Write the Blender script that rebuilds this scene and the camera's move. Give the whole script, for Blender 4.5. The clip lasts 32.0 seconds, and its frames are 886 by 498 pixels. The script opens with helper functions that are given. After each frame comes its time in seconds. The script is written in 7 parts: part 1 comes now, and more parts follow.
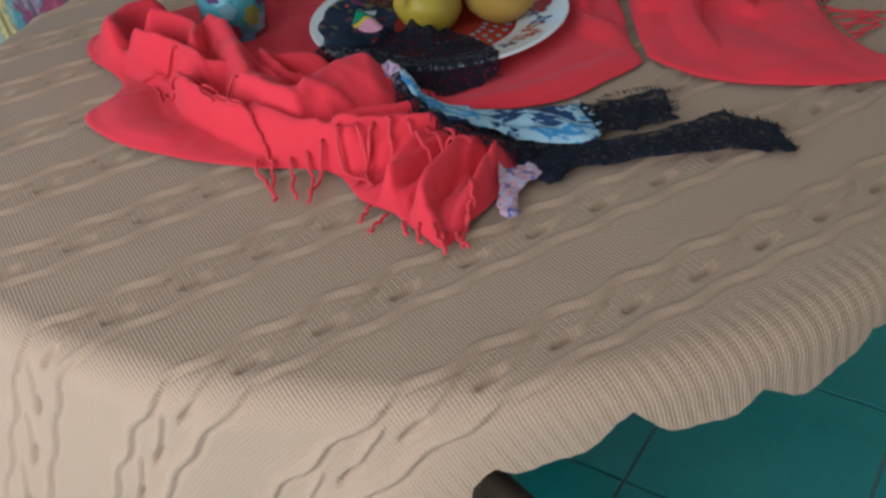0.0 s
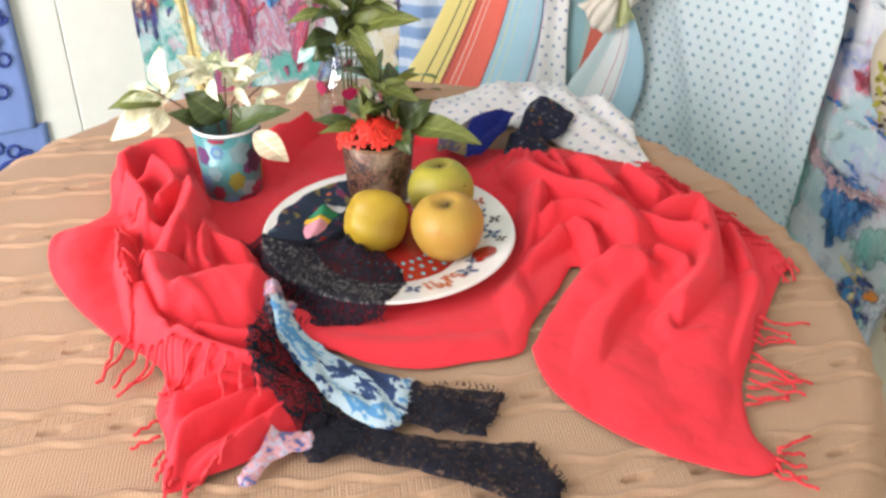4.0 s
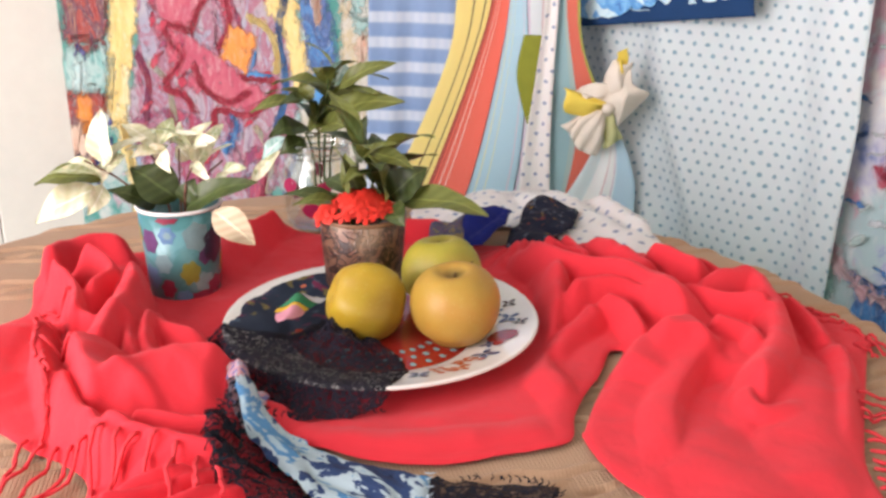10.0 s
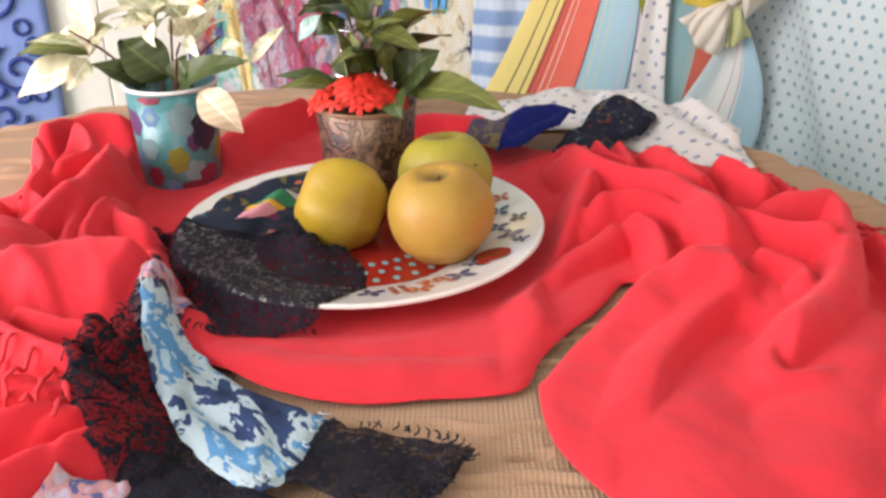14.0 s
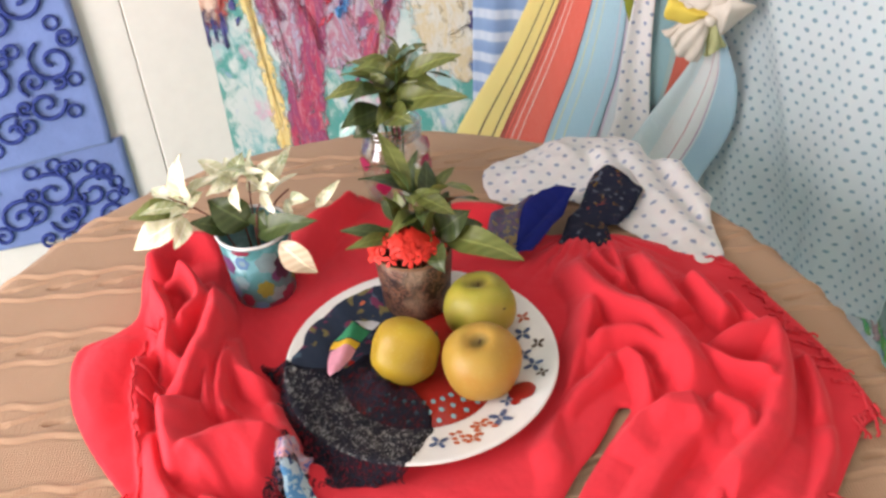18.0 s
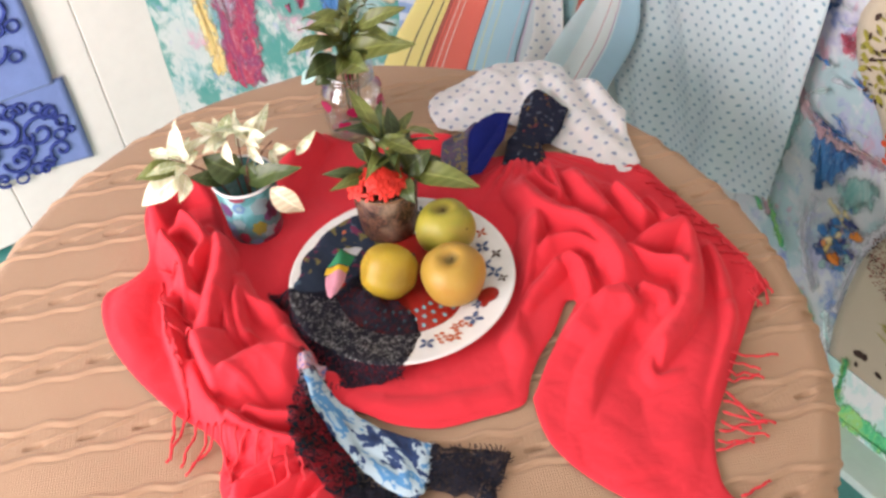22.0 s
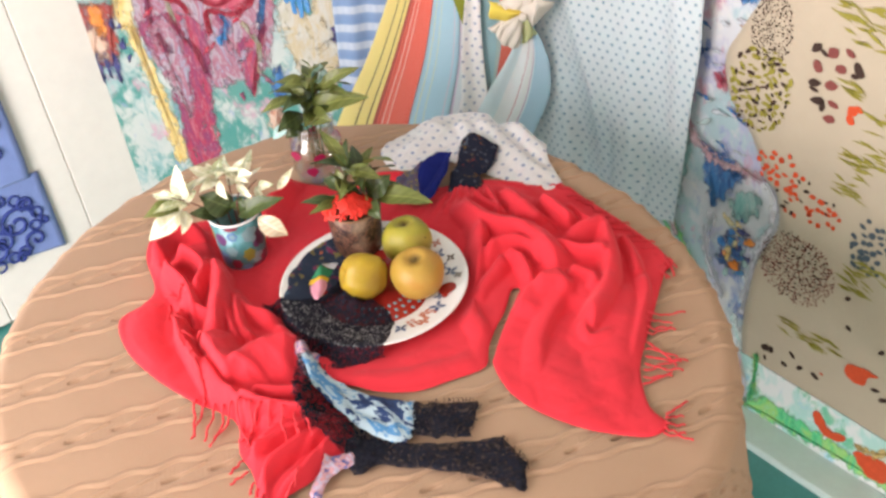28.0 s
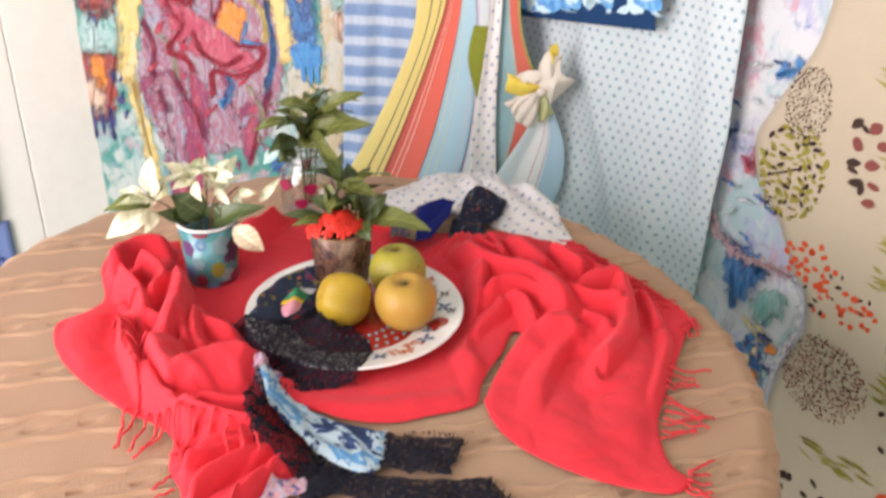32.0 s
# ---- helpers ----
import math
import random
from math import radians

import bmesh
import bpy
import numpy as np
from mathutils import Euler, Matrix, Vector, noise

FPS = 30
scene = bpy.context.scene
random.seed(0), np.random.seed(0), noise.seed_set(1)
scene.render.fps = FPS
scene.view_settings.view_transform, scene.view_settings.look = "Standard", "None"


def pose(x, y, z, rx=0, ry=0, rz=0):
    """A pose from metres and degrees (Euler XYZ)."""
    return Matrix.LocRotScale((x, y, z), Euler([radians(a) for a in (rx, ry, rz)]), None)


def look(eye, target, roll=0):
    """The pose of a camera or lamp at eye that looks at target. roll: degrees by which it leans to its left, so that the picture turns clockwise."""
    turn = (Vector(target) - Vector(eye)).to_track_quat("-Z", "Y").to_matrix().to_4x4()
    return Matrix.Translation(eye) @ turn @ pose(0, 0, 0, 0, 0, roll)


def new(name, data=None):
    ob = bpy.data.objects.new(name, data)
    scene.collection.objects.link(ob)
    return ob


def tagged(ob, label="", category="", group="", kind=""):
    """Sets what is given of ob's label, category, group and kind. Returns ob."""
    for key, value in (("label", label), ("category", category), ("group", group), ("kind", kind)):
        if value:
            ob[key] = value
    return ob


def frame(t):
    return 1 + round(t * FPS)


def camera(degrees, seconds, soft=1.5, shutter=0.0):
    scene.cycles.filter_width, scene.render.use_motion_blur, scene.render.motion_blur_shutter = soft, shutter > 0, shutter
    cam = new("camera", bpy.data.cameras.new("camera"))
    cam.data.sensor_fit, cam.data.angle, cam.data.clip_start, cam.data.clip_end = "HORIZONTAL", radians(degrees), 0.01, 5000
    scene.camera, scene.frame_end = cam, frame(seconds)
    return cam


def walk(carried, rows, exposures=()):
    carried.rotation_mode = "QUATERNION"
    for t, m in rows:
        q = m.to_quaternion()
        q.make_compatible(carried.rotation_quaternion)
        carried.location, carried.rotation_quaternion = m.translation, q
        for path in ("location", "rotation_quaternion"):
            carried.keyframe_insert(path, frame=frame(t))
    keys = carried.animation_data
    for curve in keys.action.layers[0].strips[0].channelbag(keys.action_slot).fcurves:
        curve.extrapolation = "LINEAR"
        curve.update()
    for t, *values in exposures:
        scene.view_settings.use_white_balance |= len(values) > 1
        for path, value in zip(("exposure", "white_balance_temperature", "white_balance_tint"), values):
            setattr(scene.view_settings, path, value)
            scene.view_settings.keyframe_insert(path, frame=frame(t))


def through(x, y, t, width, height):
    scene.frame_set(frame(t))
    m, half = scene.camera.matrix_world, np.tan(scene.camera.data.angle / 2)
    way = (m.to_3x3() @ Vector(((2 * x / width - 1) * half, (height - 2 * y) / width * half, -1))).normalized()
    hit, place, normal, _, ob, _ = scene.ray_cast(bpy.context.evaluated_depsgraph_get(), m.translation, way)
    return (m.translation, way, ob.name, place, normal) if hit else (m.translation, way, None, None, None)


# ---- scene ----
cam = camera(50.4, 32.0, 2.8, 0.5)
PATH = [
    (0, (-0.3, -0.825, 1.183), (0.235, 0.687, -0.012), -6.2),
    (0.5, (-0.259, -0.83, 1.194), (0.23, 0.702, 0.006), -5.1),
    (1, (-0.203, -0.844, 1.22), (0.265, 0.71, 0.052), -4.6),
    (1.5, (-0.159, -0.822, 1.233), (0.289, 0.753, 0.085), -1.8),
    (2, (-0.075, -0.777, 1.265), (0.313, 0.823, 0.13), -3.0),
    (2.5, (0.004, -0.772, 1.272), (0.196, 0.859, 0.132), -4.3),
    (3, (0.087, -0.798, 1.299), (0.129, 0.817, 0.121), -2.0),
    (3.5, (0.115, -0.807, 1.326), (0.101, 0.839, 0.191), -0.4),
    (4, (0.116, -0.808, 1.335), (0.104, 0.869, 0.245), 0.6),
    (4.5, (0.119, -0.809, 1.339), (0.089, 0.903, 0.306), 0.5),
    (6.5, (0.09, -0.759, 1.23), (0.084, 1.049, 0.374), 0.6),
    (7, (0.085, -0.739, 1.196), (0.115, 1.088, 0.383), 1.2),
    (7.5, (0.079, -0.726, 1.183), (0.13, 1.123, 0.424), 0.7),
    (8, (0.074, -0.731, 1.162), (0.156, 1.146, 0.477), 0.9),
    (8.5, (0.066, -0.732, 1.145), (0.167, 1.153, 0.485), 1.1),
    (9, (0.064, -0.722, 1.137), (0.171, 1.166, 0.487), 0.6),
    (9.5, (0.066, -0.706, 1.123), (0.197, 1.178, 0.466), 0.6),
    (10, (0.062, -0.695, 1.119), (0.163, 1.186, 0.449), 0.3),
    (10.5, (0.071, -0.661, 1.116), (0.1, 1.214, 0.422), 0.6),
    (11, (0.086, -0.607, 1.123), (0.115, 1.271, 0.434), 0.5),
    (11.5, (0.097, -0.596, 1.127), (0.104, 1.278, 0.429), 0.6),
    (12, (0.132, -0.6, 1.103), (0.042, 1.261, 0.377), -0.2),
    (12.5, (0.157, -0.598, 1.088), (0.002, 1.243, 0.322), -0.6),
    (13, (0.183, -0.589, 1.073), (-0.049, 1.227, 0.267), -1.3),
    (13.5, (0.203, -0.578, 1.061), (-0.058, 1.236, 0.261), -0.8),
    (15.5, (0.242, -0.544, 1.171), (-0.156, 1.031, 0.004), -4.5),
    (16, (0.238, -0.555, 1.235), (-0.172, 0.998, 0.043), -6.2),
    (16.5, (0.228, -0.567, 1.307), (-0.103, 1.006, 0.117), -5.2),
    (17, (0.196, -0.586, 1.371), (-0.061, 0.983, 0.157), -4.3),
    (17.5, (0.2, -0.604, 1.414), (-0.064, 0.979, 0.221), -4.1),
    (18, (0.193, -0.597, 1.459), (-0.062, 0.963, 0.234), -4.3),
    (18.5, (0.179, -0.604, 1.517), (-0.005, 0.935, 0.253), -3.6),
    (19, (0.158, -0.626, 1.566), (-0.016, 0.906, 0.292), -4.1),
    (19.5, (0.131, -0.701, 1.573), (-0.002, 0.851, 0.318), -3.8),
    (20, (0.138, -0.721, 1.593), (-0.039, 0.764, 0.265), -3.0),
    (20.5, (0.134, -0.731, 1.607), (0.022, 0.745, 0.263), -2.1),
    (21, (0.14, -0.725, 1.623), (0.059, 0.707, 0.229), -3.2),
    (21.5, (0.146, -0.716, 1.62), (0.061, 0.699, 0.21), -4.6),
    (22, (0.145, -0.71, 1.633), (0.072, 0.691, 0.207), -5.2),
    (22.5, (0.151, -0.716, 1.652), (0.084, 0.688, 0.229), -6.1),
    (23, (0.157, -0.724, 1.681), (0.094, 0.686, 0.264), -7.0),
    (23.5, (0.164, -0.76, 1.686), (0.094, 0.678, 0.297), -7.2),
    (24, (0.181, -0.808, 1.705), (0.141, 0.658, 0.345), -5.8),
    (24.5, (0.126, -0.87, 1.698), (0.115, 0.609, 0.352), -7.1),
    (25, (0.114, -0.923, 1.702), (0.114, 0.57, 0.37), -9.3),
    (25.5, (0.111, -0.954, 1.711), (0.18, 0.554, 0.399), -8.7),
    (27.5, (0.1, -0.985, 1.708), (0.173, 0.555, 0.435), -6.9),
    (28, (0.096, -0.983, 1.692), (0.183, 0.566, 0.429), -5.6),
    (28.5, (0.085, -0.981, 1.689), (0.16, 0.592, 0.455), -3.3),
    (29, (0.087, -0.991, 1.661), (0.171, 0.611, 0.467), -0.9),
    (29.5, (0.096, -0.999, 1.628), (0.213, 0.609, 0.444), 1.0),
    (30, (0.099, -0.999, 1.576), (0.219, 0.641, 0.437), 0.9),
    (30.5, (0.089, -0.986, 1.526), (0.214, 0.654, 0.389), 1.8),
    (31, (0.083, -0.985, 1.491), (0.183, 0.675, 0.379), 1.9),
    (31.5, (0.086, -0.973, 1.471), (0.178, 0.707, 0.39), 1.3),
    (32, (0.08, -0.961, 1.424), (0.218, 0.796, 0.479), 0.9),
]
EXPOSURE = [(0, -1.33, 5350, 4), (0.5, -0.88, 5500, 5), (1, -0.50, 5650, 7), (2, 0.22, 5750, 5), (3, 0.18, 6150, 6), (4, 0.08, 6850, 18), (6.5, -0.17, 7250, 27), (13.5, -0.14, 7250, 27), (15.5, 0.36, 6850, 5), (16.5, 0.24, 6950, 10), (18, -0.14, 7100, 24), (19, -0.16, 7200, 26), (20, -0.40, 7200, 28), (21.5, 0.0, 7050, 27), (24, -0.12, 7150, 24), (25.2, -0.23, 7150, 24), (28, -0.02, 7150, 23), (32, -0.10, 7150, 25)]
walk(cam, [(t, look(eye, target, roll)) for t, eye, target, roll in PATH], EXPOSURE)

# ---- light ----
world = bpy.data.worlds.new("daylight")
scene.world = world
world.use_nodes = True
wn = world.node_tree.nodes
sky = wn.new("ShaderNodeTexSky")
sky.sky_type, sky.sun_disc = "NISHITA", False
sky.sun_elevation, sky.sun_rotation = radians(48), radians(250)
wn["Background"].inputs[1].default_value = 0.12
world.node_tree.links.new(sky.outputs[0], wn["Background"].inputs[0])


def area_lamp(name, eye, target, w, h, power, colour):
    data = bpy.data.lights.new(name, "AREA")
    data.shape, data.size, data.size_y, data.energy, data.color = "RECTANGLE", w, h, power, colour
    ob = new(name, data)
    ob.matrix_world = look(eye, target)
    return ob


# The room's own axes: A runs towards the wall with the curtains, B towards the wall with the door.
TURN = math.atan2(0.56, 0.829)
EA, EB = Vector((math.cos(TURN), math.sin(TURN), 0)), Vector((-math.sin(TURN), math.cos(TURN), 0))
ROOM = Matrix.Rotation(TURN, 4, "Z")


def at_room(a, b, z):
    return EA * a + EB * b + Vector((0, 0, z))


area_lamp("window_light", at_room(-1.70, 0.05, 1.15), at_room(0, 0.1, 0.80), 1.35, 1.75, 98, (0.92, 0.97, 1.0))
# Added soft fill from behind the camera; no known source stands there.
area_lamp("doorway_light", at_room(-1.0, -2.82, 1.25), at_room(-0.4, 0.8, 0.8), 1.2, 2.0, 24, (1.0, 0.96, 0.90))

# ---- materials ----


class Net:
    """A short hand for node materials."""

    def __init__(self, name, rough=0.8, metal=0.0, sheen=0.0, coat=0.0, spec=0.3):
        self.mat = bpy.data.materials.new(name)
        self.mat.use_nodes = True
        self.t = self.mat.node_tree
        self.b = self.t.nodes["Principled BSDF"]
        self.b.inputs["Roughness"].default_value = rough
        self.b.inputs["Metallic"].default_value = metal
        self.b.inputs["Sheen Weight"].default_value = sheen
        self.b.inputs["Coat Weight"].default_value = coat
        self.b.inputs["Specular IOR Level"].default_value = spec
        self.co = self.t.nodes.new("ShaderNodeTexCoord")

    def put(self, value, socket):
        if isinstance(value, bpy.types.NodeSocket):
            self.t.links.new(value, socket)
        elif isinstance(value, tuple) and len(value) == 3 and socket.type == "RGBA":
            socket.default_value = (*value, 1)
        else:
            socket.default_value = value

    def space(self, kind="Object", scale=(1, 1, 1), turn=0.0):
        m = self.t.nodes.new("ShaderNodeMapping")
        m.inputs["Scale"].default_value = scale
        m.inputs["Rotation"].default_value = (0, 0, turn)
        self.t.links.new(self.co.outputs[kind], m.inputs[0])
        return m.outputs[0]

    def noise(self, scale, detail=3.0, where=None, rough=0.55, warp=0.0):
        n = self.t.nodes.new("ShaderNodeTexNoise")
        n.inputs["Scale"].default_value, n.inputs["Detail"].default_value = scale, detail
        n.inputs["Roughness"].default_value, n.inputs["Distortion"].default_value = rough, warp
        self.t.links.new(where or self.co.outputs["Object"], n.inputs["Vector"])
        return n.outputs[0]

    def cells(self, scale, where=None, feature="F1", out=0):
        n = self.t.nodes.new("ShaderNodeTexVoronoi")
        n.inputs["Scale"].default_value, n.feature = scale, feature
        self.t.links.new(where or self.co.outputs["Object"], n.inputs["Vector"])
        return n.outputs[out]

    def wave(self, scale, where=None, axis="X", warp=0.0, detail=1.0):
        n = self.t.nodes.new("ShaderNodeTexWave")
        n.bands_direction = axis
        n.inputs["Scale"].default_value, n.inputs["Distortion"].default_value = scale, warp
        n.inputs["Detail"].default_value = detail
        self.t.links.new(where or self.co.outputs["Object"], n.inputs["Vector"])
        return n.outputs[1]

    def math(self, op, a, b=0.0):
        n = self.t.nodes.new("ShaderNodeMath")
        n.operation = op
        self.put(a, n.inputs[0])
        self.put(b, n.inputs[1])
        return n.outputs[0]

    def ramp(self, fac, stops, sharp=False):
        n = self.t.nodes.new("ShaderNodeValToRGB")
        r = n.color_ramp
        r.interpolation = "CONSTANT" if sharp else "LINEAR"
        while len(r.elements) < len(stops):
            r.elements.new(0.5)
        for e, (p, c) in zip(r.elements, stops):
            e.position, e.color = p, (*c, 1) if isinstance(c, tuple) else (c, c, c, 1)
        self.put(fac, n.inputs[0])
        return n.outputs[0]

    def mix(self, fac, a, b, kind="MIX"):
        n = self.t.nodes.new("ShaderNodeMix")
        n.data_type, n.blend_type = "RGBA", kind
        self.put(fac, n.inputs[0])
        self.put(a, n.inputs[6])
        self.put(b, n.inputs[7])
        return n.outputs[2]

    def split(self, where):
        n = self.t.nodes.new("ShaderNodeSeparateXYZ")
        self.t.links.new(where, n.inputs[0])
        return n.outputs

    def own(self):
        """The object's own random number."""
        return self.t.nodes.new("ShaderNodeObjectInfo").outputs["Random"]

    def colour(self, c):
        self.put(c, self.b.inputs["Base Color"])
        return self

    def bump(self, height, depth, strength=1.0):
        n = self.t.nodes.new("ShaderNodeBump")
        n.inputs["Strength"].default_value, n.inputs["Distance"].default_value = strength, depth
        self.put(height, n.inputs["Height"])
        self.t.links.new(n.outputs[0], self.b.inputs["Normal"])
        return self

    def holes(self, fac):
        """fac 1: thread, 0: open."""
        self.put(fac, self.b.inputs["Alpha"])
        return self

    def let_light(self, weight):
        self.b.inputs["Subsurface Weight"].default_value = weight
        self.b.inputs["Subsurface Radius"].default_value = (0.01, 0.004, 0.003)
        return self


def plain(name, c, rough=0.7, vary=0.25, scale=30.0, bump=0.0, **kw):
    """One colour with wear at two scales."""
    n = Net(name, rough, **kw)
    dark, light = tuple(v * (1 - vary) for v in c), tuple(min(1, v * (1 + vary * 0.6)) for v in c)
    col = n.mix(n.noise(scale), dark, light)
    col = n.mix(n.math("MULTIPLY", n.noise(scale * 7, 4), 0.35), col, tuple(v * 0.7 for v in c))
    n.colour(col)
    if bump:
        n.bump(n.noise(scale * 10, 4), bump)
    return n.mat


def paint(name, colours, scale=9.0, stretch=(1, 1, 0.45), rough=0.55, dry=True):
    """Brushed paint: streaks of several colours with raised strokes."""
    n = Net(name, rough, spec=0.35)
    w = n.space("Object", stretch)
    k = len(colours)
    f = n.noise(scale, 5, w, 0.65, 1.2)
    col = n.ramp(n.math("ADD", n.math("MULTIPLY", n.math("SUBTRACT", f, 0.5), 2.1), 0.5),
                 [((i + 0.5) / k, c) for i, c in enumerate(colours)])
    fine = n.noise(scale * 9, 5, n.space("Object", (1, 1, 0.35)), 0.7, 0.6)
    col = n.mix(n.ramp(fine, [(0.52, 0.0), (0.74, 0.32)]), col, (0.62, 0.60, 0.58))
    n.colour(col)
    n.bump(n.math("ADD", f, fine), 0.0003)
    if dry:
        # the brush runs dry towards the edge of a shape
        edge = n.split(n.space("UV"))[0]
        rough_edge = n.noise(70, 4, n.space("Object", (1, 1, 0.5)), 0.7, 0.8)
        n.holes(n.ramp(n.math("ADD", edge, n.math("MULTIPLY", n.math("SUBTRACT", rough_edge, 0.5), 2.6)), [(0.25, 0.0), (0.80, 1.0)]))
    return n.mat


def woven(name, c, thread=900.0, vary=0.2, sheen=0.3, rough=0.9, through=0.0):
    n = Net(name, rough, sheen=sheen, spec=0.15)
    col = n.mix(n.noise(14, 4), tuple(v * (1 - vary) for v in c), c)
    n.colour(col)
    h = n.math("ADD", n.wave(thread / 6.3, None, "X", 0.6), n.wave(thread / 6.3, None, "Y", 0.6))
    n.bump(n.math("ADD", n.math("MULTIPLY", h, 0.12), n.math("MULTIPLY", n.noise(60, 3), 2.0)), 0.0006)
    if through:
        n.let_light(through)
    return n.mat


def knit():
    n = Net("beige_knit", 0.95, sheen=0.1, spec=0.1)
    uv = n.space("UV")
    col = n.mix(n.noise(9, 4, uv), (0.36, 0.215, 0.130), (0.45, 0.280, 0.178))
    stitch = n.wave(105.0, uv, "X", 0.6)
    rows = n.wave(90.0, uv, "Y", 0.5)
    fuzz = n.noise(650, 4, uv, 0.7)
    # Gaps between stitches are darkened in the colour, imitating their shade.
    col = n.mix(n.math("MULTIPLY", n.math("SUBTRACT", 1.0, n.math("MULTIPLY", stitch, rows)), 0.17), col, (0.24, 0.135, 0.078))
    col = n.mix(n.math("MULTIPLY", fuzz, 0.35), col, (0.60, 0.41, 0.28))
    n.colour(col)
    n.bump(n.math("ADD", n.math("ADD", n.math("MULTIPLY", stitch, 0.5), n.math("MULTIPLY", rows, 0.3)), fuzz), 0.0006)
    return n.mat


def dotted(name, base, dot, w, h, r, vary=0.12):
    """Printed staggered dots on cloth, in metres of its own surface."""
    n = Net(name, 0.9, sheen=0.2, spec=0.15)
    x, y, _ = n.split(n.space("UV"))
    wob = n.noise(22, 2, n.space("UV"))
    x = n.math("ADD", x, n.math("MULTIPLY", wob, 0.012))
    row = n.math("FLOOR", n.math("DIVIDE", y, h))
    across = n.math("ADD", n.math("DIVIDE", x, w), n.math("MULTIPLY", n.math("MODULO", row, 2.0), 0.5))
    du = n.math("MULTIPLY", n.math("SUBTRACT", n.math("FRACT", across), 0.5), w)
    dv = n.math("MULTIPLY", n.math("SUBTRACT", n.math("FRACT", n.math("DIVIDE", y, h)), 0.5), h)
    d = n.math("SQRT", n.math("ADD", n.math("POWER", n.math("ABSOLUTE", du), 2.0), n.math("POWER", n.math("ABSOLUTE", dv), 2.0)))
    d = n.math("ADD", d, n.math("MULTIPLY", n.math("SUBTRACT", n.noise(160, 2, n.space("UV")), 0.5), r * 1.2))
    f = n.ramp(n.math("DIVIDE", d, r * 2), [(0.40, 1.0), (0.56, 0.0)])
    cloth = n.mix(n.noise(6, 3, n.space("UV")), tuple(v * (1 - vary) for v in base), base)
    ink = n.mix(n.noise(90, 3, n.space("UV")), dot, tuple(min(1, v * 1.7) for v in dot))
    n.colour(n.mix(f, cloth, ink))
    n.bump(n.math("ADD", n.wave(150, n.space("UV"), "X", 0.5), n.wave(150, n.space("UV"), "Y", 0.5)), 0.0004)
    n.let_light(0.15)
    return n.mat


def lace(name, c, hole=0.5, scale=130.0, net=0.7):
    """Blooms and cords on a net too fine to tell apart."""
    n = Net(name, 0.85, spec=0.2)
    n.colour(n.mix(n.noise(60, 3), c, tuple(v * 1.8 + 0.002 for v in c)))
    big = n.noise(scale, 2, None, 0.5, 1.6)
    vein = n.ramp(n.math("ABSOLUTE", n.math("SUBTRACT", n.noise(scale * 0.8, 1, None, 0.4, 2.0), 0.5)), [(0.025, 1.0), (0.055, 0.0)])
    bloom = n.ramp(big, [(hole - 0.03, 0.0), (hole + 0.03, 1.0)])
    open_net = n.ramp(n.noise(scale * 1.7, 2), [(0.52, net), (0.62, net * 0.55)])
    n.holes(n.math("MAXIMUM", n.math("MAXIMUM", vein, bloom), open_net))
    n.bump(n.math("ADD", big, vein), 0.0008)
    return n.mat


def slit_lace(name, c):
    """Close black lace with a few bright slits between its cords."""
    n = Net(name, 0.85, spec=0.2)
    n.colour(n.mix(n.noise(60, 3), c, tuple(v * 1.8 + 0.002 for v in c)))
    slit = n.noise(330, 2, n.space("Object", (1.0, 0.42, 1.0), 0.35), 0.5, 1.2)
    cord = n.noise(110, 2, None, 0.5, 1.5)
    n.holes(n.math("MAXIMUM", n.ramp(slit, [(0.52, 0.93), (0.59, 0.18)]), n.ramp(cord, [(0.50, 0.0), (0.56, 0.95)])))
    n.bump(n.math("ADD", slit, cord), 0.0008)
    return n.mat


def print_cloth(name, colours, scale, sharp=True, rough=0.85, where="Object", warp=1.0, soften=0.12, along=None):
    """A printed cloth of blots in several colours."""
    n = Net(name, rough, spec=0.15)
    w = n.space(where)
    if along is not None:
        w = n.space(where, (1, 1, 1), -along)
        longer = n.t.nodes.new("ShaderNodeMapping")
        longer.inputs["Scale"].default_value = (0.42, 1.0, 1.0)
        n.t.links.new(w, longer.inputs[0])
        w = longer.outputs[0]
    f = n.noise(scale, 4, w, 0.55, warp)
    k = len(colours)
    stops = [(max(0.0, min(1.0, 0.5 + ((i + 0.0) / k - 0.5) * 0.62)), c) for i, c in enumerate(colours)]
    col = n.ramp(f, stops, sharp)
    n.colour(n.mix(n.math("MULTIPLY", n.noise(scale * 6, 3, w), soften), col, (0.55, 0.55, 0.55)))
    n.bump(n.noise(300, 2, w), 0.0006)
    return n.mat


M = {}
M["knit"] = knit()
M["red"] = woven("red_shawl", (0.74, 0.036, 0.050), 1900, 0.08, 0.16)
M["red"].node_tree.nodes["Principled BSDF"].inputs["Sheen Tint"].default_value = (1.0, 0.55, 0.58, 1)
M["red_yarn"] = plain("red_yarn", (0.72, 0.046, 0.058), 0.9, 0.25, 200)
M["lace_black"] = lace("black_lace", (0.005, 0.005, 0.010), 0.50, 90, 0.90)
M["lace_open"] = lace("open_black_lace", (0.005, 0.005, 0.010), 0.54, 105, 0.42)
M["lace_dense"] = slit_lace("dense_black_lace", (0.006, 0.005, 0.011))
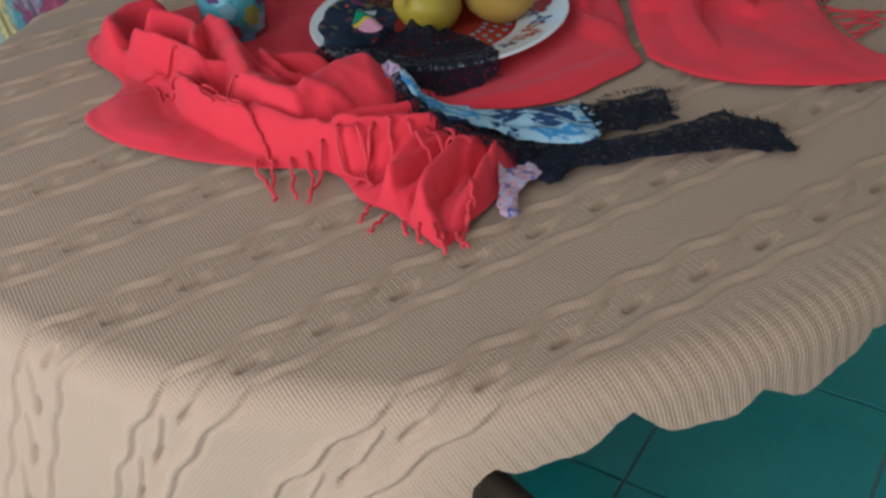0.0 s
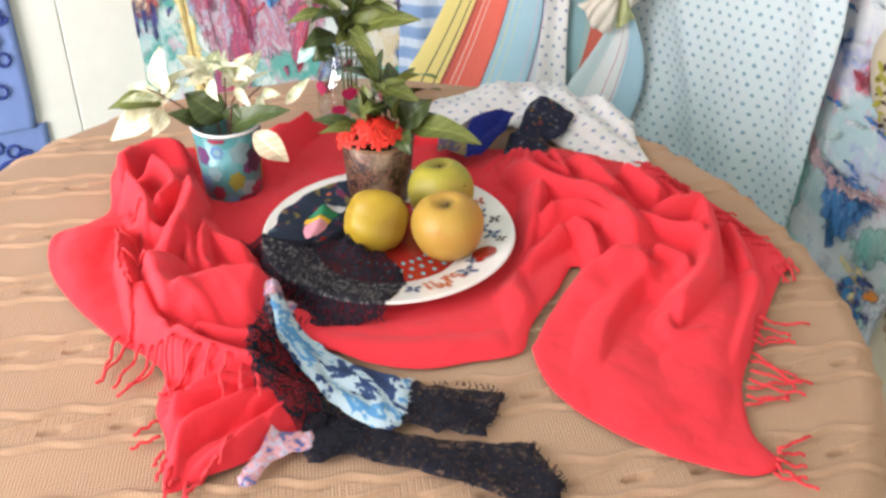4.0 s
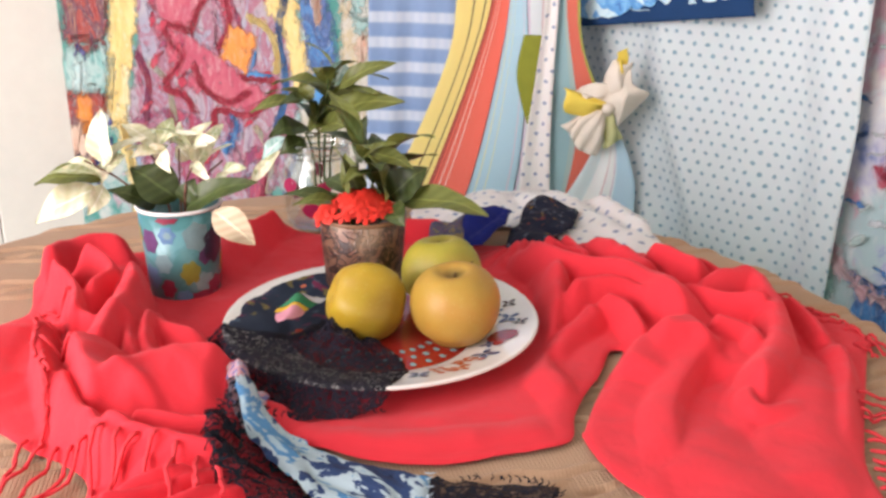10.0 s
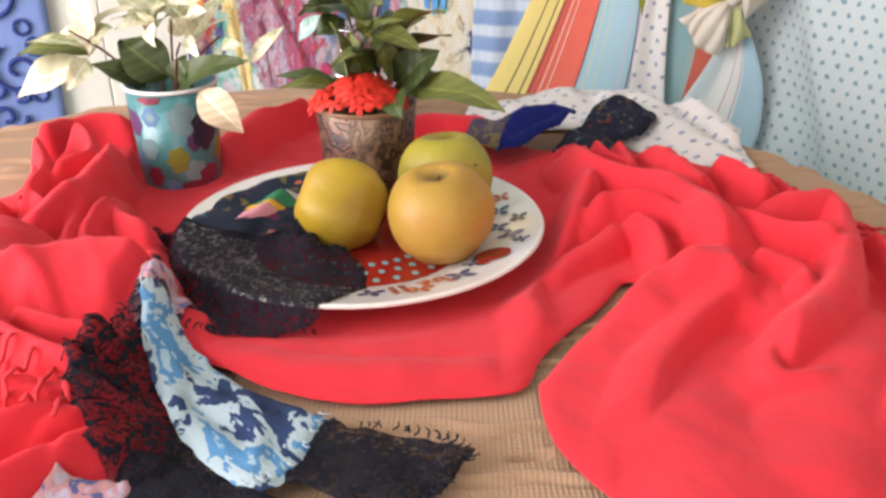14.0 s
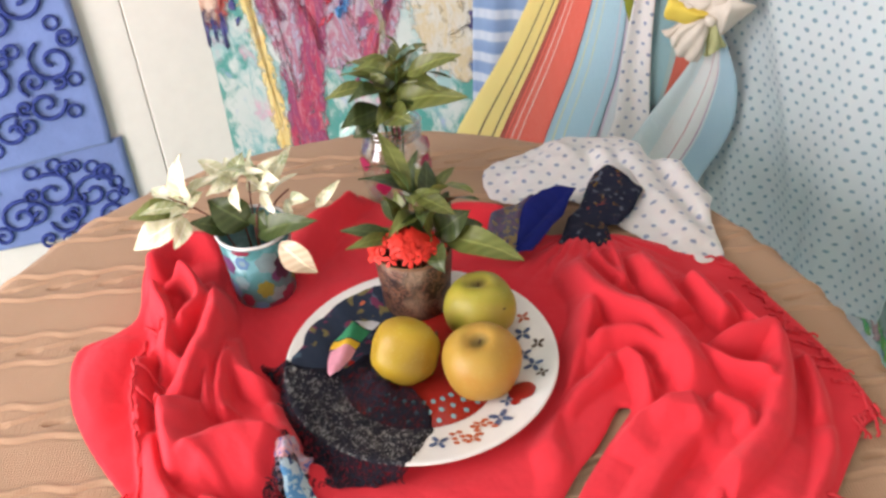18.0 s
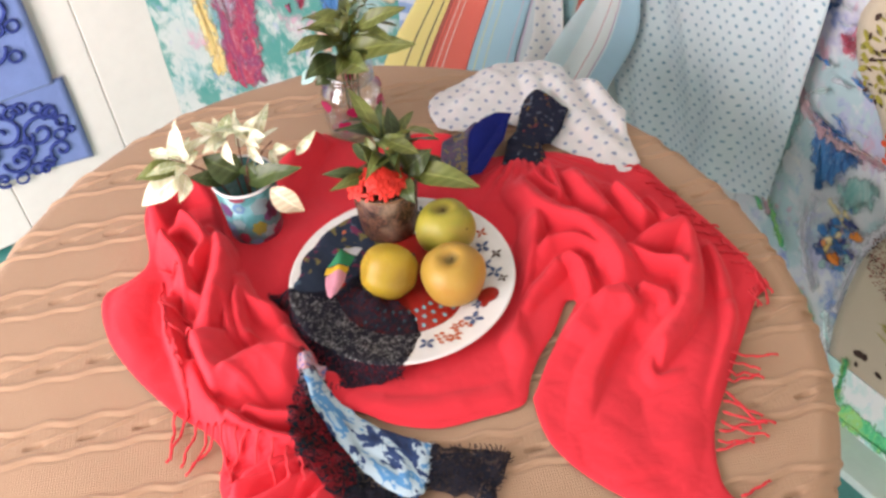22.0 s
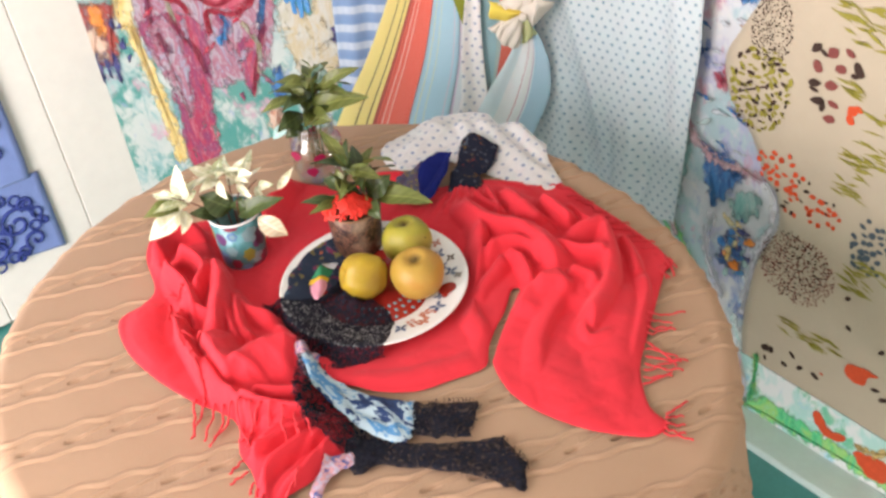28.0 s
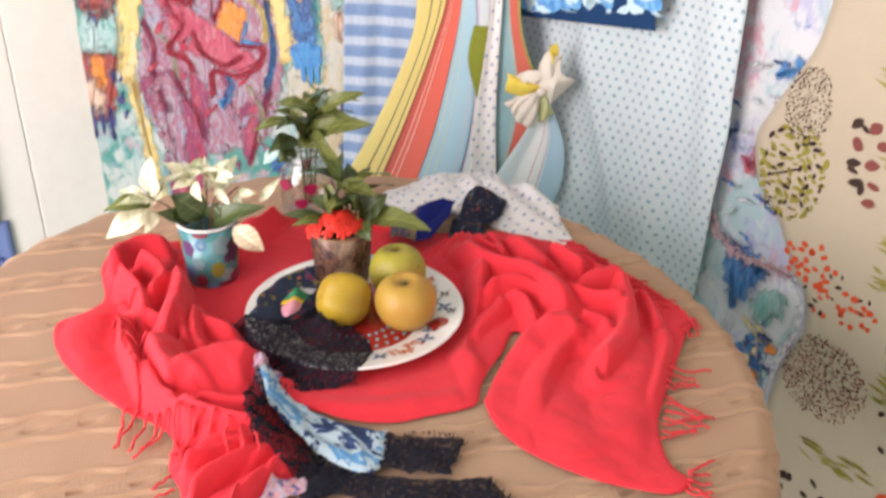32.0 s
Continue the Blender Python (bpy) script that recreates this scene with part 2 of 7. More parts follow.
M["blue_floral"] = print_cloth("blue_floral_print", [(0.012, 0.03, 0.09), (0.012, 0.03, 0.09), (0.014, 0.04, 0.12), (0.36, 0.47, 0.52), (0.06, 0.22, 0.42), (0.30, 0.44, 0.52), (0.012, 0.03, 0.09)], 52, warp=0.3, soften=0.05, along=-0.75)
M["purple_floral"] = print_cloth("purple_floral_print", [(0.05, 0.05, 0.16), (0.42, 0.36, 0.46), (0.50, 0.24, 0.26), (0.09, 0.10, 0.28), (0.50, 0.46, 0.50)], 90)


def dark_print(name, ground, specks, scale, least=0.61):
    n = Net(name, 0.85, spec=0.15)
    f = n.noise(scale, 3)
    ink = n.ramp(n.noise(scale * 0.5, 2), [(0.0, specks[0]), (0.48, specks[1]), (0.56, specks[2])], True)
    col = n.mix(n.ramp(f, [(least, 0.0), (least + 0.03, 1.0)]), n.mix(n.noise(25, 3), ground, tuple(v * 2.2 for v in ground)), ink)
    n.colour(col).bump(n.noise(300, 2), 0.0006)
    return n.mat


M["dark_floral"] = dark_print("dark_floral_print", (0.009, 0.010, 0.020), ((0.30, 0.05, 0.03), (0.18, 0.10, 0.02), (0.10, 0.12, 0.16)), 120)
M["rag"] = dark_print("navy_printed_rag", (0.014, 0.020, 0.034), ((0.06, 0.10, 0.14), (0.16, 0.03, 0.07), (0.16, 0.13, 0.05)), 55, 0.55)
M["royal"] = woven("royal_blue_cloth", (0.010, 0.018, 0.17), 900, 0.4, 0.0)
M["white_print"] = dotted("white_sprigged_cloth", (0.80, 0.77, 0.75), (0.20, 0.24, 0.33), 0.022, 0.018, 0.0034)
M["polka"] = dotted("pale_blue_spotted_cloth", (0.64, 0.73, 0.75), (0.16, 0.27, 0.33), 0.0205, 0.0165, 0.0035)
M["ceramic"] = plain("white_glazed_ceramic", (0.80, 0.77, 0.73), 0.12, 0.06, 12, coat=0.6, spec=0.5)
M["glaze_red"] = plain("red_glaze", (0.36, 0.022, 0.016), 0.15, 0.35, 90, coat=0.5)
M["glaze_blue"] = plain("slate_blue_glaze", (0.09, 0.13, 0.24), 0.2, 0.35, 90, coat=0.5)
M["glaze_teal"] = plain("pale_teal_glaze", (0.22, 0.42, 0.46), 0.2, 0.3, 90, coat=0.5)
M["glaze_orange"] = plain("orange_glaze", (0.55, 0.12, 0.05), 0.2, 0.3, 90, coat=0.5)
M["glaze_brown"] = plain("brown_glaze", (0.10, 0.06, 0.04), 0.25, 0.3, 90, coat=0.5)
M["wood_dark"] = plain("dark_table_wood", (0.10, 0.06, 0.035), 0.5, 0.3, 20)
M["plaster"] = plain("white_wall_paint", (0.80, 0.79, 0.75), 0.85, 0.07, 3, 0.001)
M["door_paint"] = plain("cream_door_paint", (0.86, 0.81, 0.73), 0.5, 0.06, 4, 0.0004)
M["grout"] = plain("grey_grout", (0.16, 0.22, 0.22), 0.9, 0.3, 40, 0.001)


def tile_mat():
    n = Net("teal_floor_tile", 0.28, coat=0.25, spec=0.5)
    c = n.mix(n.noise(11, 5, None, 0.6, 0.6), (0.025, 0.19, 0.17), (0.06, 0.33, 0.30))
    c = n.mix(n.math("MULTIPLY", n.own(), 0.3), c, (0.03, 0.24, 0.21))
    c = n.mix(n.math("MULTIPLY", n.noise(120, 3), 0.35), c, (0.008, 0.08, 0.075))
    n.colour(c).bump(n.noise(70, 3), 0.0005)
    return n.mat


M["tile"] = tile_mat()
M["skirt_tile"] = plain("pale_teal_skirting_tile", (0.55, 0.68, 0.63), 0.35, 0.2, 12)

# ---- helpers for shapes ----


def group_of(name, label, category, group="", kind="", place=(0, 0, 0)):
    ob = new(name)
    ob.location = place
    return tagged(ob, label, category, group, kind)


def link_mesh(name, me, mat, parent=None, label="", smooth=True):
    if mat is not None:
        me.materials.clear()
        me.materials.append(mat)
    if smooth:
        me.polygons.foreach_set("use_smooth", [True] * len(me.polygons))
    ob = new(name, me)
    if parent is not None:
        ob.parent = parent
        ob.matrix_parent_inverse = Matrix.Translation(parent.matrix_basis.translation).inverted() if parent.parent is None else Matrix()
    if label:
        ob["label"] = label
    return ob


def part(name, bm, mat, parent=None, label="", smooth=True):
    me = bpy.data.meshes.new(name)
    bm.to_mesh(me)
    bm.free()
    return link_mesh(name, me, mat, parent, label, smooth)


def from_lists(name, verts, faces, mat, parent=None, label="", uvs=None, smooth=True):
    me = bpy.data.meshes.new(name)
    me.from_pydata([tuple(v) for v in verts], [], [tuple(f) for f in faces])
    if uvs is not None:
        lay = me.uv_layers.new(name="flat")
        idx = np.empty(len(me.loops), dtype=np.int32)
        me.loops.foreach_get("vertex_index", idx)
        lay.data.foreach_set("uv", np.asarray(uvs, dtype=np.float32)[idx].ravel())
    return link_mesh(name, me, mat, parent, label, smooth)


def curve_points(ctrl, n=12, closed=False):
    """A smooth line through control points."""
    p = np.array(ctrl, float)
    k = len(p)
    out = []
    for i in range(k if closed else k - 1):
        if closed:
            a, b, c, d = p[(i - 1) % k], p[i], p[(i + 1) % k], p[(i + 2) % k]
        else:
            a, b, c, d = p[max(i - 1, 0)], p[i], p[i + 1], p[min(i + 2, k - 1)]
        for s in np.linspace(0, 1, n, endpoint=False):
            out.append(0.5 * (2 * b + (c - a) * s + (2 * a - 5 * b + 4 * c - d) * s**2 + (3 * b - a - 3 * c + d) * s**3))
    if not closed:
        out.append(p[-1])
    return np.array(out)


def near_line(x, y, line):
    """The distance of points from a line, and how far along it they lie (0 to 1)."""
    best, along = np.full(x.shape, 9.0), np.zeros(x.shape)
    n = len(line) - 1
    for i in range(n):
        a, b = line[i], line[i + 1]
        d = b - a
        s = np.clip(((x - a[0]) * d[0] + (y - a[1]) * d[1]) / (d @ d + 1e-12), 0, 1)
        r = np.hypot(x - a[0] - s * d[0], y - a[1] - s * d[1])
        near = r < best
        best, along = np.where(near, r, best), np.where(near, (i + s) / n, along)
    return best, along


def inside(x, y, poly):
    r = np.zeros(x.shape, bool)
    for (ax, ay), (bx, by) in zip(poly, np.roll(poly, -1, 0)):
        hit = ((ay > y) != (by > y)) & (x < (bx - ax) * (y - ay) / (by - ay + 1e-15) + ax)
        r ^= hit
    return r


def waver(x, y, scale, seed=0.0):
    """Smooth uneven waves, about -1 to 1."""
    a, b = x * scale, y * scale
    return (np.sin(a * 1.0 + b * 0.7 + seed) + np.sin(-a * 0.6 + b * 1.3 + seed * 2.1 + 1.3) + np.sin(a * 1.9 - b * 1.1 + seed * 0.7 + 4.0) * 0.6 + np.sin(a * 2.7 + b * 2.9 + seed * 3.3) * 0.35) / 2.4


def cloth(name, outline, height, mat, parent=None, label="", step=0.004, smooth_n=8, rim=0.003, ragged=0.0, relax=0):
    """A cloth lying on things: its outline in plan and its height over the plan."""
    edge = curve_points(outline, smooth_n, True) if smooth_n else np.array(outline, float)
    if ragged:
        edge = edge + np.stack([waver(edge[:, 0], edge[:, 1], 900), waver(edge[:, 0], edge[:, 1], 1000, 3)], 1) * ragged
    lo, hi = edge.min(0) - step, edge.max(0) + step
    nx, ny = int((hi[0] - lo[0]) / step) + 2, int((hi[1] - lo[1]) / step) + 2
    x, y = np.meshgrid(lo[0] + np.arange(nx) * step, lo[1] + np.arange(ny) * step, indexing="ij")
    m = inside(x, y, edge)
    cell = m[:-1, :-1] | m[1:, :-1] | m[:-1, 1:] | m[1:, 1:]
    used = np.zeros_like(m)
    for sx in (0, 1):
        for sy in (0, 1):
            used[sx:nx - 1 + sx, sy:ny - 1 + sy] |= cell
    move = used & ~m
    px, py = x[move], y[move]
    best, bx, by = np.full(px.shape, 9.0), px.copy(), py.copy()
    for a, b in zip(edge, np.roll(edge, -1, 0)):
        d = b - a
        s = np.clip(((px - a[0]) * d[0] + (py - a[1]) * d[1]) / (d @ d + 1e-12), 0, 1)
        qx, qy = a[0] + s * d[0], a[1] + s * d[1]
        r = np.hypot(px - qx, py - qy)
        near = r < best
        best, bx, by = np.where(near, r, best), np.where(near, qx, bx), np.where(near, qy, by)
    x[move], y[move] = bx, by
    z = height(x, y)
    for _ in range(relax):
        q = np.pad(z, 1, mode="edge")
        z = 0.4 * z + 0.15 * (q[:-2, 1:-1] + q[2:, 1:-1] + q[1:-1, :-2] + q[1:-1, 2:])
    far, _ = near_line(x[used], y[used], np.vstack([edge, edge[:1]]))
    zz = z[used]
    zz = zz - rim * np.exp(-far / 0.0025)
    ids = -np.ones(m.shape, int)
    ids[used] = np.arange(used.sum())
    verts = np.stack([x[used], y[used], zz], 1)
    i, j = np.nonzero(cell)
    faces = np.stack([ids[i, j], ids[i + 1, j], ids[i + 1, j + 1], ids[i, j + 1]], 1)
    return from_lists(name, verts.tolist(), faces.tolist(), mat, parent, label, uvs=verts[:, :2])


def tube(points, radius, sides=6, bm=None, taper=1.0):
    """A round cord along points."""
    bm = bm or bmesh.new()
    p = [Vector(q) for q in points]
    rings = []
    for i, q in enumerate(p):
        d = (p[min(i + 1, len(p) - 1)] - p[max(i - 1, 0)]).normalized()
        u = d.orthogonal().normalized()
        if abs(d.z) < 0.95:
            u = d.cross(Vector((0, 0, 1))).normalized()
        v = d.cross(u)
        r = radius * (1 + (taper - 1) * i / max(1, len(p) - 1))
        rings.append([bm.verts.new(q + u * math.cos(k * math.tau / sides) * r + v * math.sin(k * math.tau / sides) * r) for k in range(sides)])
    for a, b in zip(rings, rings[1:]):
        for k in range(sides):
            bm.faces.new((a[k], a[(k + 1) % sides], b[(k + 1) % sides], b[k]))
    bm.faces.new(rings[0][::-1])
    bm.faces.new(rings[-1])
    return bm


def lathe(profile, sides=48, centre=(0, 0, 0), wobble=None):
    """A turned shape from (radius, height) pairs."""
    bm = bmesh.new()
    rings = []
    for r, h in profile:
        if r < 1e-5:
            rings.append([bm.verts.new((centre[0], centre[1], centre[2] + h))])
            continue
        ring = []
        for k in range(sides):
            a = k * math.tau / sides
            rr = r * (wobble(a, h) if wobble else 1)
            ring.append(bm.verts.new((centre[0] + rr * math.cos(a), centre[1] + rr * math.sin(a), centre[2] + h)))
        rings.append(ring)
    for a, b in zip(rings, rings[1:]):
        for k in range(sides):
            if len(a) == 1 and len(b) == 1:
                continue
            if len(a) == 1:
                bm.faces.new((a[0], b[(k + 1) % sides], b[k]))
            elif len(b) == 1:
                bm.faces.new((a[k], a[(k + 1) % sides], b[0]))
            else:
                bm.faces.new((a[k], a[(k + 1) % sides], b[(k + 1) % sides], b[k]))
    bmesh.ops.recalc_face_normals(bm, faces=bm.faces)
    return bm


def box(lo, hi, bm=None, bevel=0.0):
    bm = bm or bmesh.new()
    made = bmesh.ops.create_cube(bm, size=1)
    mid, size = (Vector(lo) + Vector(hi)) / 2, Vector(hi) - Vector(lo)
    for v in made["verts"]:
        v.co = Vector((v.co.x * size.x, v.co.y * size.y, v.co.z * size.z)) + mid
    if bevel:
        bmesh.ops.bevel(bm, geom=bm.edges[:], offset=bevel, segments=2, affect="EDGES", profile=0.5)
    return bm


def in_room(ob):
    ob.matrix_basis = ROOM
    return ob

# ---- the room ----
A0, A1, B0, B1, CEIL = -1.76, 0.937, -2.9, 1.42, 2.7
in_room(tagged(part("wall_curtain_side", box((A1, B0 - 0.12, 0), (A1 + 0.12, B1 + 0.12, CEIL)), M["plaster"], smooth=False), "white painted room wall behind the hung cloths", "wall", kind="structure"))
in_room(tagged(part("wall_door_side", box((A0, B1, 0), (A1, B1 + 0.12, CEIL)), M["plaster"], smooth=False), "white painted room wall with a door", "wall", kind="structure"))
in_room(tagged(part("ceiling", box((A0 - 0.12, B0 - 0.12, CEIL), (A1 + 0.12, B1 + 0.12, CEIL + 0.1)), M["plaster"], smooth=False), "plain white painted ceiling", "ceiling", kind="structure"))
wall = box((A0 - 0.12, B0, 0), (A0, -0.7, CEIL))
box((A0 - 0.12, 0.8, 0), (A0, B1, CEIL), wall)
box((A0 - 0.12, -0.7, 2.1), (A0, 0.8, CEIL), wall)
in_room(tagged(part("wall_window_side", wall, M["plaster"], smooth=False), "white painted wall with a wide open terrace doorway", "wall", kind="structure"))
# Wall out of view; its opening is made up to go with the fill lamp.
wall = box((A0 - 0.12, B0 - 0.12, 0), (-1.65, B0, CEIL))
box((-0.35, B0 - 0.12, 0), (A1, B0, CEIL), wall)
box((-1.65, B0 - 0.12, 2.35), (-0.35, B0, CEIL), wall)
in_room(tagged(part("wall_doorway_side", wall, M["plaster"], smooth=False), "white painted wall out of view, with an opening added for the fill lamp", "wall", kind="structure"))
ground = in_room(tagged(part("floor", box((A0 - 0.12, B0 - 0.12, -0.12), (A1 + 0.12, B1 + 0.12, -0.004)), M["grout"], smooth=False), "teal glazed floor tiles with grey grout", "floor", kind="structure"))

# A white panelled door in its wall, seen beside the canvas.
door = group_of("door_1", "cream painted door with flat boards", "door", kind="structure")
door.matrix_basis = ROOM
for a, b in ((-0.62, -0.2438), (-0.2422, 0.0442), (0.0458, 0.36)):
    ob = part("board", box((a, B1 - 0.03, 0.01), (b, B1 - 0.003, 2.05), bevel=0.003), M["door_paint"], None, smooth=False)
    ob.parent = door

in_room(tagged(part("floor_border", box((A1 - 0.135, B0 + 0.01, -0.002), (A1 - 0.0125, B1 - 0.05, 0.020), bevel=0.003), M["skirt_tile"], smooth=False), "raised strip of pale teal tiles along the wall", "floor", kind="structure"))
skirting = in_room(tagged(part("baseboard", box((A1 - 0.012, B0, 0), (A1 - 0.002, B1 - 0.04, 0.075), bevel=0.002), M["skirt_tile"], smooth=False), "pale teal tiled skirting along the wall", "skirting", kind="structure"))

# ---- hung cloths ----


class Wall:
    """A hanging plane: u along it, z up, out towards the room."""

    def __init__(self, origin, u, out):
        self.o, self.u, self.n = Vector(origin), Vector(u).normalized(), Vector(out).normalized()

    def at(self, u, z, out=0.0):
        return self.o + self.u * u + self.n * out + Vector((0, 0, z))


BACK = Wall((0, 1.12, 0), (0.970, -0.2425, 0), (-0.2425, -0.970, 0))
FRONT = Wall((0.0407, 1.1098, 0), (0.970, -0.2425, 0), (-0.2425, -0.970, 0))
RIGHT = Wall(EA * 0.90 - EB * 0.030, -EB, -EA)
LEFT = Wall(EB * 1.39, EA, -EB)


def hang(name, mat, wall, left, right, out=0.0, folds=(), n=60, m=60, parent=None, label="", category="", ragged=0.0, stretch=None, thick=0.0015):
    """A hanging cloth between two edges, each from top to bottom as (u, z); folds: (waves across, depth, shift)."""
    l, r = curve_points(left, 16), curve_points(right, 16)
    li, ri = np.linspace(0, len(l) - 1, m), np.linspace(0, len(r) - 1, m)
    l = np.stack([np.interp(li, np.arange(len(l)), l[:, k]) for k in (0, 1)], 1)
    r = np.stack([np.interp(ri, np.arange(len(r)), r[:, k]) for k in (0, 1)], 1)
    verts, uvs = [], []
    for j in range(m):
        v = j / (m - 1)
        for i in range(n):
            s = i / (n - 1)
            p = l[j] * (1 - s) + r[j] * s
            d = out
            for waves, depth, shift in folds:
                d += depth * math.sin(math.tau * (waves * s + shift + 0.25 * math.sin(2.2 * v + waves))) * (0.55 + 0.45 * v)
            if ragged and (i in (0, n - 1) or j == m - 1):
                p = p + np.array([random.uniform(-ragged, ragged), random.uniform(-ragged, ragged)])
            verts.append(wall.at(p[0], p[1], d))
            uvs.append((s, v) if stretch == "unit" else (p[0], p[1]))
    faces = [(j * n + i, j * n + i + 1, (j + 1) * n + i + 1, (j + 1) * n + i) for j in range(m - 1) for i in range(n - 1)]
    ob = from_lists(name, verts, faces, mat, parent, label, uvs)
    if thick:
        mod = ob.modifiers.new("thickness", "SOLIDIFY")
        mod.thickness, mod.offset = thick, 0
    if category:
        ob["category"] = category
    return ob


def patch(name, wall, outline, mat, out, parent, wobble=0.003, depth=0.0009, smooth_n=7, label="", soft_edge=False):
    """A flat painted or printed shape laid on a hung cloth."""
    e = curve_points(outline, smooth_n, True) if smooth_n else np.array(outline, float)
    if wobble:
        e = e + np.stack([waver(e[:, 0], e[:, 1], 160, 1.0), waver(e[:, 0], e[:, 1], 170, 5.0)], 1) * wobble
    d = np.roll(e, -1, 0) - np.roll(e, 1, 0)
    d = d / (np.hypot(d[:, :1], d[:, 1:]) + 1e-9)
    area = 0.5 * np.sum(e[:, 0] * np.roll(e[:, 1], -1) - np.roll(e[:, 0], -1) * e[:, 1])
    inward = np.stack([-d[:, 1], d[:, 0]], 1) * np.sign(area)
    reach_in = min(0.012, 0.3 * math.sqrt(abs(area)))
    k = len(e)
    rings = [e - inward * reach_in * (0.8 if soft_edge else 0.0), e + inward * (reach_in if soft_edge else 0.001)]
    verts = [tuple(wall.at(u, z, out)) for u, z in rings[0]] + [tuple(wall.at(u, z, out)) for u, z in rings[1]]
    uvs = [(0.0, 0.0)] * k + [(1.0, 0.0)] * k
    faces = [(i, (i + 1) % k, k + (i + 1) % k, k + i) for i in range(k)] + [tuple(range(k, 2 * k))]
    return from_lists(name, verts, faces, mat, parent, label, uvs, smooth=False)


def blots(name, wall, mat, out, parent, spots, squash=0.7, seed=1):
    """Small printed spots: (u, z, radius). A dense field of them stays one piece."""
    rng = random.Random(seed)
    dense = len(spots) > 70
    bm = bmesh.new()
    for u, z, r in spots:
        turn, q = rng.uniform(0, math.tau), squash * rng.uniform(0.7, 1.2)
        k = 8
        ring = []
        for i in range(k):
            a = math.tau * i / k
            x, y = r * math.cos(a) * rng.uniform(0.8, 1.15), r * q * math.sin(a) * rng.uniform(0.8, 1.15)
            ring.append(bm.verts.new(wall.at(u + x * math.cos(turn) - y * math.sin(turn), z + x * math.sin(turn) + y * math.cos(turn), out)))
        bm.faces.new(ring)
        if not dense:
            part(name, bm, mat, parent, smooth=False)
            bm = bmesh.new()
    if dense:
        tagged(part(name + "_field", bm, mat, parent, smooth=False), kind="stuff")


def scatter(n, u, z, ru, rz, r0, r1, seed):
    rng = random.Random(seed)
    out = []
    while len(out) < n:
        a, b = rng.uniform(-1, 1), rng.uniform(-1, 1)
        if a * a + b * b <= 1:
            q = (u + a * ru, z + b * rz, rng.uniform(r0, r1))
            if all(math.hypot(q[0] - o[0], q[1] - o[1]) > 0.8 * (q[2] + o[2]) for o in out):
                out.append(q)
            elif rng.random() < 0.02:
                out.append(q)
    return out


# The painted canvas across the corner.
def wash(name, low, high, layers):
    """A pale ground with thin washes and dry brush marks: (scale, shift, threshold, colour)."""
    n = Net(name, 0.8, spec=0.2)
    brush = n.noise(38, 5, n.space("Object", (1, 1, 0.55)), 0.75, 0.5)
    col = n.mix(n.noise(14, 4), low, high)
    for scale, shift, least, c in layers:
        place = n.space("Object", (1, 1, 0.8))
        place.node.inputs["Location"].default_value = (shift, shift, shift)
        f = n.math("ADD", n.noise(scale, 3, place, 0.6, 0.4), n.math("MULTIPLY", n.math("SUBTRACT", brush, 0.5), 0.55))
        col = n.mix(n.ramp(f, [(least, 0.0), (least + 0.10, 0.85)]), col, c)
    n.colour(col).bump(brush, 0.0003)
    return n.mat


M["canvas"] = wash("washed_canvas", (0.36, 0.42, 0.40), (0.52, 0.54, 0.50), [(5.5, 0.0, 0.46, (0.22, 0.38, 0.38)), (7.0, 3.0, 0.45, (0.02, 0.22, 0.185)), (8.0, 7.0, 0.60, (0.30, 0.33, 0.50)), (9.0, 11.0, 0.63, (0.55, 0.30, 0.36))])
M["p_pale"] = paint("pale_grey_paint", [(0.468, 0.527, 0.510), (0.612, 0.629, 0.595), (0.340, 0.510, 0.510), (0.595, 0.612, 0.561)], 16)
M["p_teal"] = paint("teal_paint", [(0.068, 0.306, 0.281), (0.187, 0.399, 0.374), (0.340, 0.468, 0.442), (0.051, 0.272, 0.255)], 22)
M["p_red"] = paint("red_and_rust_paint", [(0.240, 0.015, 0.022), (0.375, 0.060, 0.038), (0.075, 0.022, 0.053), (0.375, 0.150, 0.090)], 30)
M["p_yellow"] = paint("yellow_paint", [(0.637, 0.383, 0.085), (0.680, 0.527, 0.212), (0.637, 0.425, 0.136), (0.680, 0.612, 0.383)], 14)
M["p_pink"] = paint("pink_paint", [(0.403, 0.036, 0.079), (0.490, 0.094, 0.130), (0.432, 0.050, 0.094), (0.504, 0.187, 0.216)], 12)
M["p_magenta"] = paint("magenta_paint", [(0.300, 0.015, 0.053), (0.413, 0.053, 0.090), (0.210, 0.038, 0.105), (0.375, 0.030, 0.068), (0.420, 0.135, 0.180)], 16, (1, 1, 0.25))
M["p_mauve"] = paint("mauve_grey_paint", [(0.255, 0.153, 0.221), (0.357, 0.306, 0.340), (0.323, 0.085, 0.136), (0.289, 0.281, 0.357), (0.391, 0.340, 0.365)], 24)
M["p_crimson"] = paint("crimson_paint", [(0.360, 0.012, 0.032), (0.480, 0.032, 0.064), (0.400, 0.016, 0.048)], 20)
M["p_orange"] = paint("orange_paint", [(0.637, 0.153, 0.017), (0.722, 0.238, 0.034), (0.680, 0.187, 0.025)], 14)
M["p_blue"] = paint("blue_paint", [(0.016, 0.080, 0.256), (0.040, 0.176, 0.400), (0.016, 0.056, 0.176), (0.080, 0.160, 0.360)], 26)
M["p_sky"] = paint("bright_blue_paint", [(0.016, 0.144, 0.400), (0.040, 0.240, 0.496), (0.016, 0.096, 0.304)], 26)
